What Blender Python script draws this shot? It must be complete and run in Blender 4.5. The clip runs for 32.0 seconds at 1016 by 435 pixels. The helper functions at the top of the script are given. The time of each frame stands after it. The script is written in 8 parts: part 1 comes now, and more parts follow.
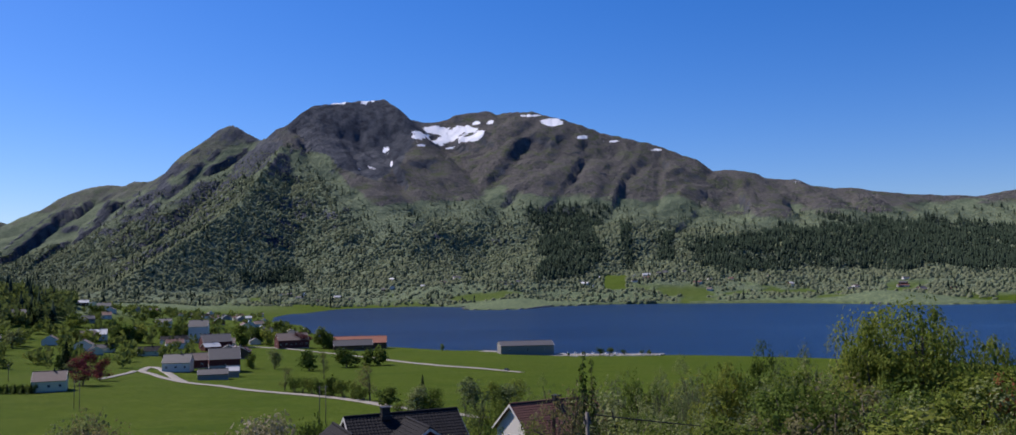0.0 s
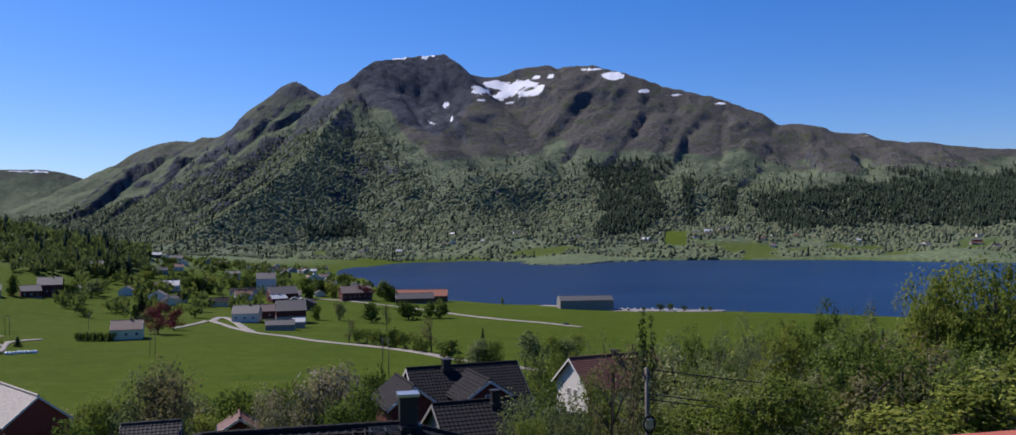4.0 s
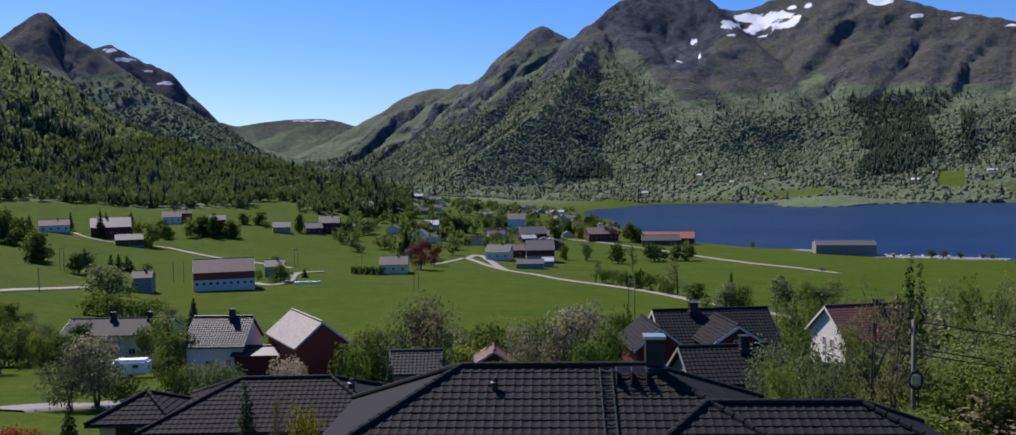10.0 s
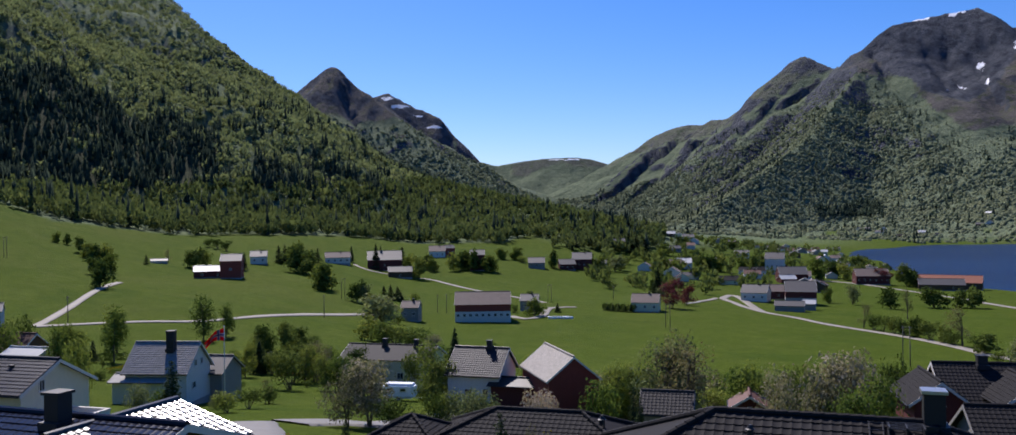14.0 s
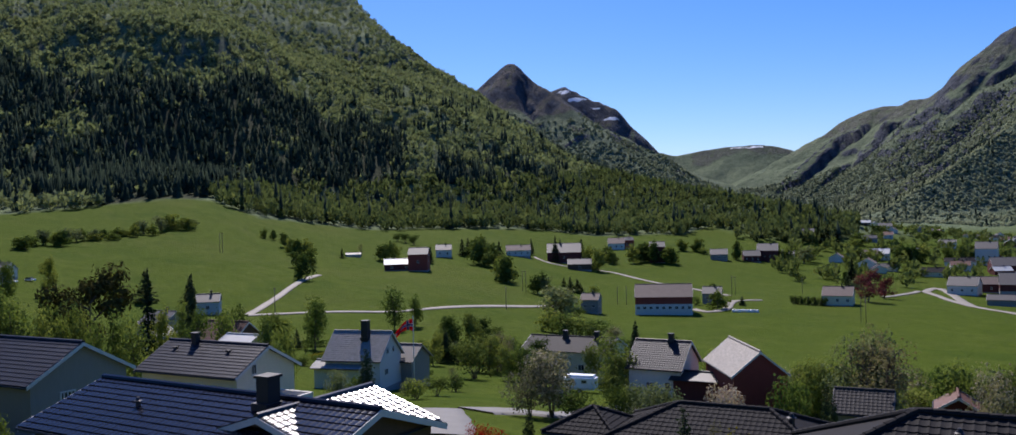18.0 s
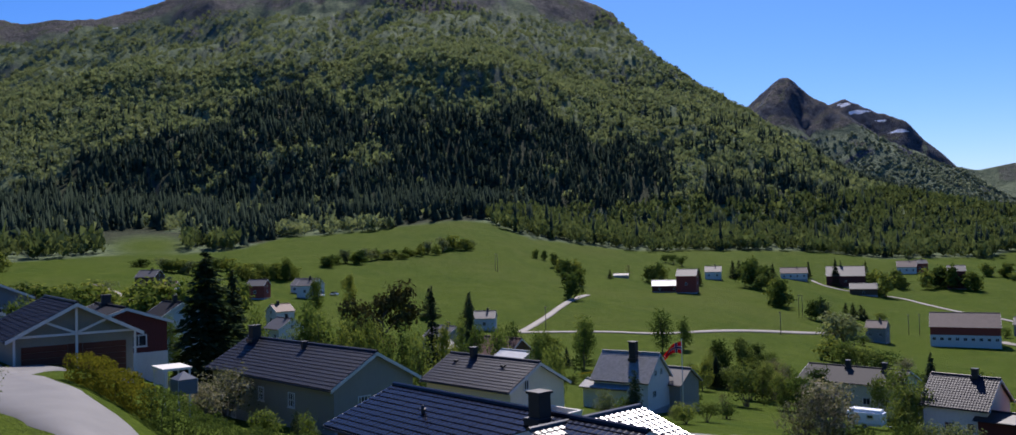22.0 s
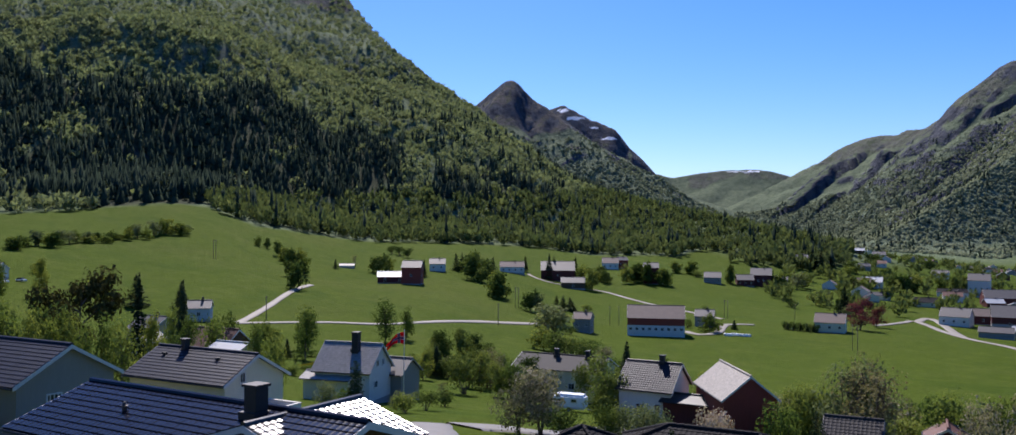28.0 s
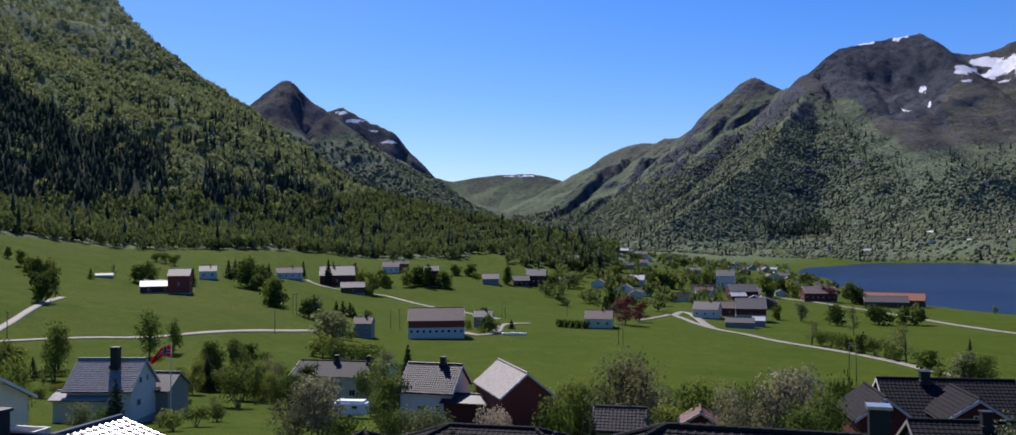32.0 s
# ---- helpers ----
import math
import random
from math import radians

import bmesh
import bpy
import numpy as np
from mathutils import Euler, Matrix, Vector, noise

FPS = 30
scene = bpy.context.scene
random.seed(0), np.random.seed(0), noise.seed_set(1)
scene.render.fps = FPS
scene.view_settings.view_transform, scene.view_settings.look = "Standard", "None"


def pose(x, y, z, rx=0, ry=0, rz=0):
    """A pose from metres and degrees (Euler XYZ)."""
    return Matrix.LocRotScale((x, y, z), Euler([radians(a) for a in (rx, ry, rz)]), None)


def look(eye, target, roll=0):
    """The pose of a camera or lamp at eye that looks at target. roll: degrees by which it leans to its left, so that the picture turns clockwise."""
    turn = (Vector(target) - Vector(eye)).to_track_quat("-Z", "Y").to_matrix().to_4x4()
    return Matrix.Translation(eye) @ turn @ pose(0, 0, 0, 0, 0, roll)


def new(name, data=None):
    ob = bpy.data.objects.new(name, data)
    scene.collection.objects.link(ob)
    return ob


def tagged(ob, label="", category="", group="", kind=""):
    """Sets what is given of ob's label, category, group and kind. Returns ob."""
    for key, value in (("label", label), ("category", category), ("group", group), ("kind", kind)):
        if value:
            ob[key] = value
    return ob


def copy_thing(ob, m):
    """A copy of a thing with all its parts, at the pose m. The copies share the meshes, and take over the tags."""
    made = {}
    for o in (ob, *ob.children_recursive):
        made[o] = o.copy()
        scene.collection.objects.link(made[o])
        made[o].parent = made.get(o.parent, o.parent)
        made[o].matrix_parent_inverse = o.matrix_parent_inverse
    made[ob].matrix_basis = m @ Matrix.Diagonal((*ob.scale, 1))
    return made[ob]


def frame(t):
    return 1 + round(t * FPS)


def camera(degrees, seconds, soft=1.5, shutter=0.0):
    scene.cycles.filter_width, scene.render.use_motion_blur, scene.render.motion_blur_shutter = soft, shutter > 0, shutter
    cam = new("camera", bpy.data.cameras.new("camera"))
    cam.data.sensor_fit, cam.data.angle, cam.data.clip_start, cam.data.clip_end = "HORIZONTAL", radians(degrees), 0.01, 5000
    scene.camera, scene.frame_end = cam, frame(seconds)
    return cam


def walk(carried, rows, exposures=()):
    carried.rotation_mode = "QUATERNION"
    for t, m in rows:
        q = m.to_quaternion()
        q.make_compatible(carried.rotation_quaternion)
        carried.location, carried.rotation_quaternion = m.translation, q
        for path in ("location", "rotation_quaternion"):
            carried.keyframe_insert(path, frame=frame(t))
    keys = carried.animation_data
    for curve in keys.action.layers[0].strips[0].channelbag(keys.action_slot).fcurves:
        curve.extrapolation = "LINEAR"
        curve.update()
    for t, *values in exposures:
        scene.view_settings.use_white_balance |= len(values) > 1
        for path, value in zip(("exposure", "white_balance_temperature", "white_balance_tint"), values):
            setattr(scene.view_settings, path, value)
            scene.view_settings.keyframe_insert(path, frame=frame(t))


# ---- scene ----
# the camera turns on a balcony, 58 m above the fjord; rows of seconds, yaw, pitch, roll
EYE = (0.0, 0.0, 58.0)
cam = camera(60.96, 32.0)
PATH = [
    (0.0, -0.56, 4.09, 0.91), (0.5, -0.59, 3.61, 1.09), (1.0, -0.61, 3.34, 1.15),
    (1.5, -0.53, 3.22, 1.26), (2.0, -0.35, 3.10, 1.37), (2.5, -0.12, 2.92, 1.23),
    (3.0, 0.45, 2.65, 1.05), (3.5, 2.13, 2.09, 0.86), (5.5, 5.37, -1.27, 0.08),
    (6.0, 6.76, -1.31, 0.16), (6.5, 9.13, -1.39, 0.15), (7.0, 11.13, -1.49, 0.33),
    (7.5, 13.19, -1.51, 0.31), (8.0, 14.78, -1.59, 0.39), (8.5, 16.18, -1.74, 0.45),
    (9.0, 17.54, -1.96, 0.59), (9.5, 18.61, -2.28, 0.68), (10.0, 19.61, -2.51, 0.86),
    (10.5, 22.24, -2.09, 1.17), (11.0, 25.62, -1.62, 1.26), (11.5, 27.51, -1.29, 1.23),
    (12.0, 29.01, -0.94, 1.23), (12.5, 30.93, -0.49, 1.07), (13.0, 32.80, -0.09, 0.93),
    (13.5, 34.66, 0.12, 0.78), (14.0, 36.22, 0.19, 0.67), (14.5, 37.52, 0.11, 0.49),
    (16.5, 43.82, -0.13, 0.83), (17.0, 45.40, -0.06, 1.10), (17.5, 46.75, -0.12, 1.39),
    (18.0, 48.03, -0.09, 1.54), (18.5, 49.66, -0.03, 1.63), (19.0, 51.51, 0.11, 1.60),
    (19.5, 53.93, 0.36, 1.55), (20.0, 56.77, 0.66, 1.65), (20.5, 59.94, 0.94, 1.66),
    (21.0, 62.21, 1.27, 1.65), (21.5, 63.94, 1.52, 1.55), (22.0, 65.65, 1.77, 1.48),
    (22.5, 67.07, 1.99, 1.41), (23.0, 69.03, 2.39, 1.31), (23.5, 71.20, 2.64, 1.09),
    (24.0, 72.70, 2.86, 0.88), (24.5, 73.06, 3.01, 0.74), (26.5, 59.03, 0.94, 1.21),
    (27.0, 53.51, 0.73, 0.70), (27.5, 49.90, 0.78, 0.10), (28.0, 47.70, 0.98, -0.37),
    (28.5, 45.38, 1.14, -0.72), (29.0, 43.64, 1.06, -0.62), (29.5, 41.95, 1.03, -0.41),
    (30.0, 40.13, 0.99, -0.19), (30.5, 38.77, 1.01, -0.01), (31.0, 36.99, 1.09, 0.11),
    (31.5, 34.98, 1.19, 0.22), (32.0, 33.20, 1.23, 0.27),
]
rise = [0.045 * min(1.0, max(0.0, (t - 6.0) / 4.0)) for t, *_ in PATH]
walk(cam, [(t, pose(EYE[0], EYE[1], EYE[2] + up, 90 + pitch, roll, yaw)) for (t, yaw, pitch, roll), up in zip(PATH, rise)],
     exposures=[(t, stops, 6350, 19) for t, stops in ((0.0, 0.25), (3.0, 0.25), (6.0, 0.3), (8.0, 0.36), (22.0, 0.36), (24.5, 0.28), (28.0, 0.58), (30.0, 0.70), (31.0, 0.52), (32.0, 0.38))])

# ---- light: a high sun ahead and to the left, over the valley ----
SUN_AZ, SUN_EL = 58.0, 48.0
sun_data = bpy.data.lights.new("sun", "SUN")
sun_data.energy, sun_data.angle, sun_data.color = 5.0, radians(0.53), (1.0, 0.95, 0.87)
sun = new("sun", sun_data)
sun_dir = Vector((-math.sin(radians(SUN_AZ)) * math.cos(radians(SUN_EL)), math.cos(radians(SUN_AZ)) * math.cos(radians(SUN_EL)), math.sin(radians(SUN_EL))))
sun.matrix_world = look(sun_dir * 900, (0, 0, 0))
world = bpy.data.worlds.new("sky")
scene.world = world
world.use_nodes = True
wn = world.node_tree.nodes
sky = wn.new("ShaderNodeTexSky")
sky.sky_type, sky.sun_disc = "NISHITA", False
sky.sun_elevation, sky.sun_rotation = radians(SUN_EL), radians(-SUN_AZ)
sky.altitude, sky.air_density, sky.dust_density, sky.ozone_density = 60, 1.0, 0.4, 2.5
deep = wn.new("ShaderNodeHueSaturation")
deep.inputs["Saturation"].default_value, deep.inputs["Value"].default_value = 1.42, 0.97
tint = wn.new("ShaderNodeMix")
tint.data_type, tint.blend_type = "RGBA", "MULTIPLY"
tint.inputs["Factor"].default_value, tint.inputs["B"].default_value = 1.0, (0.80, 0.93, 1.28, 1)
world.node_tree.links.new(sky.outputs[0], deep.inputs["Color"])
world.node_tree.links.new(deep.outputs[0], tint.inputs["A"])
world.node_tree.links.new(tint.outputs["Result"], wn["Background"].inputs[0])
wn["Background"].inputs[1].default_value = 0.081


# ---- the lie of the land ----
def lattice(ix, iy, seed):
    n = (ix.astype(np.int64) * 374761393 + iy.astype(np.int64) * 668265263 + seed * 974634777) & 0x7FFFFFFF
    n = ((n ^ (n >> 13)) * 1274126177) & 0x7FFFFFFF
    n = n ^ (n >> 16)
    return (n & 0xFFFF) / 32767.5 - 1.0


def soft_noise(x, y, seed=0):
    ix, iy = np.floor(x), np.floor(y)
    fx, fy = x - ix, y - iy
    fx, fy = fx * fx * (3 - 2 * fx), fy * fy * (3 - 2 * fy)
    a = lattice(ix, iy, seed) * (1 - fx) + lattice(ix + 1, iy, seed) * fx
    b = lattice(ix, iy + 1, seed) * (1 - fx) + lattice(ix + 1, iy + 1, seed) * fx
    return a * (1 - fy) + b * fy


def fbm(x, y, size, octaves=4, seed=0):
    total, amp = 0.0, 1.0
    x, y = np.asarray(x, float) / size, np.asarray(y, float) / size
    for k in range(octaves):
        total = total + amp * soft_noise(x + 17.3 * k, y - 9.1 * k, seed + k)
        x, y, amp = x * 2.03, y * 2.03, amp * 0.5
    return total


def ramp(v, a, b):
    u = np.clip((v - a) / (b - a), 0, 1)
    return u * u * (3 - 2 * u)


# height of the low ground, by direction (degrees to the left of straight ahead) and distance
LOW_R = [0, 40, 70, 130, 220, 320, 450, 620, 800, 1000, 1400]
LOW_Z = [
    (-40, [53, 44.5, 38, 27, 18, 12, 6, 1, -12, -18, -18]),
    (-5, [53, 44.5, 38, 27, 18, 13, 7, 3.0, -8, -18, -18]),
    (2, [53, 44.5, 38, 28, 19, 14, 8.5, 5, -4, -18, -18]),
    (8, [53, 44.5, 38.5, 28, 19, 15, 9, 5, 0.3, -12, -18]),
    (14, [53, 44.5, 39, 29, 19, 15, 10, 7, 5, 3, 0.4]),
    (27, [53, 44.5, 40, 31, 20, 15, 12, 12, 18, 26, 30]),
    (40, [53, 44.5, 40, 31, 21, 15, 14, 22, 36, 48, 60]),
    (55, [53, 45.5, 42, 33, 25, 26.5, 30, 40, 54, 70, 90]),
    (70, [53, 46.5, 43.5, 36, 28, 30, 42, 66, 92, 110, 130]),
    (82, [53, 48, 45, 39, 33, 36, 46, 60, 80, 100, 130]),
    (94, [53, 52, 50.9, 46, 42, 43, 49, 60, 82, 105, 135]),
    (105, [53, 53, 52, 50, 44, 46, 50, 60, 85, 110, 140]),
    (150, [53, 56, 60, 70, 85, 100, 120, 140, 160, 180, 200]),
    (240, [53, 56, 60, 70, 85, 100, 120, 140, 160, 180, 200]),
    (320, [53, 44.5, 38, 27, 18, 12, 6, 1, -12, -18, -18]),
]
FAR_R = [1400, 1680, 1900, 1990, 2080, 2300, 2700, 5200]
FAR_Z = [
    (-60, [-18, -14, -2, 6, 14, 35, 60, 90]),
    (-28, [-18, -14, 2, 8, 14, 35, 60, 90]),
    (-10, [-18, -16, -8, -0.5, 6, 30, 60, 90]),
    (3, [-18, -16, -8, -0.5, 6, 30, 60, 90]),
    (9, [-18, -14, -1, 6, 12, 30, 60, 90]),
    (13, [-8, 0.5, 7, 10, 14, 26, 45, 80]),
    (16, [2, 6, 10, 13, 16, 24, 40, 80]),
    (27, [30, 26, 26, 27, 28, 32, 40, 70]),
    (40, [60, 50, 45, 44, 44, 46, 50, 70]),
    (105, [140, 140, 140, 140, 140, 140, 140, 140]),
    (150, [200, 220, 240, 245, 250, 260, 280, 300]),
    (240, [200, 220, 240, 245, 250, 260, 280, 300]),
    (300, [-18, -14, -2, 6, 14, 35, 60, 90]),
]


def by_direction(table, radii, az, r):
    # between the table's directions, smoothly
    azs = [row[0] for row in table]
    out = np.zeros_like(r)
    for k in range(len(table) - 1):
        a, b = azs[k], azs[k + 1]
        m = (az >= a) & (az < b) if k < len(table) - 2 else (az >= a)
        if k == 0:
            m |= az < a
        if m.any():
            u = ramp(az[m], a, b)
            out[m] = np.interp(r[m], radii, table[k][1]) * (1 - u) + np.interp(r[m], radii, table[k + 1][1]) * u
    return out


def low_ground(x, y):
    r = np.hypot(x, y)
    az = np.degrees(np.arctan2(-x, y))
    az = np.where(az < -50, az + 360, az)
    z = 0.0
    for f in (0.86, 0.95, 1.05, 1.14):
        rr = r * f
        near = by_direction(LOW_Z, LOW_R, az, rr)
        far = by_direction(FAR_Z, FAR_R, az, rr if f in (0.95, 1.05) else r)
        z = z + 0.25 * np.where(rr < 1400, near, far)
    return z


# mountain crests: direction, angle above the eye, distance
CRESTS = {
    "behind": (1100, 1.1, [(31, 2.1, 4750), (28.93, 3.3, 4700), (28.1, 3.8, 4650), (27.4, 4.5, 4600), (26.7, 5.1, 4560), (25.8, 5.6, 4500), (25.1, 5.79, 4470), (24.3, 5.94, 4440), (23.5, 5.9, 4400), (22.8, 6.26, 4370), (22.1, 6.22, 4330), (21.0, 6.6, 4300), (20.4, 7.2, 4270), (19.4, 7.95, 4220), (18.7, 8.95, 4180), (18.1, 9.45, 4150), (17.2, 9.9, 4100), (16.4, 9.46, 4060), (15.5, 9.03, 4000), (14.9, 8.95, 3900), (14.5, 9.7, 3800)]),
    "main": (1900, 1.35, [(14.5, 9.7, 3700), (13.8, 9.9, 3720), (12.9, 10.78, 3770), (12.0, 11.35, 3810), (10.3, 11.56, 3850), (8.2, 11.72, 3880), (7.45, 11.84, 3900), (6.7, 11.1, 3920), (6.0, 10.55, 3940), (4.8, 10.32, 3950), (3.9, 10.38, 3950), (2.2, 10.78, 3980), (0.5, 10.95, 4000), (-0.1, 10.74, 3990), (-0.6, 10.84, 3980), (-2.4, 10.9, 3920), (-3.9, 10.5, 3880), (-5.7, 9.82, 3840), (-7.8, 9.12, 3800), (-10.5, 8.46, 3760), (-11.7, 8.0, 3740), (-13.2, 7.42, 3710), (-14.0, 6.7, 3700), (-14.7, 6.7, 3700), (-16.8, 6.34, 3700), (-17.3, 5.98, 3700), (-19.1, 5.93, 3720), (-20.1, 5.45, 3730), (-21.5, 5.15, 3750), (-22.4, 5.2, 3760), (-25.5, 4.57, 3800), (-29, 4.28, 3800), (-33, 4.7, 3900), (-48, 4.8, 4100)]),
    "spur": (900, 1.25, [(13.6, 9.3, 3560), (14.6, 8.06, 3300), (16.3, 5.4, 2950), (18.2, 3.8, 2750), (19.6, 2.8, 2600), (22.0, 1.1, 2380), (24.4, -0.5, 2200)]),
    "left": (1330, 1.2, [(140, 11, 2500), (115, 11, 2400), (103.3, 12.0, 2300), (101.3, 12.5, 2300), (98.9, 13.15, 2280), (97.2, 13.4, 2250), (94.9, 13.3, 2200), (92.3, 13.55, 2200), (90.0, 14.1, 2150), (87.5, 15.0, 2100), (83.8, 16.85, 2050), (76, 18.6, 2000), (68, 18.2, 1950), (64.8, 17.0, 1960), (61.5, 16.0, 1960), (58.2, 14.6, 1960), (56.1, 12.4, 1940), (53.9, 10.4, 1900), (51.9, 8.6, 1850), (50.2, 7.35, 1800), (48.2, 5.7, 1740), (45.5, 4.05, 1620), (43.2, 3.05, 1500), (41.3, 2.3, 1420), (39.4, 1.9, 1330), (37, 1.25, 1200), (33.5, 0.4, 1060), (30.2, -0.3, 980), (28, -0.9, 950)]),
    "peak": (1150, 1.15, [(56, 6.4, 3600), (52.5, 6.8, 3600), (50.4, 7.8, 3600), (49.0, 9.05, 3600), (47.9, 9.8, 3600), (47.3, 9.75, 3590), (46.0, 8.5, 3550), (44.8, 7.85, 3500), (43.2, 6.3, 3350), (41.2, 4.75, 3200), (39.3, 3.0, 3020), (37.8, 1.95, 2900), (35.5, 0.4, 2750)]),
    "dome": (750, 0.85, [(46.5, 7.8, 4350), (44.8, 8.0, 4300), (44.1, 8.28, 4300), (43.2, 7.85, 4280), (41.6, 7.07, 4250), (40.6, 6.6, 4220), (39.8, 5.5, 4190), (39.3, 4.1, 4160), (38.5, 3.0, 4130)]),
    "valley_head": (800, 1.1, [(44, 3.3, 4850), (38.9, 3.62, 4850), (37.9, 3.76, 4850), (36.9, 3.46, 4850), (35.5, 3.76, 4850), (33.9, 3.98, 4850), (32.4, 4.02, 4850), (30.9, 3.92, 4850), (29.8, 3.65, 4850), (29, 3.3, 4850), (26, 3, 4850)]),
}


def crest_line(name):
    return [(-d * math.sin(radians(a)), d * math.cos(radians(a)), EYE[2] + d * math.tan(radians(e + 0.12))) for a, e, d in CRESTS[name][2]]


CREST_LINES = {name: crest_line(name) for name in CRESTS}


def mountain(name, x, y):
    width, power, _ = CRESTS[name]
    pts = CREST_LINES[name]
    wob = 1 + 0.10 * fbm(x, y, 420, 3, 5)
    z, best, along, tall, share = (np.full(x.shape, v) for v in (-60.0, 1e4, 0.0, 0.0, 0.0))
    run = 0.0
    for (ax, ay, az), (bx, by, bz) in zip(pts, pts[1:]):
        dx, dy = bx - ax, by - ay
        length = math.hypot(dx, dy)
        u = np.clip(((x - ax) * dx + (y - ay) * dy) / length ** 2, 0, 1)
        over = (((x - ax) * dx + (y - ay) * dy) / length ** 2 - u) * length
        side = ((x - ax) * dy - (y - ay) * dx) / length
        d = np.hypot(side, 2.3 * over)
        top = az + (bz - az) * u
        rest = np.clip(1 - d / (width * wob * np.clip(top / 420, 0.25, 1)), 0, 1)
        h = top * rest ** power
        m = (h > z) & (rest > 0)
        z, best, along = np.where(m, h, z), np.where(m, d, best), np.where(m, run + u * length, along)
        tall, share = np.where(m, top, tall), np.where(m, rest, share)
        run += length
    away = np.clip(best / 260, 0, 1)
    bend = along + 30 * fbm(x, y, 300, 2, 9)
    gully = np.abs(fbm(bend, best * 0.20, 260, 3, 21))
    rill = np.abs(fbm(bend, best * 0.16, 75, 3, 23))
    deep = {"main": 0.55, "left": 0.6, "peak": 0.7, "valley_head": 0.5}.get(name, 1.0)
    crag = np.abs(fbm(bend, best * 0.3, 34, 2, 25))
    z = z + away * share * (deep * (-82 * gully + 26) - 30 * rill - 9 * crag + 6 + 17 * fbm(x, y, 240, 5, 31)) * np.clip(tall / 500, 0.15, 1.1)
    if name == "main":
        # the hollow under the flat summit
        turn, far = np.degrees(np.arctan2(-x, y)), np.hypot(x, y)
        z = z - 75 * np.exp(-((turn - 9.2) / 3.2) ** 4) * np.exp(-((far - 3580) / 170) ** 2)
    return z + (7 * fbm(x, y, 90, 4, 41) + 2.5) * np.clip(share * 3, 0, 1) * np.clip(tall / 600, 0.1, 1)


def within(name, x, y):
    """Whether the foot of a mountain can reach the place x, y."""
    width, pts = 1.2 * CRESTS[name][0], CREST_LINES[name]
    for (ax, ay, az), (bx, by, bz) in zip(pts, pts[1:]):
        dx, dy = bx - ax, by - ay
        length = math.hypot(dx, dy)
        u = min(1.0, max(0.0, ((x - ax) * dx + (y - ay) * dy) / length ** 2))
        if math.hypot(x - ax - u * dx, y - ay - u * dy) < width * min(1.0, max(0.25, max(az, bz) / 420)):
            return True
    return False


def ground(x, y, with_high=False, names=None):
    """Height of the land at x, y (arrays)."""
    x, y = np.atleast_1d(np.asarray(x, float)), np.atleast_1d(np.asarray(y, float))
    low = low_ground(x, y)
    r = np.hypot(x, y)
    low = low + ramp(r, 90, 260) * (0.9 * fbm(x, y, 95, 3, 3)) * np.clip((low - 1) / 6, 0, 1)
    high = np.full(x.shape, -60.0)
    far = r > 500
    if far.any():
        xf, yf = x[far], y[far]
        hf = np.full(xf.shape, -60.0)
        for name in CRESTS if names is None else names:
            hf = np.maximum(hf, mountain(name, xf, yf))
        high[far] = hf
    k = 9.0
    z = np.maximum(low, high) + k * np.log1p(np.exp(-np.abs(low - high) / k))
    z = np.where(high > -55, z, low)
    return (z, high - low) if with_high else z


def height(x, y):
    near = math.hypot(x, y) <= 500
    return float(ground(x, y, names=[] if near else [n for n in CRESTS if within(n, x, y)])[0])

# ---- materials ----
def material(name, rough=0.8, metal=0.0, spec=0.3):
    mat = bpy.data.materials.new(name)
    mat.use_nodes = True
    bsdf = mat.node_tree.nodes["Principled BSDF"]
    bsdf.inputs["Roughness"].default_value, bsdf.inputs["Metallic"].default_value = rough, metal
    bsdf.inputs["Specular IOR Level"].default_value = spec
    return mat, mat.node_tree, bsdf


def node(tree, kind, **inputs):
    n = tree.nodes.new(kind)
    for key, value in inputs.items():
        n.inputs[key.replace("_", " ")].default_value = value
    return n


def rgb(c):
    return (*c, 1.0) if len(c) == 3 else c


def mixed(tree, fac, a, b, blend="MIX"):
    n = tree.nodes.new("ShaderNodeMix")
    n.data_type, n.blend_type = "RGBA", blend
    for sock, v in ((n.inputs["Factor"], fac), (n.inputs["A"], a), (n.inputs["B"], b)):
        if hasattr(v, "is_output"):
            tree.links.new(v, sock)
        elif isinstance(v, (int, float)):
            sock.default_value = v
        else:
            sock.default_value = rgb(v)
    return n.outputs["Result"]


def noise_out(tree, scale, detail=4.0, rough=0.55, coords="world", stretch=None):
    if coords == "world":
        out = tree.nodes.new("ShaderNodeNewGeometry").outputs["Position"]
    else:
        out = tree.nodes.new("ShaderNodeTexCoord").outputs["Object"]
    if stretch:
        mp = tree.nodes.new("ShaderNodeMapping")
        mp.inputs["Scale"].default_value = stretch
        tree.links.new(out, mp.inputs["Vector"])
        out = mp.outputs["Vector"]
    n = node(tree, "ShaderNodeTexNoise", Scale=scale, Detail=detail, Roughness=rough)
    tree.links.new(out, n.inputs["Vector"])
    return n.outputs["Fac"]


def curve(tree, value, lo, hi):
    n = tree.nodes.new("ShaderNodeMapRange")
    n.inputs["From Min"].default_value, n.inputs["From Max"].default_value = lo, hi
    tree.links.new(value, n.inputs["Value"])
    return n.outputs["Result"]


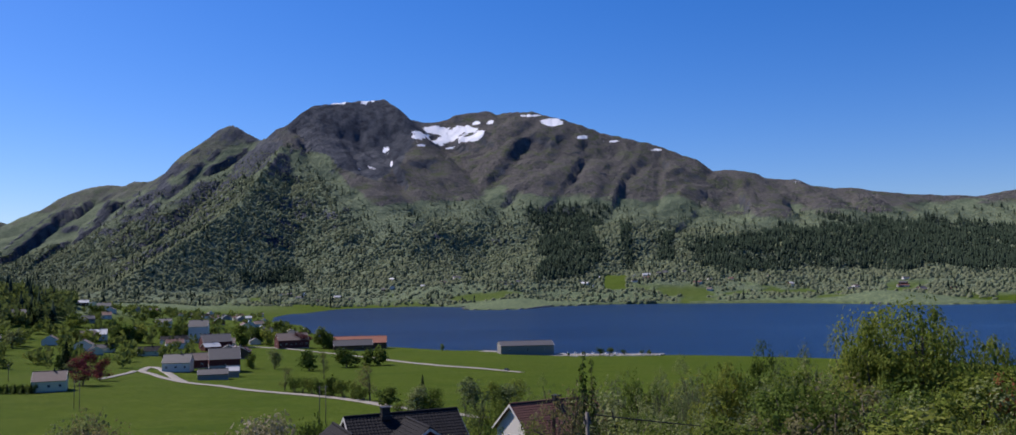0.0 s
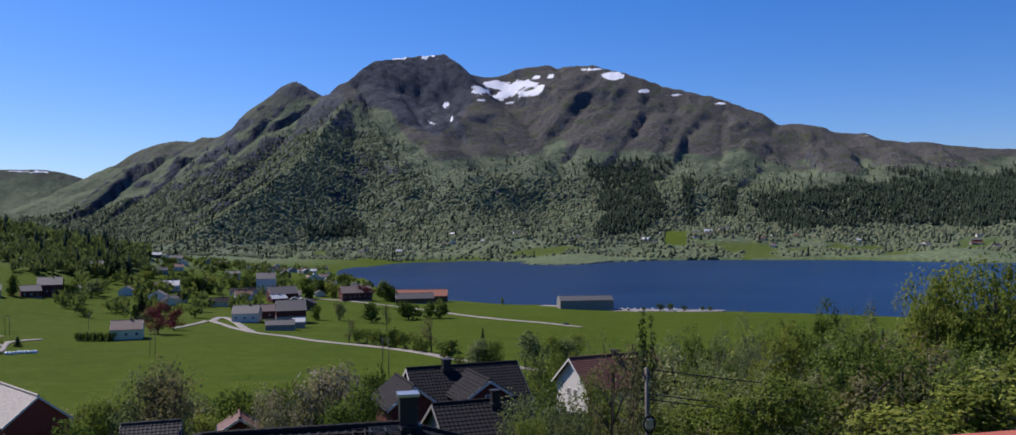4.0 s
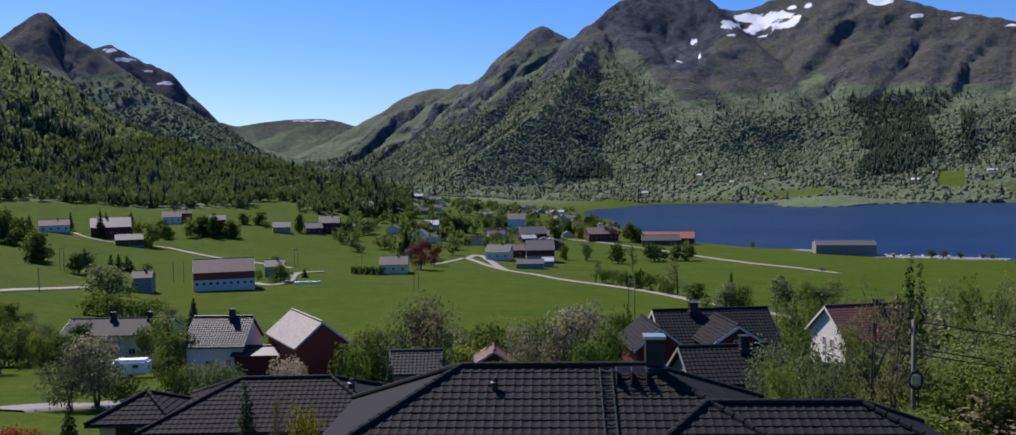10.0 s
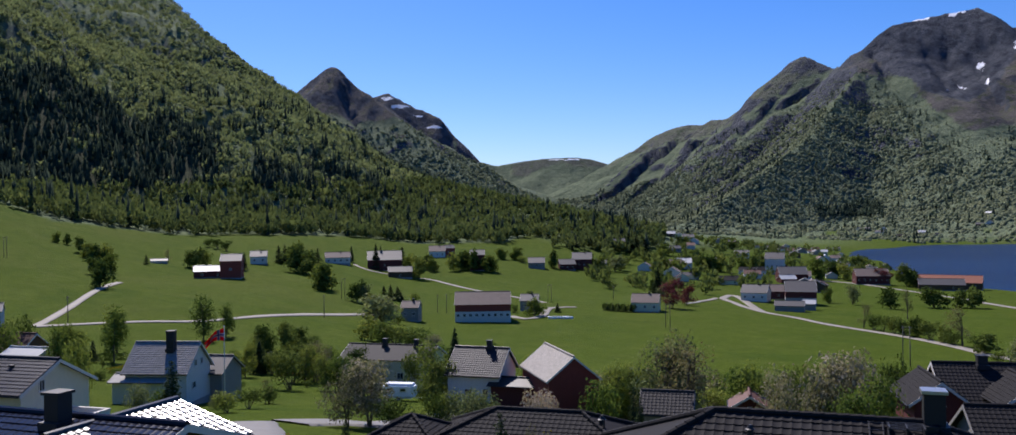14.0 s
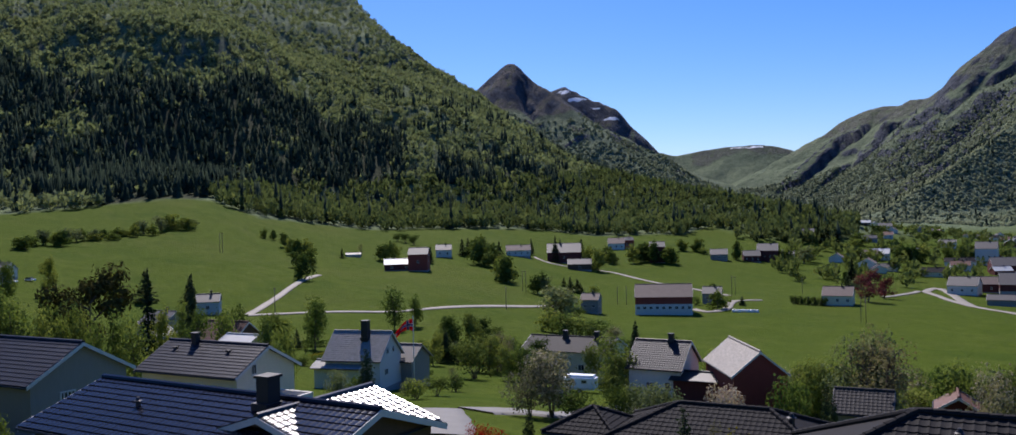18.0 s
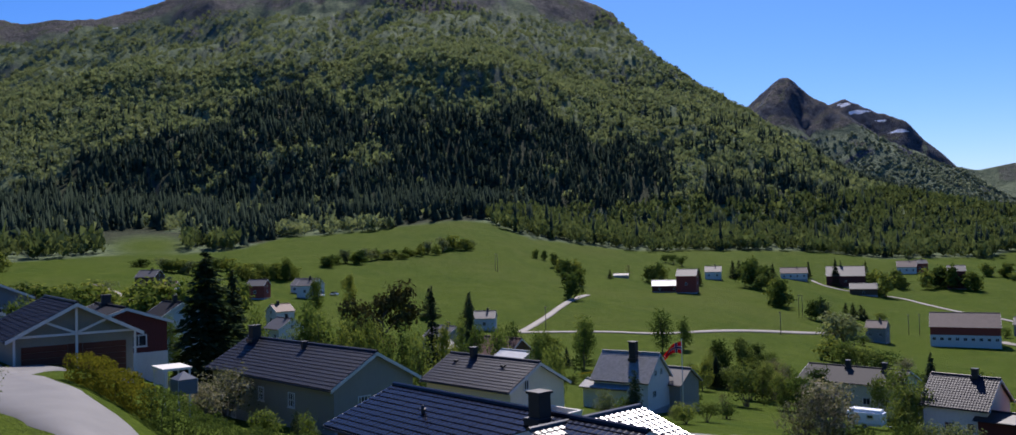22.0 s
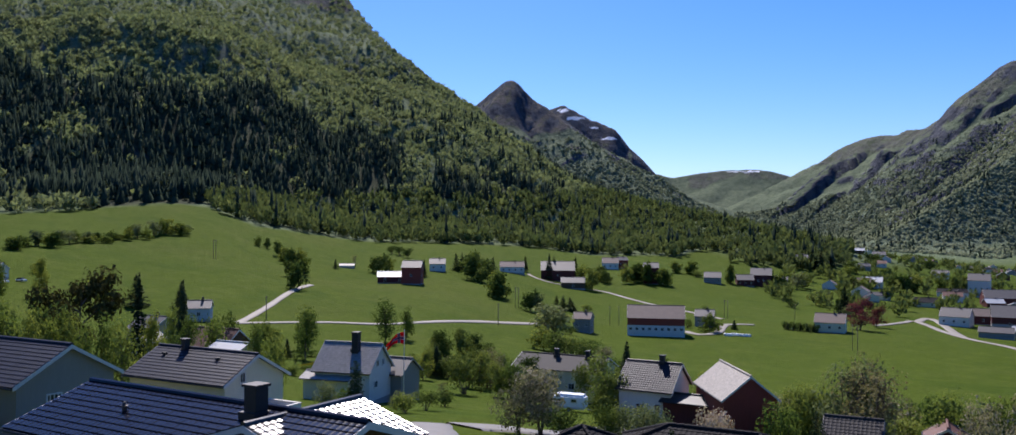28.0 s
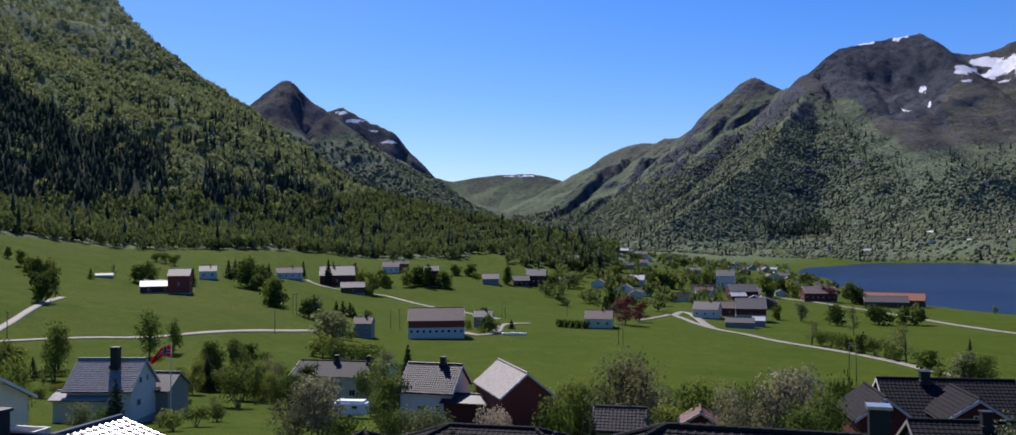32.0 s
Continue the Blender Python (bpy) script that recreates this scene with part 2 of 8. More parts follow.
def bumped(tree, bsdf, value, strength, distance):
    b = node(tree, "ShaderNodeBump", Strength=strength, Distance=distance)
    tree.links.new(value, b.inputs["Height"])
    tree.links.new(b.outputs["Normal"], bsdf.inputs["Normal"])


def attr(tree, name):
    n = tree.nodes.new("ShaderNodeAttribute")
    n.attribute_name = name
    return n.outputs["Fac"]


MATS = {}


def surface(name, a, b, scale=3.0, rough=0.75, metal=0.0, spec=0.3, bump=0.15, dist=0.02, fine=40.0, coords="object", stretch=None, vary=0.0):
    """A two-tone surface with stains at one scale, grain at another, and fine relief."""
    if name in MATS:
        return MATS[name]
    mat, tree, bsdf = material(name, rough, metal, spec)
    stain = curve(tree, noise_out(tree, scale, 5, 0.6, coords, stretch), 0.34, 0.68)
    grain = noise_out(tree, fine, 3, 0.6, coords, stretch)
    col = mixed(tree, stain, a, b)
    col = mixed(tree, 0.35, col, mixed(tree, curve(tree, grain, 0.3, 0.7), tuple(0.72 * c for c in a), tuple(min(1, 1.25 * c) for c in b)))
    if vary:
        info = tree.nodes.new("ShaderNodeObjectInfo")
        hsv = node(tree, "ShaderNodeHueSaturation")
        tree.links.new(curve(tree, info.outputs["Random"], -0.5 / vary + 0.5, 0.5 / vary + 0.5), hsv.inputs["Value"])
        mr = tree.nodes.new("ShaderNodeMapRange")
        mr.inputs["To Min"].default_value, mr.inputs["To Max"].default_value = 1 - vary, 1 + vary
        tree.links.new(info.outputs["Random"], mr.inputs["Value"])
        tree.links.new(mr.outputs["Result"], hsv.inputs["Value"])
        tree.links.new(col, hsv.inputs["Color"])
        col = hsv.outputs["Color"]
    tree.links.new(col, bsdf.inputs["Base Color"])
    bumped(tree, bsdf, grain, bump, dist)
    MATS[name] = mat
    return mat


def land_material():
    mat, tree, bsdf = material("meadow_forest_and_rock", 0.95, 0.0, 0.03)
    big, mid, small = noise_out(tree, 0.012, 5), noise_out(tree, 0.07, 5), noise_out(tree, 0.9, 4)
    fine = noise_out(tree, 6.0, 3)
    grass = mixed(tree, curve(tree, big, 0.35, 0.65), (0.054, 0.094, 0.006), (0.082, 0.118, 0.010))
    grass = mixed(tree, curve(tree, mid, 0.50, 0.66), grass, (0.105, 0.138, 0.020))
    grass = mixed(tree, curve(tree, noise_out(tree, 0.018, 5, 0.6, stretch=(1, 2.2, 1)), 0.55, 0.63), grass, (0.040, 0.082, 0.006))
    mow = tree.nodes.new("ShaderNodeTexWave")
    mow.inputs["Scale"].default_value, mow.inputs["Distortion"].default_value, mow.inputs["Detail"].default_value = 0.22, 6.0, 3.0
    tree.links.new(tree.nodes.new("ShaderNodeNewGeometry").outputs["Position"], mow.inputs["Vector"])
    streak = mixed(tree, curve(tree, mow.outputs["Fac"], 0.5, 0.95), grass, mixed(tree, 0.3, grass, (0.125, 0.140, 0.030)))
    grass = mixed(tree, 0.55, grass, streak)
    grass = mixed(tree, curve(tree, noise_out(tree, 0.03, 6, 0.65, stretch=(1, 3, 1)), 0.54, 0.70), grass, (0.115, 0.132, 0.030))
    grass = mixed(tree, curve(tree, noise_out(tree, 0.007, 6, 0.7), 0.54, 0.66), grass, mixed(tree, 0.5, grass, (0.135, 0.134, 0.036)))
    grass = mixed(tree, curve(tree, small, 0.40, 0.62), grass, mixed(tree, 0.55, grass, (0.032, 0.050, 0.006)))
    mottle = noise_out(tree, 0.22, 7, 0.72)
    grass = mixed(tree, curve(tree, mottle, 0.36, 0.64), mixed(tree, 0.42, grass, (0.032, 0.062, 0.005)), mixed(tree, 0.36, grass, (0.100, 0.140, 0.014)))
    tuft = noise_out(tree, 2.6, 4, 0.7)
    grass = mixed(tree, curve(tree, tuft, 0.44, 0.66), mixed(tree, 0.30, grass, (0.026, 0.042, 0.004)), mixed(tree, 0.22, grass, (0.130, 0.165, 0.022)))
    grass = mixed(tree, 1.0, grass, (0.86, 0.88, 0.85), "MULTIPLY")
    wood = mixed(tree, curve(tree, mid, 0.35, 0.65), (0.116, 0.149, 0.076), (0.159, 0.195, 0.099))
    # gaps between crowns: their shade put into the colour as darker green
    canopy_gaps = noise_out(tree, 0.16, 4, 0.6)
    wood = mixed(tree, curve(tree, canopy_gaps, 0.36, 0.62), (0.059, 0.083, 0.052), wood)
    wood = mixed(tree, attr(tree, "litter"), wood, mixed(tree, curve(tree, canopy_gaps, 0.36, 0.62), (0.028, 0.036, 0.022), (0.052, 0.060, 0.034)))
    # heath greyed rather than brown: distance haze put into its colour
    heath = mixed(tree, curve(tree, mid, 0.35, 0.65), (0.072, 0.070, 0.072), (0.125, 0.116, 0.108))
    heath = mixed(tree, curve(tree, noise_out(tree, 0.02, 6, 0.7), 0.50, 0.64), heath, (0.078, 0.096, 0.050))
    heath = mixed(tree, curve(tree, noise_out(tree, 0.09, 6, 0.75), 0.56, 0.66), heath, (0.180, 0.160, 0.142))
    heath = mixed(tree, curve(tree, noise_out(tree, 0.22, 4, 0.7), 0.52, 0.60), heath, mixed(tree, 0.6, heath, (0.040, 0.046, 0.030)))
    # rock cool for haze and dark for the bowl's shade, both in the colour
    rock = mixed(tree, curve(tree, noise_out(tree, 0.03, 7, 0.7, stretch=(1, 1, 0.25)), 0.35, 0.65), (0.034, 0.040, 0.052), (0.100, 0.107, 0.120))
    edge = noise_out(tree, 0.045, 6, 0.7)

    def ragged(name, lo=0.42, hi=0.58, share=0.55):
        m = tree.nodes.new("ShaderNodeMath")
        m.operation = "MULTIPLY_ADD"
        tree.links.new(edge, m.inputs[0])
        m.inputs[1].default_value = share
        tree.links.new(attr(tree, name), m.inputs[2])
        return curve(tree, m.outputs[0], lo + share / 2, hi + share / 2)
    # scrub on the far slopes, greyed and lightened: distance haze in its colour
    hazed_scrub = mixed(tree, curve(tree, noise_out(tree, 0.05, 7, 0.75, stretch=(1, 1, 0.4)), 0.42, 0.58), (0.084, 0.108, 0.072), (0.145, 0.172, 0.112))
    wood = mixed(tree, curve(tree, attr(tree, "relief"), 20, 34), wood, mixed(tree, 0.65, wood, hazed_scrub))
    col = mixed(tree, attr(tree, "wood"), grass, wood)
    col = mixed(tree, ragged("heath", 0.3, 0.7), col, heath)
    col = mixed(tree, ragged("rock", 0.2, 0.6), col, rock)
    torn = tree.nodes.new("ShaderNodeMath")
    torn.operation = "ADD"
    tree.links.new(curve(tree, noise_out(tree, 0.028, 8, 0.78), 0.28, 0.72), torn.inputs[0])
    tree.links.new(attr(tree, "snow"), torn.inputs[1])
    col = mixed(tree, curve(tree, torn.outputs[0], 1.08, 1.12), col, (0.86, 0.88, 0.92))
    tree.links.new(col, bsdf.inputs["Base Color"])
    add = tree.nodes.new("ShaderNodeMath")
    add.operation = "MULTIPLY_ADD"
    tree.links.new(noise_out(tree, 0.035, 8, 0.72), add.inputs[0])
    tree.links.new(attr(tree, "relief"), add.inputs[1])
    tree.links.new(fine, add.inputs[2])
    bumped(tree, bsdf, add.outputs[0], 0.7, 0.4)
    return mat


def water_material():
    mat, tree, bsdf = material("fjord_water", 0.28, 0.0, 0.22)
    col = mixed(tree, curve(tree, noise_out(tree, 0.006, 4, stretch=(0.3, 1, 1)), 0.4, 0.62), (0.004, 0.019, 0.058), (0.007, 0.027, 0.076))
    tree.links.new(col, bsdf.inputs["Base Color"])
    bumped(tree, bsdf, noise_out(tree, 0.5, 5, 0.6), 1.0, 0.9)
    return mat


LAND, WATER = land_material(), water_material()

# ---- ground, fjord ----
def make_ground():
    azs = np.concatenate([np.arange(-52, 118, 0.24), np.arange(118, 308, 4.0)])
    rs = np.concatenate([np.geomspace(2.5, 700, 250)[:-1], np.linspace(700, 4985, 300)])
    a, r = np.meshgrid(np.radians(azs), rs)
    x, y = (-np.sin(a) * r).ravel(), (np.cos(a) * r).ravel()
    z, over = ground(x, y, True)
    n, m = len(azs), len(rs)
    verts = np.column_stack([x, y, z])
    verts = np.vstack([verts, [[0, 0, z[:n].mean()]]])
    i, j = np.meshgrid(np.arange(m - 1), np.arange(n), indexing="ij")
    j2 = (j + 1) % n
    quads = np.stack([i * n + j, i * n + j2, (i + 1) * n + j2, (i + 1) * n + j], -1).reshape(-1, 4)
    fan = [(m * n, (k + 1) % n, k) for k in range(n)]
    me = bpy.data.meshes.new("ground")
    me.vertices.add(len(verts))
    me.vertices.foreach_set("co", verts.ravel())
    nq, nf = len(quads), len(fan)
    me.loops.add(nq * 4 + nf * 3)
    me.loops.foreach_set("vertex_index", np.concatenate([quads[:, ::-1].ravel(), np.array(fan)[:, ::-1].ravel()]))
    me.polygons.add(nq + nf)
    me.polygons.foreach_set("loop_start", np.concatenate([np.arange(nq) * 4, nq * 4 + np.arange(nf) * 3]))
    me.update()
    me.validate()
    me.shade_smooth()
    me.materials.append(LAND)
    zz, rr = z.reshape(m, n), r.reshape(m, n)
    slope = np.hypot(np.gradient(zz, axis=0) / np.gradient(rr, axis=0), np.gradient(zz, axis=1) / np.maximum(1.0, rr * np.gradient(a, axis=1))).ravel()
    masks = land_cover(x, y, z, over, slope)
    for key, v in masks.items():
        at = me.attributes.new(key, "FLOAT", "POINT")
        at.data.foreach_set("value", np.append(v, 0.0))
    return tagged(new("ground", me), "green hay meadows rising to wooded and rocky mountainsides", "ground", kind="structure")


EDGE_AZ = [25, 30, 34, 36.5, 42, 45.7, 52, 59.7, 64, 66.8, 72.4, 80, 82.6, 86, 89.5, 95, 99.5, 103.5, 112]
EDGE_R = [1500, 1250, 960, 842, 807, 826, 758, 705, 650, 712, 689, 675, 603, 584, 584, 553, 509, 532, 540]


def forest_edge(az):
    # distance at which the woods begin, by direction
    return np.interp(az, EDGE_AZ, EDGE_R)


# upper limit of the woods across the fjord, by direction, as an angle above the eye
LINE_AZ = [-48, -23, -18, -12.5, -2.4, 3.9, 7.8, 10.3, 12, 14, 17, 22, 30, 36]
LINE_EL = [3.7, 3.8, 3.85, 4.6, 5.6, 5.4, 4.4, 6.6, 8.4, 8.8, 8.2, 5.4, 3.4, 2.8]
# lower rim of the bowl under the summit: rock, its shade painted darker
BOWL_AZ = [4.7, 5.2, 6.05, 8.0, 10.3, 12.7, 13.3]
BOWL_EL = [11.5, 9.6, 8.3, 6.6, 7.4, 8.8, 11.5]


def far_spruce(az, el, noisy):
    """Where dark spruce stands cover the far shore's slope."""
    wide = np.interp(el, [0, 2.5, 4.8], [1.85, 2.2, 2.6])
    stand = (np.abs(az + 4.6 + 0.9 * noisy) < wide) & (el > -0.1) & (el < 4.9 + 0.4 * noisy)
    stand |= (np.abs(az + 8.45) < 0.38) & (el > 0.5) & (el < 3.4)
    stand |= (np.abs(az + 11.0) < 0.5) & (el > 1.0) & (el < 2.6 + 0.5 * noisy)
    stand |= (az < -13.3 + 1.6 * noisy) & (az > -34) & (el > 0.2 + 0.3 * noisy) & (el < np.interp(az, [-34, -21, -13], [2.6, 3.2, 2.1]) + 0.6 * noisy)
    return stand | ((np.abs(az - 14.6) < 1.9) & (el > -0.1) & (el < 0.65 + 0.3 * noisy))


def near_spruce(x, y, z, az, r):
    """Where the dark spruce plantation covers the near mountain."""
    patch, fine = fbm(x, y, 170, 4, 81), fbm(x, y, 45, 3, 83)
    el = np.degrees(np.arctan2(z - EYE[2], r))
    top = np.interp(az, [40, 44, 49.5, 57.6, 70.6, 80, 87, 97, 108], [1.6, 2.9, 4.4, 6.8, 8.7, 9.3, 6.4, 3.6, 2.4])
    foot = np.interp(az, [40, 44, 53.9, 60.3, 66.3, 70.8, 78.6, 108], [1.7, 1.7, 2.45, 2.2, 1.9, 1.1, 0.6, 0.3])
    return (az > 40) & (el < top + 1.5 * patch + 0.7 * fine) & (el > foot + 0.25 * patch) & (fine + 0.6 * patch > -0.75)


def land_cover(x, y, z, over, slope):
    r = np.hypot(x, y)
    az = np.degrees(np.arctan2(-x, y))
    el = np.degrees(np.arctan2(z - EYE[2], r))
    rough = fbm(x, y, 130, 4, 61)
    across = (az < 36) & (r > 1800)
    fell = np.maximum(ramp(over, -4, 10) * ramp(r, 600, 700), ramp(r - forest_edge(az), -6, 10) * (az > 25) * (az < 112))
    fell = np.maximum(fell, ramp(r, 1930, 2060) * ramp(az, 40, 12))
    fell = np.maximum(fell, ramp(r, 1500, 1900) * ramp(az, 12, 20))
    clearing = 0.8 * ramp(fbm(x, y, 85, 3, 67), 0.25, 0.5) * ramp(z, 50, 25) * (r > 1900) * (az < 16)
    fell = fell * (1 - clearing)
    felled = np.exp(-(((az - 88.2) / 2.2) ** 2 + ((r - 640) / 75) ** 2) ** 2) + ((np.abs(az + 7.6) < 0.75) & (el > -0.8) & (el < 0.15) & across)
    fell = fell * (1 - 0.95 * np.clip(felled, 0, 1))
    line = np.interp(az, LINE_AZ, LINE_EL)
    heath = np.where(across, ramp(el + 0.55 * rough, line - 0.25, line + 0.55), ramp(z + 55 * rough, np.where(r < 2400, 500, 380), np.where(r < 2400, 580, 460))) * fell
    heath = heath * np.where(across, 1 - 0.45 * ramp(az, 12, 16), 1.0)
    rock = np.clip(ramp(slope + 0.12 * rough, 0.78, 1.05) + ramp(z + 60 * rough, 560, 700) * 0.35 * (r > 2500), 0, 1) * fell
    rock = rock * np.where((r < 2500) & (az > 30), 0.35, 1.0) * np.where(across & (az < 4), 0.55, 1.0)
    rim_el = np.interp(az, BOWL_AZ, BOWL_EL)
    shaded_bowl = ramp(el + 0.25 * rough, rim_el - 0.1, rim_el + 0.2) * (r > 3000) * (az > 4.7) * (az < 13.3)
    rock, heath = np.maximum(rock, shaded_bowl), heath * (1 - shaded_bowl)
    noisy = fbm(x, y, 110, 3, 93)
    litter = np.where(across, far_spruce(az, el, noisy), near_spruce(x, y, z, az, r)) * fell
    snow = np.zeros_like(z)
    flake = fbm(x, y, 70, 4, 71)
    for a0, e0, wa, we in ((4.2, 9.75, 1.5, 0.65), (3.6, 9.35, 1.0, 0.5), (2.2, 9.65, 1.2, 0.6), (1.8, 9.35, 0.5, 0.25), (1.35, 10.4, 0.3, 0.16), (0.5, 10.44, 0.28, 0.22), (7.4, 8.5, 0.16, 0.4), (7.1, 7.6, 0.12, 0.35), (8.6, 7.4, 0.8, 0.1), (-3.6, 10.33, 0.75, 0.24), (-5.7, 9.3, 0.35, 0.12), (-7.6, 8.95, 0.8, 0.12), (-10.6, 8.3, 0.5, 0.08), (5.0, 8.9, 0.5, 0.1), (3.0, 8.7, 0.8, 0.1), (41.2, 6.2, 0.9, 0.13), (43.4, 7.5, 0.8, 0.18), (42.2, 6.9, 0.5, 0.12), (44.2, 8.1, 0.5, 0.2), (-2.2, 10.8, 0.9, 0.1), (32.3, 3.97, 1.2, 0.07), (-19.3, 5.85, 0.35, 0.05)):
        near = 1 - ((az - a0) / wa) ** 2 - ((el - e0) / we) ** 2
        snow = np.maximum(snow, ramp(near + 0.7 * flake, -0.5, 1.1) * (r > 2600))
    snow = np.maximum(snow, 0.8 * ramp(flake + 0.4 * rough, 1.15, 1.35) * ramp(el, 12.2, 12.8) * (az > 89.5) * (r < 2600))
    snow = np.maximum(snow, (np.abs(az - 10.0) < 2.6) * ramp(el, 11.42, 11.6) * (r > 3500) * ramp(flake, -0.1, 0.3))
    return {"relief": 60 * np.maximum(heath, rock) * ramp(r, 1200, 2000) + 34 * fell * ramp(r, 1700, 2200) + 0.2, "wood": np.clip(fell, 0, 1), "heath": heath, "rock": rock, "snow": snow, "litter": litter}


ground_ob = make_ground()
sea = bmesh.new()
sea_pts = [(-math.sin(radians(a)) * d, math.cos(radians(a)) * d, 0.0) for a, d in [(-75, 3200), (-75, 80), (-40, 420), (18, 520), (19, 2400), (0, 3000), (-40, 3500)]]
sea.faces.new([sea.verts.new(p) for p in reversed(sea_pts)])
sea.normal_update()
sea_me = bpy.data.meshes.new("fjord")
sea.to_mesh(sea_me)
sea_me.materials.append(WATER)
fjord = tagged(new("water", sea_me), "deep blue rippled fjord water", "water", kind="structure")

# ---- building blocks ----
def tone(name, c, k=0.8, **kw):
    return surface(name, tuple(k * v for v in c), c, **kw)


M_WHITE = tone("white_painted_boards", (0.64, 0.61, 0.55), 0.86, stretch=(3, 3, 0.4))
M_CREAM = tone("cream_painted_boards", (0.66, 0.60, 0.42), 0.86, stretch=(3, 3, 0.4))
M_GREY = tone("grey_painted_boards", (0.34, 0.36, 0.36), 0.86, stretch=(3, 3, 0.4))
M_BLUEGREY = tone("pale_blue_grey_boards", (0.42, 0.46, 0.47), 0.86, stretch=(3, 3, 0.4))
M_RED = tone("falu_red_boards", (0.27, 0.052, 0.036), 0.75, stretch=(3, 3, 0.4))
M_DARKRED = tone("dark_red_boards", (0.11, 0.025, 0.022), 0.7, stretch=(3, 3, 0.4))
M_BROWN = tone("brown_stained_boards", (0.10, 0.060, 0.035), 0.7, stretch=(3, 3, 0.4))
M_GREYWOOD = tone("weathered_grey_boards", (0.26, 0.25, 0.23), 0.65, stretch=(3, 3, 0.4))
M_STONE = tone("grey_foundation_render", (0.30, 0.30, 0.29), 0.75)
M_BLACKTILE = tone("black_concrete_tile", (0.026, 0.025, 0.026), 0.7, rough=0.75, spec=0.06, scale=1.5, vary=0.12)
# black tile with the blue of the reflected sky put into its colour
M_SKYTILE = tone("sky_tinted_black_tile", (0.017, 0.020, 0.030), 0.7, rough=0.5, spec=0.2, scale=1.5, vary=0.12)
M_WET = tone("polished_black_tile", (0.016, 0.017, 0.021), 0.75, rough=0.30, spec=0.5, scale=1.5, vary=0.10, bump=0.05)
M_GLAZED = tone("glazed_black_tile", (0.013, 0.014, 0.021), 0.75, rough=0.17, spec=0.16, scale=1.5, vary=0.10, bump=0.05)
M_SLATE = tone("grey_slate_slabs", (0.37, 0.34, 0.295), 0.42, scale=3.5, rough=0.7)
M_GREYROOF = tone("grey_roof_sheeting", (0.085, 0.081, 0.080), 0.75, scale=1.0, rough=0.6)
M_OLDSLATE = tone("mottled_grey_slate_tile", (0.31, 0.30, 0.28), 0.55, scale=2.5, rough=0.65)
M_BROWNTILE = tone("brown_red_tile", (0.125, 0.052, 0.036), 0.65, scale=1.5, rough=0.65)
M_REDTILE = tone("orange_red_tile", (0.30, 0.11, 0.065), 0.7, scale=1.0)
M_BROWNROOF = tone("faded_brown_sheeting", (0.150, 0.112, 0.094), 0.75, scale=0.6)
M_PALEROOF = tone("pale_metal_sheeting", (0.52, 0.52, 0.50), 0.85, scale=0.6, rough=0.45)
M_DARKMETAL = tone("dark_sheet_metal", (0.028, 0.028, 0.030), 0.8, rough=0.5)
M_ALU = tone("bare_zinc_cap", (0.55, 0.58, 0.62), 0.8, rough=0.35, metal=0.8)
M_DOORWOOD = tone("reddish_brown_garage_wood", (0.13, 0.040, 0.022), 0.7, stretch=(0.5, 0.5, 6))
M_ASPHALT = surface("worn_grey_asphalt", (0.125, 0.122, 0.115), (0.165, 0.160, 0.15), scale=0.5, fine=30, coords="world")
M_GRAVEL = surface("pale_gravel_track", (0.17, 0.155, 0.125), (0.235, 0.215, 0.18), scale=0.3, fine=12, coords="world")
M_POLE = tone("tarred_grey_pole", (0.16, 0.14, 0.12), 0.7, stretch=(4, 4, 0.3))
M_WIRE = tone("black_cable", (0.02, 0.02, 0.02), 0.9)
M_BARK = tone("grey_brown_bark", (0.11, 0.085, 0.065), 0.6, scale=6)
M_RAIL = surface("flaking_orange_red_rail_paint", (0.30, 0.074, 0.040), (0.39, 0.110, 0.062), scale=4, rough=0.6, fine=90, bump=0.3, dist=0.002)
M_LICHEN = tone("dark_peeled_wood", (0.055, 0.040, 0.030), 0.6, scale=20)
M_PLASTIC = tone("white_bale_plastic", (0.85, 0.86, 0.88), 0.92, rough=0.35)


def glass_material():
    mat, tree, bsdf = material("window_glass", 0.08, 0.0, 0.45)
    col = mixed(tree, curve(tree, noise_out(tree, 0.8, 2, coords="object"), 0.4, 0.6), (0.012, 0.014, 0.018), (0.05, 0.055, 0.06))
    tree.links.new(col, bsdf.inputs["Base Color"])
    return mat


M_GLASS = glass_material()


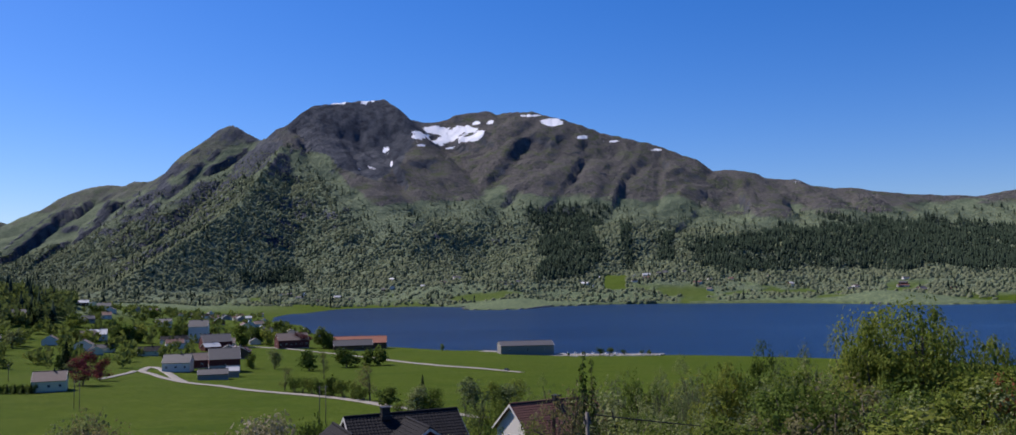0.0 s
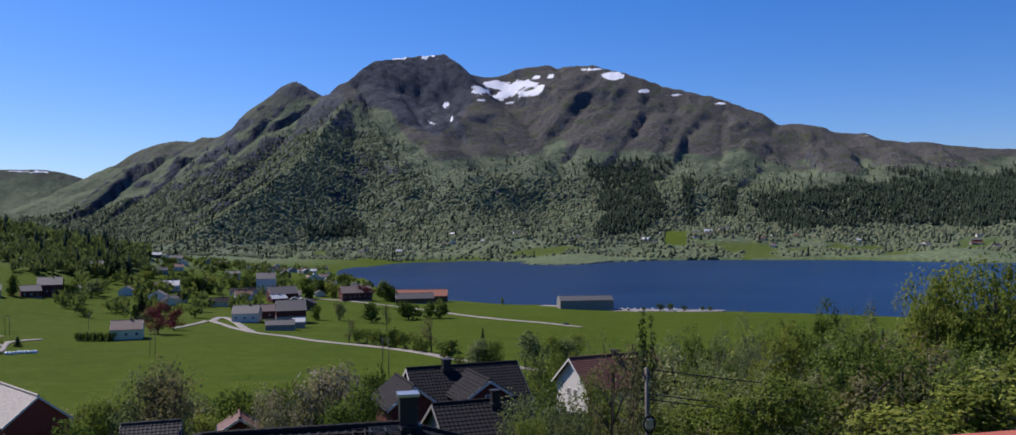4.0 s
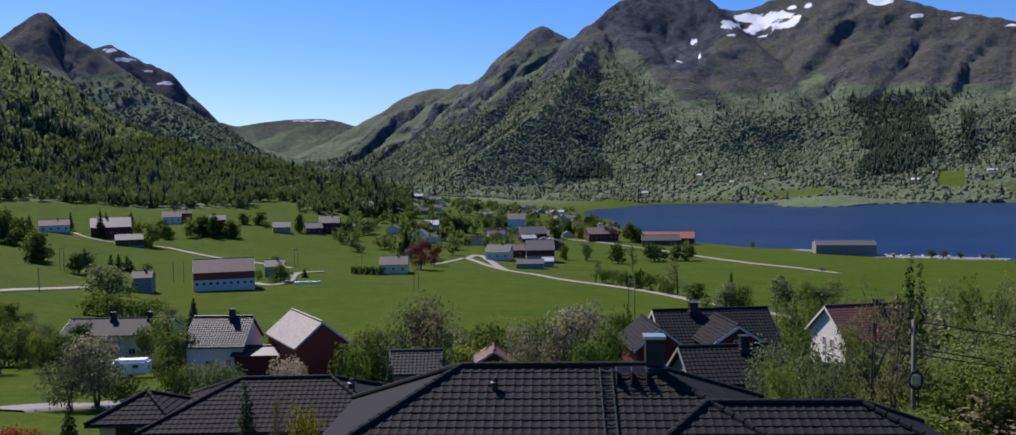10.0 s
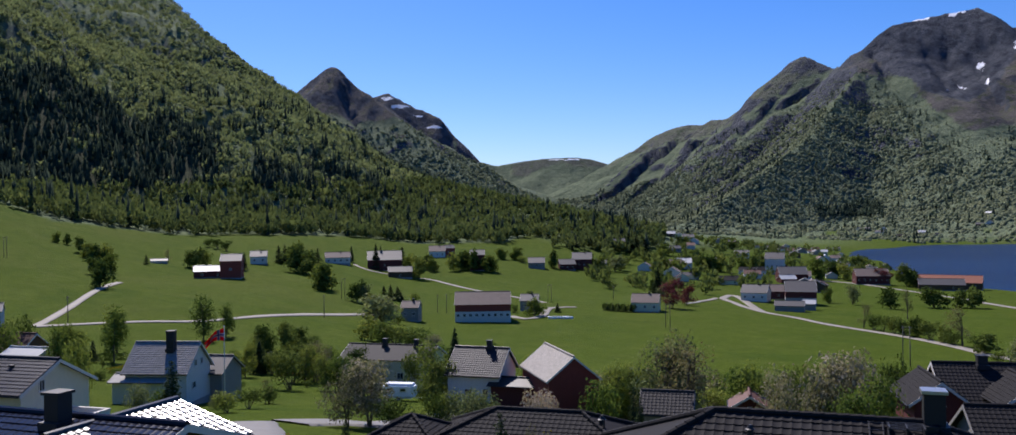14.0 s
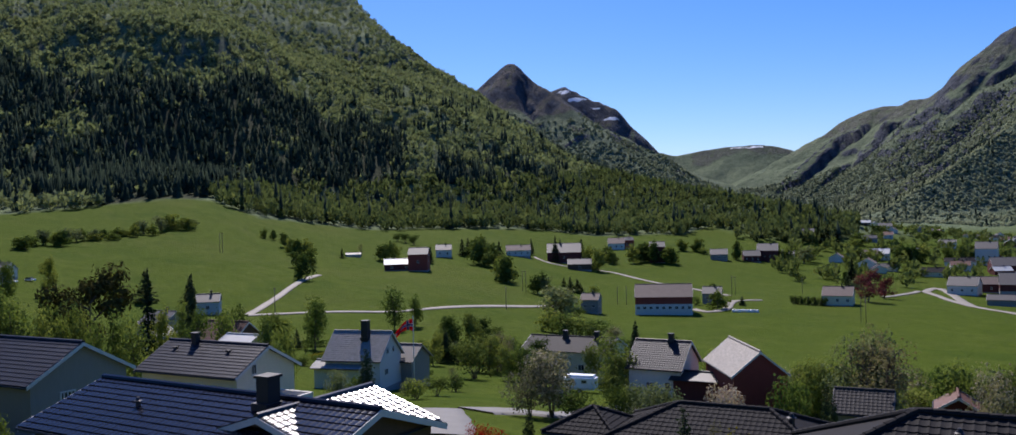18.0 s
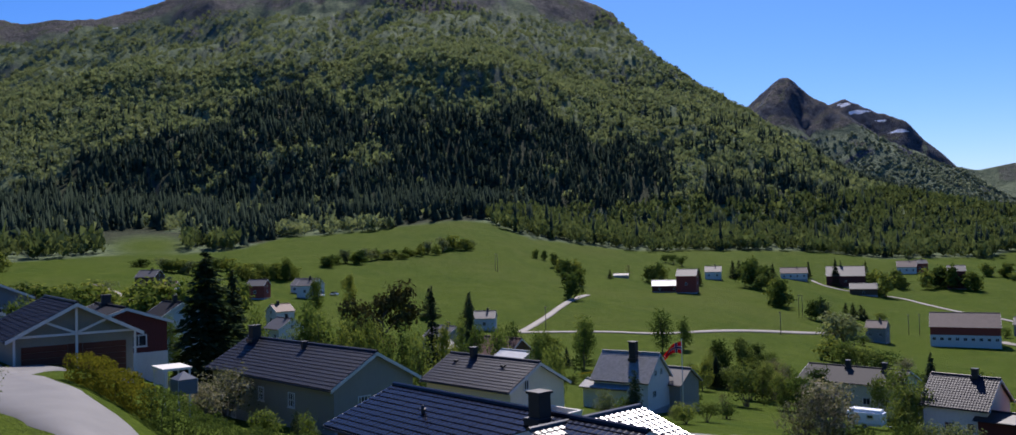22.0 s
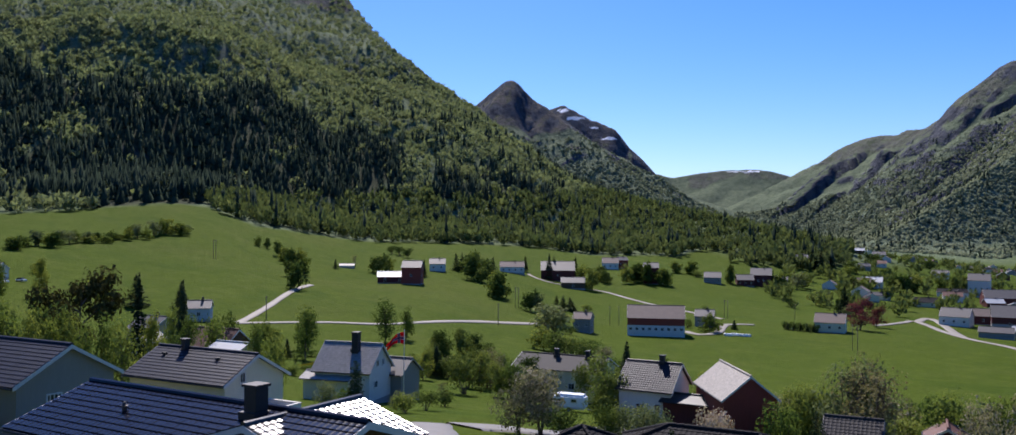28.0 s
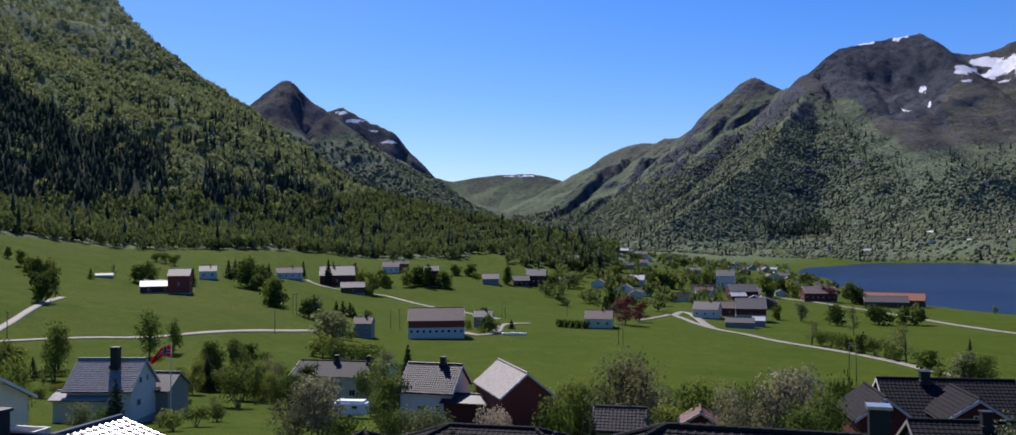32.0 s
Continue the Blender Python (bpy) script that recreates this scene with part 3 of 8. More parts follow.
def leaf_material(name, a, b, glow=0.4, island=True):
    """Thin leaves: part of the light passes through them."""
    mat = bpy.data.materials.new(name)
    mat.use_nodes = True
    tree = mat.node_tree
    tree.nodes.remove(tree.nodes["Principled BSDF"])
    geo, info = tree.nodes.new("ShaderNodeNewGeometry"), tree.nodes.new("ShaderNodeObjectInfo")
    col = mixed(tree, geo.outputs["Random Per Island"], a, b)
    hsv = node(tree, "ShaderNodeHueSaturation")
    mr = tree.nodes.new("ShaderNodeMapRange")
    mr.inputs["To Min"].default_value, mr.inputs["To Max"].default_value = 0.70, 1.40
    tree.links.new(info.outputs["Random"] if not island else noise_out(tree, 0.035, 3), mr.inputs["Value"])
    tree.links.new(mr.outputs["Result"], hsv.inputs["Value"])
    shift = tree.nodes.new("ShaderNodeMapRange")
    shift.inputs["To Min"].default_value, shift.inputs["To Max"].default_value = 0.515, 0.472
    tree.links.new(info.outputs["Random"] if not island else noise_out(tree, 0.021, 4), shift.inputs["Value"])
    tree.links.new(shift.outputs["Result"], hsv.inputs["Hue"])
    tree.links.new(col, hsv.inputs["Color"])
    dif, trans, gloss = (tree.nodes.new(k) for k in ("ShaderNodeBsdfDiffuse", "ShaderNodeBsdfTranslucent", "ShaderNodeMixShader"))
    tree.links.new(hsv.outputs["Color"], dif.inputs["Color"])
    warm = mixed(tree, 0.5, hsv.outputs["Color"], (0.95, 1.0, 0.42), "MULTIPLY")
    tree.links.new(warm, trans.inputs["Color"])
    gloss.inputs["Fac"].default_value = glow
    tree.links.new(dif.outputs[0], gloss.inputs[1])
    tree.links.new(trans.outputs[0], gloss.inputs[2])
    tree.links.new(gloss.outputs[0], tree.nodes["Material Output"].inputs["Surface"])
    return mat


L_BIRCH = leaf_material("birch_leaves", (0.080, 0.126, 0.026), (0.170, 0.215, 0.055), 0.4, False)
L_WILLOW = leaf_material("grey_green_willow_leaves", (0.105, 0.135, 0.055), (0.190, 0.220, 0.105), 0.35, False)
L_MAPLE = leaf_material("fresh_maple_leaves", (0.078, 0.120, 0.022), (0.180, 0.212, 0.050), 0.4, False)
L_DARK = leaf_material("dark_shrub_leaves", (0.050, 0.080, 0.018), (0.105, 0.145, 0.036), 0.3, False)
L_SPRUCE = leaf_material("spruce_needles", (0.026, 0.044, 0.020), (0.066, 0.088, 0.038), 0.1, False)
L_PINE = leaf_material("brownish_pine_needles", (0.045, 0.045, 0.018), (0.090, 0.085, 0.030), 0.15, False)
L_COPPER = leaf_material("copper_red_leaves", (0.060, 0.018, 0.020), (0.130, 0.040, 0.035), 0.4, False)
L_RUST = leaf_material("rust_brown_leaves", (0.130, 0.055, 0.025), (0.230, 0.110, 0.045), 0.4, False)
L_BLOSSOM = leaf_material("white_blossom_and_leaves", (0.095, 0.108, 0.045), (0.300, 0.275, 0.200), 0.35, False)
L_PINK = leaf_material("pale_pink_blossom", (0.420, 0.300, 0.240), (0.640, 0.520, 0.440), 0.35, False)
L_BARE = leaf_material("budding_brown_twigs", (0.100, 0.096, 0.045), (0.180, 0.172, 0.085), 0.35, False)
L_HEDGE = leaf_material("yellow_green_hedge_leaves", (0.120, 0.120, 0.015), (0.270, 0.230, 0.030), 0.4, False)
L_REDBUSH = leaf_material("crimson_azalea_flowers", (0.300, 0.010, 0.020), (0.500, 0.030, 0.040), 0.3, False)
L_THUJA = leaf_material("thuja_scales", (0.120, 0.160, 0.015), (0.270, 0.320, 0.030), 0.45, False)
M_FLAG_R = leaf_material("red_flag_cloth", (0.60, 0.02, 0.03), (0.66, 0.03, 0.04), 0.5, False)
M_FLAG_W = leaf_material("white_flag_cloth", (0.78, 0.78, 0.78), (0.82, 0.82, 0.82), 0.5, False)
M_FLAG_B = leaf_material("dark_blue_flag_cloth", (0.03, 0.04, 0.20), (0.04, 0.05, 0.24), 0.5, False)
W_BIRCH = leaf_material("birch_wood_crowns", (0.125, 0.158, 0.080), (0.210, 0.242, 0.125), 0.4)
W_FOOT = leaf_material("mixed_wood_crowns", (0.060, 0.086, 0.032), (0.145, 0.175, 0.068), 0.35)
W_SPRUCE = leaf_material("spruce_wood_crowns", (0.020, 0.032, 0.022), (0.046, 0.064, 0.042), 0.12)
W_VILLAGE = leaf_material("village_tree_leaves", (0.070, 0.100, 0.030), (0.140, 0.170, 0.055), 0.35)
# far birch is paler and greyer: distance haze put into the leaf colour
W_FAR_HAZED = leaf_material("hazed_far_birch_crowns", (0.165, 0.196, 0.120), (0.225, 0.256, 0.156), 0.5)


def box(bm, x0, x1, y0, y1, z0, z1, m=None):
    r = bmesh.ops.create_cube(bm, size=1, matrix=Matrix.Translation(((x0 + x1) / 2, (y0 + y1) / 2, (z0 + z1) / 2)) @ Matrix.Diagonal((x1 - x0, y1 - y0, z1 - z0, 1)))
    if m is not None:
        bmesh.ops.transform(bm, matrix=m, verts=r["verts"])
    return r["verts"]


def poly(bm, pts, faces):
    vs = [bm.verts.new(p) for p in pts]
    for f in faces:
        bm.faces.new([vs[i] for i in f])
    return vs


def tube(bm, path, r0, r1, sides=6):
    """A tapered round bar along the points of path."""
    rings = []
    for k, p in enumerate(path):
        p = Vector(p)
        a, b = Vector(path[max(k - 1, 0)]), Vector(path[min(k + 1, len(path) - 1)])
        q = (b - a).to_track_quat("Z", "Y")
        r = r0 + (r1 - r0) * k / max(1, len(path) - 1)
        rings.append([bm.verts.new(p + q @ Vector((r * math.cos(2 * math.pi * i / sides), r * math.sin(2 * math.pi * i / sides), 0))) for i in range(sides)])
    for a, b in zip(rings, rings[1:]):
        for i in range(sides):
            bm.faces.new((a[i], a[(i + 1) % sides], b[(i + 1) % sides], b[i]))
    bm.faces.new(rings[0][::-1])
    bm.faces.new(rings[-1])


def finish(name, bm, mat, smooth=False):
    bmesh.ops.recalc_face_normals(bm, faces=bm.faces)
    me = bpy.data.meshes.new(name)
    bm.to_mesh(me)
    bm.free()
    me.materials.append(mat)
    if smooth:
        me.shade_smooth()
    return me


def part(name, bm, mat, parent, label="", smooth=False):
    ob = new(name, finish(name, bm, mat, smooth) if isinstance(bm, bmesh.types.BMesh) else bm)
    ob.parent = parent
    if label:
        ob["label"] = label
    return ob


def thing(name, m, label, category, group="", kind=""):
    ob = new(name)
    ob.empty_display_size = 0.5
    ob.matrix_world = m
    return tagged(ob, label, category, group, kind)


# ---- houses ----
def slab_between(bm, p, q, r, s, thick):
    """A roof slab under the quad p q r s."""
    n = (Vector(q) - Vector(p)).cross(Vector(s) - Vector(p)).normalized()
    if n.z < 0:
        n = -n
    low = [Vector(v) - n * thick for v in (p, q, r, s)]
    poly(bm, [Vector(v) for v in (p, q, r, s)] + low, [(0, 1, 2, 3), (7, 6, 5, 4), (0, 4, 5, 1), (1, 5, 6, 2), (2, 6, 7, 3), (3, 7, 4, 0)])


def tile_mesh(name, wide, long, mat, wave=1.0):
    """One pantile: a low wave across, its lower end raised."""
    xs = [0, 0.25, 0.5, 0.75, 1.0]
    zs = [wave * v for v in (0.026, 0.011, 0.006, 0.013, 0.034)]
    bm = bmesh.new()
    top = [bm.verts.new((x * wide, 0.0, z - 0.020)) for x, z in zip(xs, zs)]
    low = [bm.verts.new((x * wide, -long * 1.06, z + 0.014)) for x, z in zip(xs, zs)]
    lip = [bm.verts.new((x * wide, -long * 1.06, z - 0.022)) for x, z in zip(xs, zs)]
    for i in range(4):
        bm.faces.new((top[i], low[i], low[i + 1], top[i + 1]))
        bm.faces.new((low[i], lip[i], lip[i + 1], low[i + 1]))
    return finish(name, bm, mat)


def tiles_on(parent, corner, along, down, mat, wide=0.30, long=0.35, keep=None, singles=0):
    """Pantiles on a slope: corner is its upper left, along runs by the ridge, down to the eave. keep(u, v) says which stand; the first singles are objects."""
    along, down = Vector(along), Vector(down)
    cols, rows = max(1, round(along.length / wide)), max(1, round(down.length / long))
    w, l = along.length / cols, down.length / rows
    ax, ay = along.normalized(), -down.normalized()
    az = ax.cross(ay)
    base = Matrix((ax, ay, az)).transposed().to_4x4()
    me = tile_mesh("roof_tile", w, l, mat, 0.4 if mat is M_GLAZED else 1.0)
    spots = [(i, j) for j in range(rows) for i in range(cols) if keep is None or keep((i + 0.5) / cols, (j + 0.5) / rows)]
    co = np.array([v.co[:] for v in me.vertices])
    polys = [tuple(p.vertices) for p in me.polygons]
    rest_v, rest_f = [], []
    rng = random.Random(len(spots))
    rot = np.array(base.to_3x3())
    for k, (i, j) in enumerate(spots):
        p = Vector(corner) + ax * (i * w) - ay * (j * l) + az * (0.012 + rng.uniform(-0.004, 0.004))
        if k < singles:
            ob = new("roof_tile", me)
            ob.parent = parent
            ob.matrix_local = Matrix.Translation(p) @ base
        else:
            o = len(rest_v) * len(co)
            rest_v.append(co @ rot.T + np.array(p))
            rest_f += [tuple(o + a for a in f) for f in polys]
    if rest_v:
        field = bpy.data.meshes.new("roof_tiles")
        field.from_pydata(np.concatenate(rest_v).tolist(), [], rest_f)
        field.materials.append(mat)
        ob = new("roof_tiles", field)
        ob.parent = parent
        ob["kind"] = "stuff"


def window(parent, at, w, h, frame_mat, bars=1, name="window"):
    """A window at the pose at (its local y points out of the wall): frame round, sill, glazing bars, pane set back."""
    bm = bmesh.new()
    t, d = min(0.09, w * 0.12), 0.06
    for x0, x1, z0, z1 in ((-w / 2, w / 2, h / 2 - t, h / 2), (-w / 2, w / 2, -h / 2, -h / 2 + t), (-w / 2, -w / 2 + t, -h / 2 + t, h / 2 - t), (w / 2 - t, w / 2, -h / 2 + t, h / 2 - t)):
        box(bm, x0, x1, -0.03, d, z0, z1, at)
    for k in range(bars):
        x = -w / 2 + w * (k + 1) / (bars + 1)
        box(bm, x - t / 3, x + t / 3, -0.02, d - 0.02, -h / 2 + t, h / 2 - t, at)
    if bars > 1:
        box(bm, -w / 2 + t, w / 2 - t, -0.02, d - 0.022, -t / 3, t / 3, at)
    win = part(name, bm, frame_mat, parent)
    bm = bmesh.new()
    box(bm, -w / 2 + t, w / 2 - t, -0.03, 0.012, -h / 2 + t, h / 2 - t, at)
    part("pane", bm, M_GLASS, win)
    bm = bmesh.new()
    box(bm, -w / 2 - 0.05, w / 2 + 0.05, -0.03, d + 0.04, -h / 2 - 0.05, -h / 2, at)
    part("window_sill", bm, frame_mat, win)
    return win


def on_wall(side, L, half, u, z):
    """Pose on one of four walls: u along it from its middle, z above the base."""
    if side == "front":
        return pose(u, -half, z, 0, 0, 180)
    if side == "back":
        return pose(u, half, z)
    if side == "right":
        return pose(L / 2, u, z, 0, 0, -90)
    return pose(-L / 2, u, z, 0, 0, 90)


def chimney(parent, x, y, z0, z1, w=0.6, d=0.6, mat=None, cap=None):
    bm = bmesh.new()
    box(bm, x - w / 2, x + w / 2, y - d / 2, y + d / 2, z0, z1)
    bmesh.ops.bevel(bm, geom=bm.edges[:], offset=0.02, segments=1, affect="EDGES")
    ch = part("chimney", bm, mat or M_DARKMETAL, parent)
    bm = bmesh.new()
    box(bm, x - w / 2 - 0.06, x + w / 2 + 0.06, y - d / 2 - 0.06, y + d / 2 + 0.06, z1, z1 + 0.10)
    part("chimney_cap", bm, cap or M_DARKMETAL, ch)
    if w > 0.5:
        bm = bmesh.new()
        box(bm, x - w / 2 - 0.10, x + w / 2 + 0.10, y - d / 2 - 0.16, y + d / 2 + 0.10, z0 + 0.2, z0 + 0.32 + w * 0.3)
        part("flashing", bm, M_DARKMETAL, ch)


def house(x, y, yaw, L, half, ridge, eave, base, wall, roof, label, trim=None, over=0.45, rake=0.35, windows=(), chimneys=(), tiles=False, singles=0, plinth=0.4, name="house", category="house", low=None, group=""):
    """A gabled building. ridge, eave and base are heights above the fjord; windows: side, place along, height above base, width, height, bars."""
    trim = trim or M_WHITE
    h = thing(name, pose(x, y, base, 0, 0, yaw), label, category, group)
    E, R, X = eave - base, ridge - base, L / 2
    k = (R - E) / (half + over)
    wall_top = R - k * half - 0.14
    bm = bmesh.new()
    foot = -2.2
    poly(bm, [(-X, -half, plinth), (X, -half, plinth), (X, half, plinth), (-X, half, plinth), (-X, -half, wall_top), (X, -half, wall_top), (X, half, wall_top), (-X, half, wall_top), (-X, 0, R - 0.16), (X, 0, R - 0.16)],
         [(0, 1, 5, 4), (2, 3, 7, 6), (1, 2, 6, 9, 5), (3, 0, 4, 8, 7), (4, 5, 9, 8), (6, 7, 8, 9), (3, 2, 1, 0)])
    part("wall", bm, wall, h)
    bm = bmesh.new()
    box(bm, -X - 0.03, X + 0.03, -half - 0.03, half + 0.03, foot, plinth + (low[1] if low else 0))
    part("foundation", bm, low[0] if low else M_STONE, h)
    ends = X + rake
    for s, nm in ((-1, "roof_slope"), (1, "roof_slope")):
        bm = bmesh.new()
        slab_between(bm, (-ends, 0, R), (ends, 0, R), (ends, s * (half + over), E), (-ends, s * (half + over), E), 0.14)
        sl = part(nm, bm, roof, h)
        if tiles:
            down = Vector((0, s * (half + over), E - R))
            if s < 0:
                tiles_on(sl, (-ends, 0, R + 0.02), (2 * ends, 0, 0), down, roof, singles=singles)
            elif tiles == "both":
                tiles_on(sl, (ends, 0, R + 0.02), (-2 * ends, 0, 0), down, roof)
    bm = bmesh.new()
    tube(bm, [(-ends, 0, R + 0.03), (ends, 0, R + 0.03)], 0.13, 0.13, 8)
    part("ridge_cap", bm, roof, h)
    for s in (-1, 1):
        for e in (-1, 1):
            bm = bmesh.new()
            a, b = Vector((e * ends, 0, R + 0.02)), Vector((e * ends, s * (half + over), E + 0.02))
            w = Vector((e * 0.05, 0, 0))
            poly(bm, [a, b, b + w, a + w, a - Vector((0, 0, 0.24)), b - Vector((0, 0, 0.24)), b + w - Vector((0, 0, 0.24)), a + w - Vector((0, 0, 0.24))],
                 [(0, 1, 2, 3), (7, 6, 5, 4), (0, 4, 5, 1), (1, 5, 6, 2), (2, 6, 7, 3), (3, 7, 4, 0)])
            part("bargeboard", bm, trim, h)
        bm = bmesh.new()
        tube(bm, [(-ends, s * (half + over + 0.06), E - 0.08), (ends, s * (half + over + 0.06), E - 0.08)], 0.06, 0.06, 6)
        part("gutter", bm, M_DARKMETAL, h)
    for side, u, z, w, hh, bars in windows:
        out = 0.05 if low and z < plinth + low[1] + 0.3 else 0.0
        window(h, on_wall(side, L + 2 * out, half + out, u, z), w, hh, trim, bars)
    for cx, cy, w, up in chimneys:
        chimney(h, cx, cy, R - abs(cy) * k - 0.35, R - abs(cy) * k + up, w, w)
    return h


# ---- trees ----
def leaf_cloud(centres, radii, count, size, rng, flat=0.75, spray=22):
    """Leaf cards in small sprays round the given centres, denser towards the rim, mostly facing outwards and up."""
    spray = spray if count > 5000 else 3
    n, m = count, max(12, count // spray)
    pick = rng.choice(len(centres), m, p=np.array(radii) ** 2 / np.sum(np.array(radii) ** 2))
    c, r = np.array(centres)[pick], np.array(radii)[pick]
    v = rng.normal(size=(m, 3))
    v /= np.linalg.norm(v, axis=1)[:, None]
    tips = c + v * (r * (0.55 + 0.5 * rng.random(m) ** 0.6))[:, None] * np.array([1, 1, flat])
    at = rng.integers(0, m, n)
    out = rng.normal(size=(n, 3))
    p = tips[at] + out * (0.85 * size + 0.10 * r[at])[:, None] * np.array([1, 1, 0.7])
    normal = v[at] * 0.8 + 0.5 * out + np.array([0, 0, 0.55]) + 0.55 * rng.normal(size=(n, 3))
    normal /= np.linalg.norm(normal, axis=1)[:, None]
    a = np.cross(normal, rng.normal(size=(n, 3)))
    a /= np.linalg.norm(a, axis=1)[:, None]
    b = np.cross(normal, a)
    s = size * (0.6 + 0.8 * rng.random(n))[:, None]
    quad = np.stack([p - a * s, p + b * s * 0.62, p + a * s, p - b * s * 0.62], 1)
    return quad.reshape(-1, 3), np.arange(4 * n).reshape(-1, 4)


def cloud_mesh(name, verts, faces, mat):
    me = bpy.data.meshes.new(name)
    me.from_pydata(verts.tolist(), [], faces.tolist())
    me.materials.append(mat)
    return me


ASPECT = {}


def even(t):
    """Brings a tree to one unit of height and one of width, and keeps its natural width for each unit of height."""
    crown = [o for o in t.children if o.name.startswith("crown")][0]
    co = np.empty(len(crown.data.vertices) * 3)
    crown.data.vertices.foreach_get("co", co)
    co = co.reshape(-1, 3)
    wide = 2 * np.percentile(np.hypot(co[:, 0], co[:, 1]), 95)
    tall = np.percentile(co[:, 2], 99.7)
    for o in t.children:
        o.data.transform(Matrix.Diagonal((1 / wide, 1 / wide, 1 / tall, 1)))
    ASPECT[t.name] = wide / tall
    return t


def broadleaf(label, leaves, seed, leaf=0.16, count=2600, spread=0.42, low=0.18, stems=1, flat=0.8, name="tree", twiggy=False, category="tree"):
    """A unit-high broadleaved tree: tapered stems, limbs and a crown of leaf cards with gaps. Scale it by its height."""
    rng = np.random.default_rng(seed)
    t = thing(name, Matrix(), label, category)
    bm = bmesh.new()
    centres, radii = [], []
    for k in range(stems):
        lean = rng.normal(0, 0.05 if stems == 1 else 0.14, 2)
        top = np.array([lean[0], lean[1], 0.86])
        path = [(0.02 * rng.normal(), 0.02 * rng.normal(), -0.06)] + [tuple(top * f + np.append(rng.normal(0, 0.012, 2), 0)) for f in (0.3, 0.6, 1)]
        tube(bm, path, 0.030 / stems ** 0.5, 0.006, 7)
        for j in range(9 if stems == 1 else 5):
            f = low + (0.9 - low) * (j + rng.random()) / (9 if stems == 1 else 5)
            a = rng.random() * 2 * math.pi
            reach = spread * (math.sin(math.pi * min(1, 0.18 + 0.86 * (f - low) / (1 - low))) ** 0.7) * (0.6 + 0.5 * rng.random())
            s = top * f
            e = s + np.array([math.cos(a) * reach, math.sin(a) * reach, 0.10 + 0.12 * rng.random()])
            tube(bm, [tuple(s), tuple((s + e) / 2 + np.array([0, 0, 0.03])), tuple(e)], 0.010, 0.003, 5)
            for q in (0.6, 1.0):
                centres.append(s + (e - s) * q)
                radii.append((0.10 if twiggy else 0.15) + 0.08 * rng.random())
        centres.append(top)
        radii.append(0.13)
        for f in () if twiggy else (0.35, 0.55, 0.75):
            centres.append(top * f)
            radii.append(0.22)
    part("trunk", bm, M_BARK, t)
    v, f = leaf_cloud(centres, radii, count, leaf * 0.13, rng, flat)
    part("crown", cloud_mesh("crown", v, f, leaves), None, t)
    return even(t)


def conifer(label, leaves, seed, count=2200, spread=0.20, low=0.06, leaf=0.16, name="spruce", curve_out=1.0):
    """A unit-high conifer: straight stem, whorls of drooping boughs set with needle cards."""
    rng = np.random.default_rng(seed)
    t = thing(name, Matrix(), label, "tree")
    bm = bmesh.new()
    tube(bm, [(0, 0, -0.04), (0, 0, 0.5), (0, 0, 0.99)], 0.018, 0.002, 6)
    part("trunk", bm, M_BARK, t)
    n = count
    h = low + (1 - low) * (1 - np.sqrt(rng.random(n)))
    tier = np.floor(h * 17) / 17
    h = 0.86 * h + 0.14 * tier
    lobe = rng.random(n)
    a = rng.integers(0, 9, n) * (2 * math.pi / 9) + tier * 23 + rng.normal(0, 0.18, n)
    reach = spread * (1 - h) ** curve_out * (0.85 + 0.26 * np.sin(tier * 57 + 2 * np.sin(a)) + 0.12 * rng.normal(size=n)) * np.sqrt(lobe)
    p = np.column_stack([np.cos(a) * reach, np.sin(a) * reach, h - 0.22 * reach + 0.01])
    out = np.column_stack([np.cos(a), np.sin(a), np.full(n, -0.3)])
    side = np.column_stack([-np.sin(a), np.cos(a), rng.normal(0, 0.5, n)])
    s = (leaf * 0.1 * (0.6 + 0.8 * rng.random(n)))[:, None]
    quad = np.stack([p - out * s, p + side * s * 0.55, p + out * s, p - side * s * 0.55], 1)
    part("crown", cloud_mesh("crown", quad.reshape(-1, 3), np.arange(4 * n).reshape(-1, 4), leaves), None, t)
    return even(t)


def shrub(label, leaves, seed, count=1300, leaf=0.32, name="shrub", lumps=9, flat=0.9, category="shrub"):
    """A unit-high rounded bush, about as wide as high, stems and leaf cards down to the ground."""
    rng = np.random.default_rng(seed)
    t = thing(name, Matrix(), label, category)
    bm = bmesh.new()
    centres, radii = [], []
    for k in range(lumps):
        a, r = rng.random() * 6.283, 0.32 * math.sqrt(rng.random())
        c = np.array([math.cos(a) * r, math.sin(a) * r, 0.28 + 0.42 * rng.random()])
        tube(bm, [(0.03 * rng.normal(), 0.03 * rng.normal(), -0.08), tuple(c)], 0.012, 0.004, 4)
        centres.append(c)
        radii.append(0.2 + 0.09 * rng.random())
    part("stem", bm, M_BARK, t)
    v, f = leaf_cloud(centres, radii, count, leaf * 0.1, rng, flat)
    v[:, 2] = np.abs(v[:, 2] - 0.01) + 0.01
    part("crown", cloud_mesh("crown", v, f, leaves), None, t)
    return even(t)


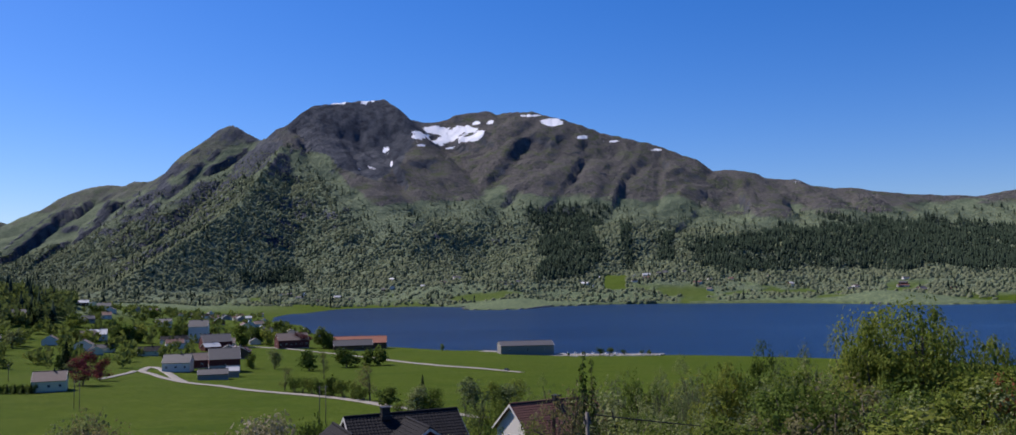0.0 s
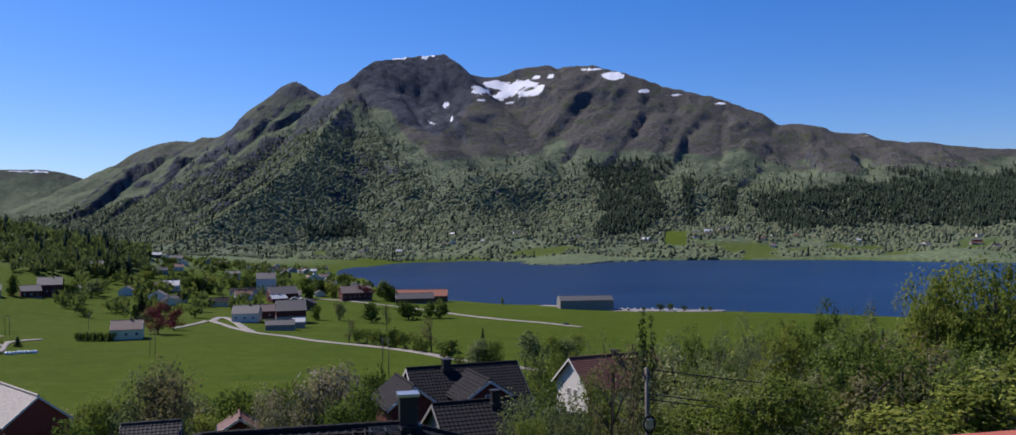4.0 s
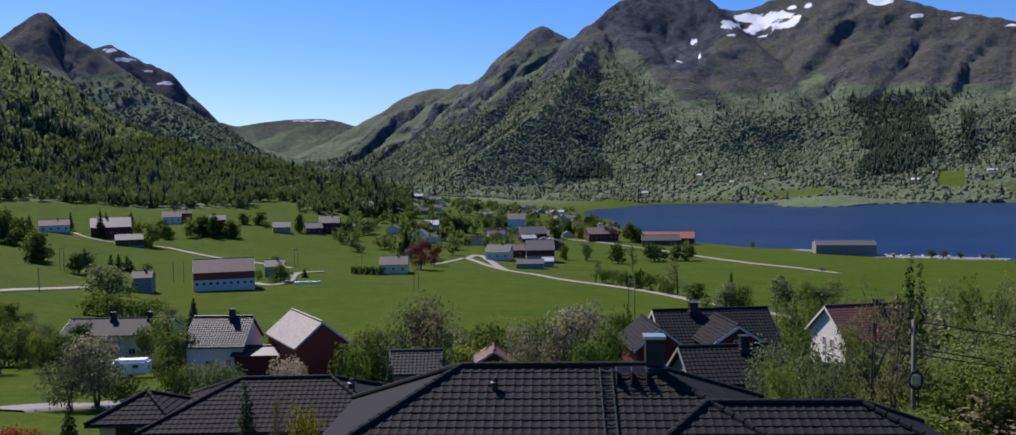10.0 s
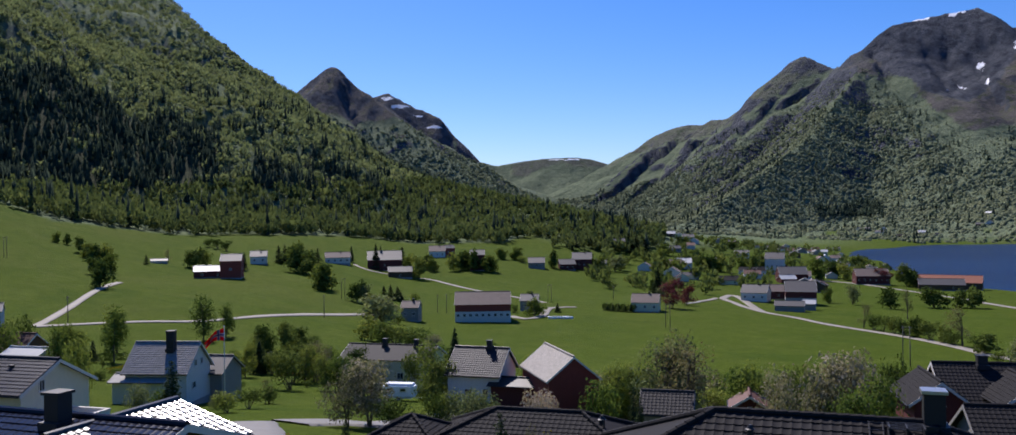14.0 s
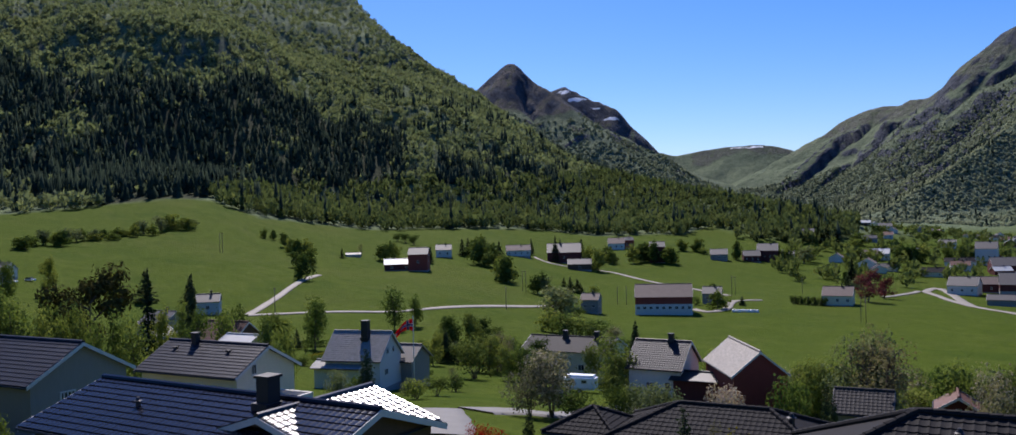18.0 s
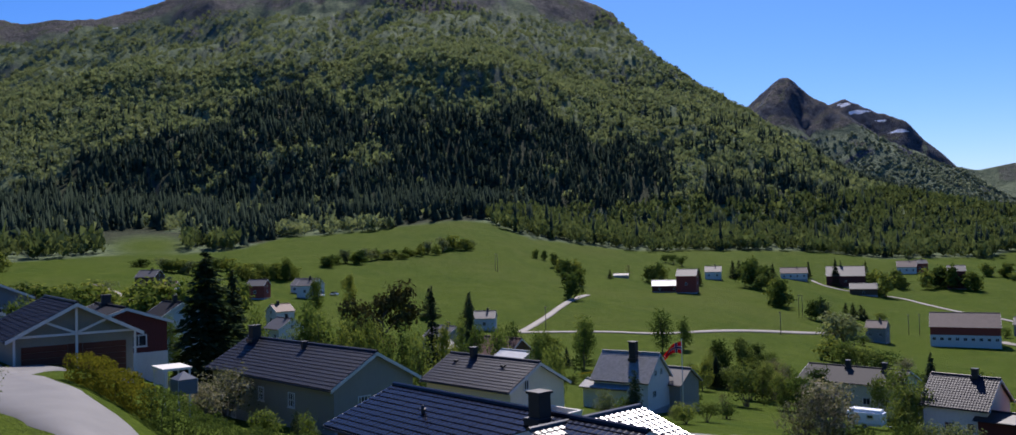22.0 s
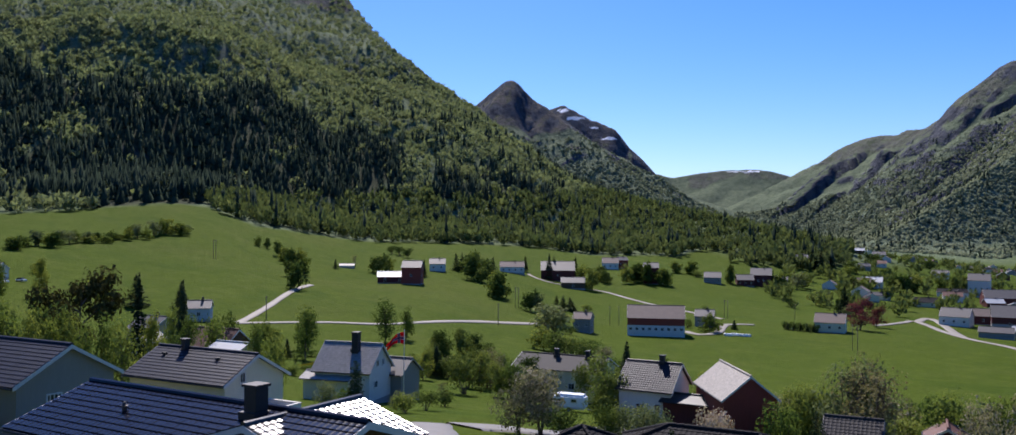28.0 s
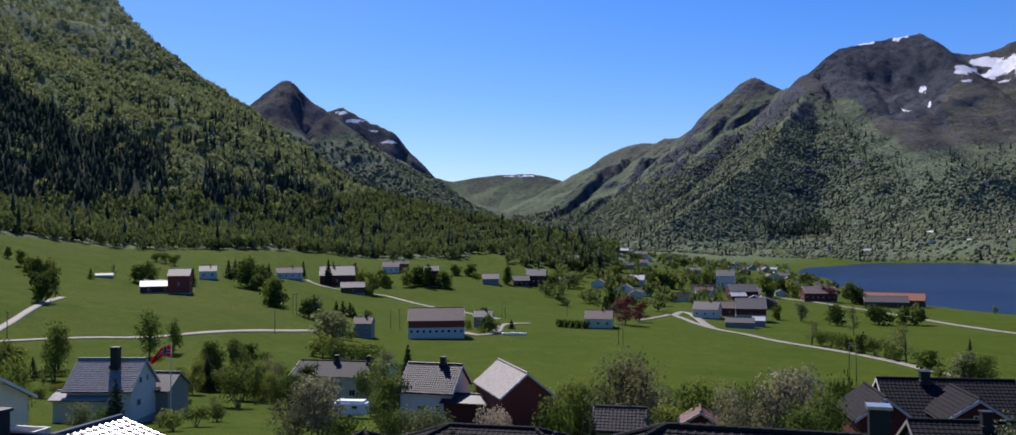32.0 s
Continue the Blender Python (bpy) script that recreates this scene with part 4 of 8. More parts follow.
def plant(proto, x, y, high, wide=None, turn=None, z=None, label=""):
    """A copy of a tree or bush on the ground, so high and wide."""
    z = height(x, y) if z is None else z
    wide = max(wide or high * ASPECT[proto.name], 0.42 * high * ASPECT[proto.name])
    ob = copy_thing(proto, Matrix()) if proto.name in PLANTED else proto
    PLANTED.add(proto.name)
    ob.matrix_basis = pose(x, y, z, 0, 0, random.uniform(0, 360) if turn is None else turn) @ Matrix.Diagonal((wide, wide, high, 1))
    if label:
        ob["label"] = label
    return ob

# ---- woods on the mountainsides ----
def crowns(name, label, spots, shape, mat):
    """Many low-built tree crowns in one mesh. spots: x, y, z, height, width."""
    base_v, base_f = shape
    rng = np.random.default_rng(len(spots))
    n, m = len(spots), len(base_v)
    a = rng.random(n) * 6.283
    v = np.repeat(base_v[None], n, 0) * (1 + 0.22 * rng.normal(size=(n, m, 1))) + 0.03 * rng.normal(size=(n, m, 3))
    x, y = v[..., 0] * np.cos(a)[:, None] - v[..., 1] * np.sin(a)[:, None], v[..., 0] * np.sin(a)[:, None] + v[..., 1] * np.cos(a)[:, None]
    w, h = spots[:, 4][:, None], spots[:, 3][:, None]
    pts = np.stack([spots[:, 0][:, None] + x * w, spots[:, 1][:, None] + y * w, spots[:, 2][:, None] + v[..., 2] * h], -1).reshape(-1, 3)
    faces = (np.array(base_f)[None] + (np.arange(n) * m)[:, None, None]).reshape(-1, 3)
    me = bpy.data.meshes.new(name)
    me.vertices.add(len(pts))
    me.vertices.foreach_set("co", pts.ravel())
    me.loops.add(len(faces) * 3)
    me.loops.foreach_set("vertex_index", faces.ravel())
    me.polygons.add(len(faces))
    me.polygons.foreach_set("loop_start", np.arange(len(faces)) * 3)
    me.update()
    me.validate()
    me.materials.append(mat)
    return tagged(new(name, me), label, "forest", kind="stuff")


def dome_shape(sides):
    # a low crown: two twisted rings and a top
    verts = [(0.5 * math.cos(6.283 * i / sides), 0.5 * math.sin(6.283 * i / sides), 0.12) for i in range(sides)]
    verts += [(0.37 * math.cos(6.283 * (i + 0.5) / sides), 0.37 * math.sin(6.283 * (i + 0.5) / sides), 0.64) for i in range(sides)] + [(0.0, 0.0, 0.96)]
    faces = []
    for i in range(sides):
        j = (i + 1) % sides
        faces += [(i, j, sides + i), (j, sides + j, sides + i), (sides + i, sides + j, 2 * sides)]
    return np.array(verts), faces


def card_shape(count, seed, size=0.26):
    # loose leaf sprays round a crown, so that light falls through it
    rng = np.random.default_rng(seed)
    v = rng.normal(size=(count, 3))
    v /= np.linalg.norm(v, axis=1)[:, None]
    c = v * (0.62 + 0.38 * rng.random((count, 1))) * np.array([0.42, 0.42, 0.38]) + np.array([0, 0, 0.52])
    a = np.cross(v, rng.normal(size=(count, 3)))
    a /= np.linalg.norm(a, axis=1)[:, None]
    b = np.cross(a, v) + 0.5 * rng.normal(size=(count, 3))
    b /= np.linalg.norm(b, axis=1)[:, None]
    tri = np.stack([c - a * size, c + a * size, c + b * size * 1.3], 1).reshape(-1, 3)
    return tri, np.arange(3 * count).reshape(-1, 3).tolist()


def spire_shape(tiers, sides):
    verts, faces = [], []
    for k in range(tiers):
        z0 = 0.05 + 0.72 * k / tiers
        r = 0.5 * (1 - 0.75 * k / tiers)
        o = len(verts)
        verts += [(r * math.cos(6.283 * i / sides + k), r * math.sin(6.283 * i / sides + k), z0) for i in range(sides)] + [(0, 0, min(1.0, z0 + 0.52))]
        faces += [(o + i, o + (i + 1) % sides, o + sides) for i in range(sides)]
    return np.array(verts), faces


def scatter(az0, az1, r0, r1, gap, seed):
    rng = np.random.default_rng(seed)
    n = int(radians(az1 - az0) * (r1 ** 2 - r0 ** 2) / 2 / gap ** 2)
    az = az0 + (az1 - az0) * rng.random(n)
    r = np.sqrt(r0 ** 2 + (r1 ** 2 - r0 ** 2) * rng.random(n))
    x, y = -np.sin(np.radians(az)) * r, np.cos(np.radians(az)) * r
    z, over = ground(x, y, True)
    return x, y, z, over, az, r, rng


def grow_woods():
    x, y, z, over, az, r, rng = scatter(26, 108, 470, 2350, 7.6, 1)
    patch, fine = fbm(x, y, 170, 4, 81), fbm(x, y, 45, 3, 83)
    keep = ((over > -2 + 5 * fine) | (r > forest_edge(az) + 14 * fine)) & (z < 540 + 60 * patch) & (rng.random(len(x)) < np.where(z > 400, 0.5, 0.9))
    keep &= ~((np.abs(az - 88.5) < 2.4) & (r < 760))
    dark = near_spruce(x, y, z, az, r)
    dark = (dark & (rng.random(len(x)) < 0.93)) | ((rng.random(len(x)) < 0.07 + 0.2 * (fine > 0.45)) & (z < 260))
    hgt = 14 + 6 * rng.random(len(x))
    s = keep & dark
    crowns("spruce_wood", "dense dark spruce plantation on the lower mountainside", np.column_stack([x, y, z - 0.5, hgt * 1.05, hgt * 0.36])[s], spire_shape(3, 6), W_SPRUCE)
    s = keep & ~dark
    hgt = np.where(z > 350, 4.5, 8.0) + 5 * rng.random(len(x))
    foot = np.degrees(np.arctan2(z - EYE[2], r)) < np.interp(az, [26, 44, 53.9, 60.3, 66.3, 70.8, 78.6, 108], [4, 2.6, 2.6, 2.3, 2.0, 1.2, 0.7, 0.4]) + 0.3 * patch
    crowns("birch_wood", "light green birch wood on the mountainside", np.column_stack([x, y, z - 0.6, hgt, hgt * 0.9])[s & ~foot], card_shape(22, 3, 0.18), W_BIRCH)
    crowns("mixed_wood", "green mixed wood along the foot of the mountain", np.column_stack([x, y, z - 0.6, hgt * 1.1, hgt * 0.9])[s & foot], card_shape(30, 6, 0.17), W_FOOT)
    # the far side of the fjord and the valley
    x, y, z, over, az, r, rng = scatter(-44, 33, 1900, 3900, 8.0, 2)
    el = np.degrees(np.arctan2(z - EYE[2], r))
    patch, fine = fbm(x, y, 260, 4, 91), fbm(x, y, 70, 3, 93)
    line = np.interp(az, LINE_AZ, LINE_EL) + 0.35 * patch + 0.3 * fine
    keep = (z > 2) & (el < line) & (rng.random(len(x)) < np.where(z < 45, 0.2 + 0.4 * (fine > 0), 0.95 - 0.6 * ramp(el, line - 1.6, line)))
    dark = (far_spruce(az, el, fbm(x, y, 110, 3, 93)) & (rng.random(len(x)) < 0.88)) | (rng.random(len(x)) < 0.04)
    keep &= ~((fbm(x, y, 85, 3, 67) > 0.32) & (z < 42)) & ~((np.abs(az + 7.6) < 0.75) & (el > -0.8) & (el < 0.15))
    hgt = 11 + 7 * rng.random(len(x))
    s = keep & dark
    crowns("far_spruce_wood", "dark spruce stands above the far shore", np.column_stack([x, y, z - 0.5, hgt * 1.3, hgt * 0.5])[s], spire_shape(2, 5), W_SPRUCE)
    s = keep & ~dark
    small = np.where(el > line - 1.5, 0.6, 1.0)
    crowns("far_birch_wood", "green birch wood above the far shore", np.column_stack([x, y, z - 2.0, hgt * 0.46 * small, hgt * 0.66 * small])[s], dome_shape(5), W_FAR_HAZED)
    x, y, z, over, az, r, rng = scatter(26, 58, 1500, 3500, 12, 3)
    keep = (z > 25) & (z < 400 + 110 * fbm(x, y, 200, 3, 95)) & (rng.random(len(x)) < 1 - 0.6 * ramp(z, 220, 420)) & ((over > 4) | (r > 1700))
    hgt = 9 + 6 * rng.random(len(x))
    crowns("valley_birch_wood", "birch wood along the valley sides", np.column_stack([x, y, z - 1.5, hgt * 0.7, hgt * 0.85])[keep], dome_shape(5), W_FAR_HAZED)


grow_woods()

# ---- kinds of trees and bushes, each planted many times ----
PLANTED = set()
BIRCH = [broadleaf("young birch with light green leaves", L_BIRCH, 11 + k, leaf=0.17, count=2400, spread=0.24, low=0.14, flat=1.0, name="birch") for k in range(2)]
ROUND = [broadleaf("round-crowned green tree in leaf", L_MAPLE, 21 + k, leaf=0.20, count=3000, spread=0.44, low=0.04) for k in range(2)]
F_ROUND = [broadleaf("round-crowned green tree in the meadow", L_MAPLE, 121 + k, leaf=0.42, count=900, spread=0.44, low=0.03, name="field_tree") for k in range(2)]
F_DARKT = [broadleaf("dense dark green tree in the meadow", L_DARK, 126 + k, leaf=0.44, count=900, spread=0.46, low=0.02, name="field_tree") for k in range(2)]
F_WILLOW = [broadleaf("grey-green willow in the meadow", L_WILLOW, 131 + k, leaf=0.36, count=900, spread=0.40, low=0.03, stems=3, name="willow") for k in range(2)]
F_SPRUCE = [conifer("dark green spruce among the farms", L_SPRUCE, 151 + k, count=800, spread=0.22, leaf=0.30) for k in range(2)]
DARKT = [broadleaf("dense dark green tree in leaf", L_DARK, 26 + k, leaf=0.22, count=2800, spread=0.46, low=0.02) for k in range(2)]
WILLOW = [broadleaf("grey-green willow with many stems", L_WILLOW, 31 + k, leaf=0.15, count=3600, spread=0.40, low=0.05, stems=4, name="willow") for k in range(2)]
MAPLE = broadleaf("large maple with fresh yellow-green leaves", L_MAPLE, 36, leaf=0.074, count=16000, spread=0.40, low=0.06, name="maple")
ALDER = [broadleaf("leafy green alder with many stems", L_BIRCH, 41 + k, leaf=0.14, count=4200, spread=0.34, low=0.05, stems=3, name="alder") for k in range(2)]
SPRUCE = [conifer("tall dark green spruce tree", L_SPRUCE, 51 + k, count=6500, spread=0.30, leaf=0.20, curve_out=0.8) for k in range(2)]
SPRUCE_SLIM = conifer("slim dark green spruce tree", L_SPRUCE, 54, count=3600, spread=0.20)
THUJA = conifer("clipped dark green conifer cone", L_SPRUCE, 56, count=5200, spread=0.30, low=0.0, leaf=0.20, name="conifer", curve_out=0.55)
THUJA_LIGHT = conifer("bright green thuja with pointed crown", L_THUJA, 57, count=15000, spread=0.40, low=0.0, leaf=0.13, name="conifer", curve_out=0.6)
POPLAR = conifer("narrow dark green columnar poplar", L_DARK, 58, count=1700, spread=0.10, low=0.1, leaf=0.2, name="poplar", curve_out=0.35)
PINE = broadleaf("old pine with wide flat brownish crown", L_PINE, 61, leaf=0.20, count=3600, spread=0.52, low=0.35, flat=0.5, name="pine", twiggy=True)
COPPER = broadleaf("copper-leaved tree with dark red crown", L_COPPER, 63, leaf=0.2, count=2400, spread=0.44, low=0.08)
RUST = broadleaf("leafy rust-brown garden tree", L_RUST, 64, leaf=0.13, count=7000, spread=0.5, low=0.05, stems=2)
BARE = [broadleaf("budding tree with thin brown twigs", L_BARE, 66 + k, leaf=0.10, count=1500, spread=0.32, low=0.15, stems=2, twiggy=True, name="budding_tree") for k in range(2)]
APPLE = [broadleaf("old apple tree in white blossom", L_BLOSSOM, 71 + k, leaf=0.16, count=3400, spread=0.55, low=0.15, stems=2, flat=0.7, name="apple_tree") for k in range(2)]
BUSH = [shrub("rounded green garden bush", L_BIRCH, 81 + k) for k in range(2)]
BUSH_DARK = [shrub("rounded dark green bush", L_DARK, 84 + k) for k in range(2)]
BUSH_GREY = shrub("grey-green flowering garden bush", L_WILLOW, 87, count=2000, leaf=0.24)
BUSH_WHITE = shrub("bush covered in white blossom", L_BLOSSOM, 88, count=1800, leaf=0.24)
BUSH_PINK = shrub("pale pink flowering magnolia bush", L_PINK, 89, count=1400, leaf=0.3)
BUSH_RED = shrub("crimson flowering azalea bush", L_REDBUSH, 90, count=2600, leaf=0.2)
BUSH_COPPER = shrub("bushy red-leaved garden shrub", L_REDBUSH, 91, count=1300, leaf=0.3)
BUSH_YELLOW = shrub("yellow-green rounded garden bush", L_HEDGE, 92, count=1600, leaf=0.26)

NEAR_ALDER = [broadleaf("leafy green alder with fine leaves", L_BIRCH, 141 + k, leaf=0.078, count=11000, spread=0.36, low=0.04, stems=3, name="alder", twiggy=True) for k in range(2)]
NEAR_ROUND = [broadleaf("full-crowned maple with fine leaves", L_MAPLE, 143 + k, leaf=0.082, count=11000, spread=0.40, low=0.04, name="maple", twiggy=True) for k in range(2)]
NEAR_WILLOW = [broadleaf("grey-green willow with fine leaves", L_WILLOW, 145 + k, leaf=0.070, count=11000, spread=0.38, low=0.04, stems=4, name="willow") for k in range(1)]


def thicket(az0, az1, r0, r1, count, tops_az, tops_el, sag, kinds, wide, seed):
    """Trees close together whose tops follow a falling line."""
    rng = random.Random(seed)
    for k in range(count):
        a = az0 + (az1 - az0) * rng.random()
        r = r0 + (r1 - r0) * rng.random()
        e = float(np.interp(a, tops_az, tops_el)) - rng.uniform(*sag)
        x, y = -math.sin(radians(a)) * r, math.cos(radians(a)) * r
        top = EYE[2] + r * math.tan(radians(e)) - height(x, y)
        top = min(top, 11.0 if r > 300 else 19.0)
        if top > 1.2:
            plant(rng.choice(kinds), x, y, top, rng.uniform(*wide) * (0.7 + 0.3 * min(1, top / 8)))


thicket(-32, 0, 36, 62, 62, [-32, -25, -21, -16, -12, -8, -6, -4, -2, 1], [-5.5, -4.8, -4.8, -5.6, -6.8, -8.0, -9.3, -10.5, -11.8, -12.8], (0.2, 4.0), NEAR_ALDER + NEAR_WILLOW + NEAR_WILLOW + NEAR_ROUND + [BARE[0]], (6, 10), 3)
thicket(-30, -7, 80, 200, 36, [-30, -7], [-5.4, -6.9], (0.0, 1.5), WILLOW + ALDER + ROUND, (8, 12), 4)
thicket(4, 30, 90, 128, 120, [4, 30], [-9.3, -9.6], (0.0, 1.3), ALDER + WILLOW + BUSH + [BUSH_DARK[0], BUSH_WHITE, BARE[1]], (4, 7), 5)
thicket(83, 103.5, 190, 330, 54, [83, 104], [-1.5, -1.4], (0.0, 1.0), F_ROUND + F_DARKT + F_WILLOW + F_ROUND, (8, 13), 9)
thicket(32, 52, 128, 178, 26, [32, 52], [-8.0, -7.6], (0.0, 1.0), BUSH + BUSH_DARK + [DARKT[0], ALDER[0]], (4, 8), 6)

def village_trees():
    x, y, z, over, az, r, rng = scatter(12, 31, 540, 1500, 24, 7)
    keep = (z > 1.5) & (fbm(x, y, 120, 3, 97) > -0.35) & ~((r < 760) & (az < 19))
    hgt = 5 + 6 * rng.random(len(x))
    crowns("village_trees", "green garden trees among the village houses", np.column_stack([x, y, z - 0.4, hgt, hgt * 1.05])[keep], card_shape(44, 8, 0.15), W_VILLAGE)


village_trees()

def road_ribbon(points, width, mat, label, kind):
    """A road draped on the ground along smoothed points."""
    pts = [Vector((x, y, 0)) for x, y in points]
    fine = []
    for k in range(len(pts) - 1):
        p0, p1, p2, p3 = pts[max(k - 1, 0)], pts[k], pts[k + 1], pts[min(k + 2, len(pts) - 1)]
        n = max(2, int((p2 - p1).length / max(1.5, min(8, p1.length * 0.02))))
        for j in range(n):
            u = j / n
            fine.append(0.5 * (2 * p1 + (p2 - p0) * u + (2 * p0 - 5 * p1 + 4 * p2 - p3) * u * u + (3 * p1 - p0 - 3 * p2 + p3) * u ** 3))
    fine.append(pts[-1])
    bm = bmesh.new()
    rows = []
    for k, p in enumerate(fine):
        d = fine[min(k + 1, len(fine) - 1)] - fine[max(k - 1, 0)]
        s = Vector((-d.y, d.x, 0)).normalized() * width / 2
        row = []
        for f in (-1.12, -1, -0.5, 0, 0.5, 1, 1.12):
            q = p + s * f * (1 + 0.05 * math.sin(k * 1.7))
            lift = (0.10 if abs(f) <= 1 else -0.15) + min(0.35, p.length * 0.0009)
            row.append(bm.verts.new((q.x, q.y, height(q.x, q.y) + lift)))
        rows.append(row)
    for a, b in zip(rows, rows[1:]):
        for i in range(6):
            bm.faces.new((a[i], a[i + 1], b[i + 1], b[i]))
    bmesh.ops.recalc_face_normals(bm, faces=bm.faces)
    me = bpy.data.meshes.new("road")
    bm.to_mesh(me)
    bm.free()
    me.materials.append(mat)
    me.shade_smooth()
    return tagged(new("road", me), label, "road", kind="structure")


# ---- roads and tracks ----
road_ribbon([(-195.7, 425.4), (-195.2, 437.3), (-198.2, 467.4), (-195.7, 476.4), (-151.0, 417.0), (-127.9, 398.3), (-105.3, 373.6), (-71.2, 343.7), (-48.4, 313.3), (-36.4, 293.1), (-17.3, 273.4), (-3.8, 257.5)], 3.1, M_GRAVEL, 'pale gravel farm road across the meadows', 'road')
road_ribbon([(-213.8, 675.7), (-201.2, 716.2), (-154.7, 678.3), (-122.7, 651.1), (-76.1, 585.1), (-37.3, 518.8), (-5.5, 483.2), (11.5, 465.2)], 3.5, M_GRAVEL, 'pale country road towards the quay', 'road')
road_ribbon([(-195.7, 476.4), (-204.2, 510.5), (-192.8, 495.3), (-151.0, 417.0)], 3.9, M_GRAVEL, 'pale road bend by the farm', 'road')
road_ribbon([(-259.5, 120.9), (-253.4, 149.5), (-239.8, 176.7), (-259.6, 252.4), (-260.7, 253.6)], 3.1, M_GRAVEL, 'pale gravel road along the meadow', 'road')
road_ribbon([(-231.1, 317.1), (-219.6, 311.6), (-220.4, 326.3), (-235.2, 356.1), (-228.0, 368.3)], 3.5, M_GRAVEL, 'gravel farmyard by the cow barn', 'road')
road_ribbon([(-439.8, 420.2), (-430.7, 415.0), (-411.8, 408.8), (-392.3, 414.0), (-369.4, 422.9), (-327.2, 403.9), (-304.0, 394.1), (-279.2, 386.6), (-251.1, 376.2)], 2.3, M_GRAVEL, 'gravel track past the red barns', 'road')
road_ribbon([(-259.5, 120.9), (-297.8, 150.9), (-339.1, 183.6), (-358.7, 203.2)], 2.5, M_GRAVEL, 'diagonal gravel path up the meadow', 'road')
road_ribbon([(-391.9, -7.9), (-361.2, -2.1), (-318.6, 3.9)], 3.0, M_GRAVEL, 'gravel lane between upper houses', 'road')
road_ribbon([(-90.3, -16.1), (-66.8, -10.5), (-54.3, -6.9), (-44.3, -3.5), (-37.9, -1.4), (-35.5, -0.5), (-29.0, 1.6), (-22.0, 4.2)], 4.6, M_ASPHALT, 'grey asphalt drive past the garage', 'road')
road_ribbon([(-54.3, -6.9), (-57.7, -5.4), (-59.1, -3.7)], 3.4, M_ASPHALT, 'asphalt apron before the garage doors', 'road')
road_ribbon([(-61.7, 50.8), (-61.9, 53.5), (-62.1, 56.9), (-60.3, 58.7), (-59.7, 61.6), (-63.3, 70.6), (-65.6, 77.8)], 4.6, M_ASPHALT, 'grey asphalt lane between the gardens', 'road')
road_ribbon([(-63.7, 47.7), (-53.6, 40.7), (-47.2, 35.6)], 4.6, M_ASPHALT, 'grey asphalt lane turning downhill', 'road')
road_ribbon([(-145.0, 1.8), (-151.5, 5.7), (-154.4, 11.6), (-155.5, 16.4)], 4.0, M_ASPHALT, 'asphalt yard below the red house', 'road')

def farm_house(x, y, yaw, L, half, H, eave, wall, roof, label, win, chim, name, category, simple=False, group=""):
    """A building seen from afar, standing on the ground: walls, eaves, windows, chimney."""
    # roof pitch of about a third, the front eave kept in place
    grow = min(1.6, max(1.0, H * (1 - eave) / (half * 0.62))) if L > 1.6 * half else 1.0
    back = half * (grow - 1)
    x, y = x - math.sin(radians(yaw)) * back, y + math.cos(radians(yaw)) * back
    half *= grow
    eave = max(eave, 1 - half * 0.66 / H)
    base = min(height(x + dx, y + dy) for dx, dy in ((0, 0), (-half, -half), (half, -half))) + 0.1
    base = max(base, 0.9)
    spots = []
    if win:
        wy = H * eave * 0.55
        tall = min(1.3, H * 0.2)
        if name == "house" and not simple:
            win = max(win, int(L / 3.6))
        for k in range(win):
            u = (k + 0.5) / win * L - L / 2
            spots.append(("front", u, wy, min(1.2, L / win * 0.45), tall, 1))
        if not simple:
            spots += [("right", 0.0, wy, 1.1, tall, 1), ("left", 0.0, wy, 1.1, tall, 1)]
        if H > 6 and not simple:
            spots += [("right", 0.0, H * 0.68, 0.9, tall * 0.9, 1), ("left", 0.0, H * 0.68, 0.9, tall * 0.9, 1)]
    low = None
    if "cow barn" in label:
        spots = [(s, u, H * 0.24, 1.3, 1.2, 1) if s == "front" else (s, u, z, w, t, b) for s, u, z, w, t, b in spots]
    if "red and white cow barn" in label:
        low = (M_WHITE, H * 0.33)
    elif "basement" in label:
        low = (M_STONE, H * 0.28)
    return house(x, y, yaw, L, half, base + H, base + H * eave, base, wall, roof, label, over=0.3, rake=0.25, windows=spots,
                 chimneys=[(L * 0.12, 0.0, 0.6, 0.9)] if chim else (), name=name, category=category, low=low, group=group)

# ---- farms in the valley ----
farm_house(-230.6, 295.6, 38, 23.8, 4.8, 12.5, 0.60, M_RED, M_BROWNROOF, 'long red and white cow barn with faded brown roof', 9, 0, 'barn', 'barn')
farm_house(-238.6, 342.6, 30, 8.6, 2.8, 7.8, 0.55, M_GREYWOOD, M_GREYROOF, 'small grey weathered farmhouse behind a round tree', 1, 1, 'house', 'house')
farm_house(-190.7, 370.6, 22, 12.8, 3.8, 8.3, 0.55, M_CREAM, M_BROWNROOF, 'low pale farmhouse with brownish roof beside a clipped hedge', 1, 1, 'house', 'house')
farm_house(-178.0, 481.2, 10, 14.3, 4.6, 9.5, 0.55, M_WHITE, M_GREYROOF, 'white farmhouse with grey roof by the road bend', 1, 1, 'house', 'house')
farm_house(-176.0, 513.5, 25, 13.4, 4.3, 8.5, 0.55, M_DARKRED, M_BROWNROOF, 'low dark red outbuilding with brown roof', 1, 0, 'barn', 'barn')
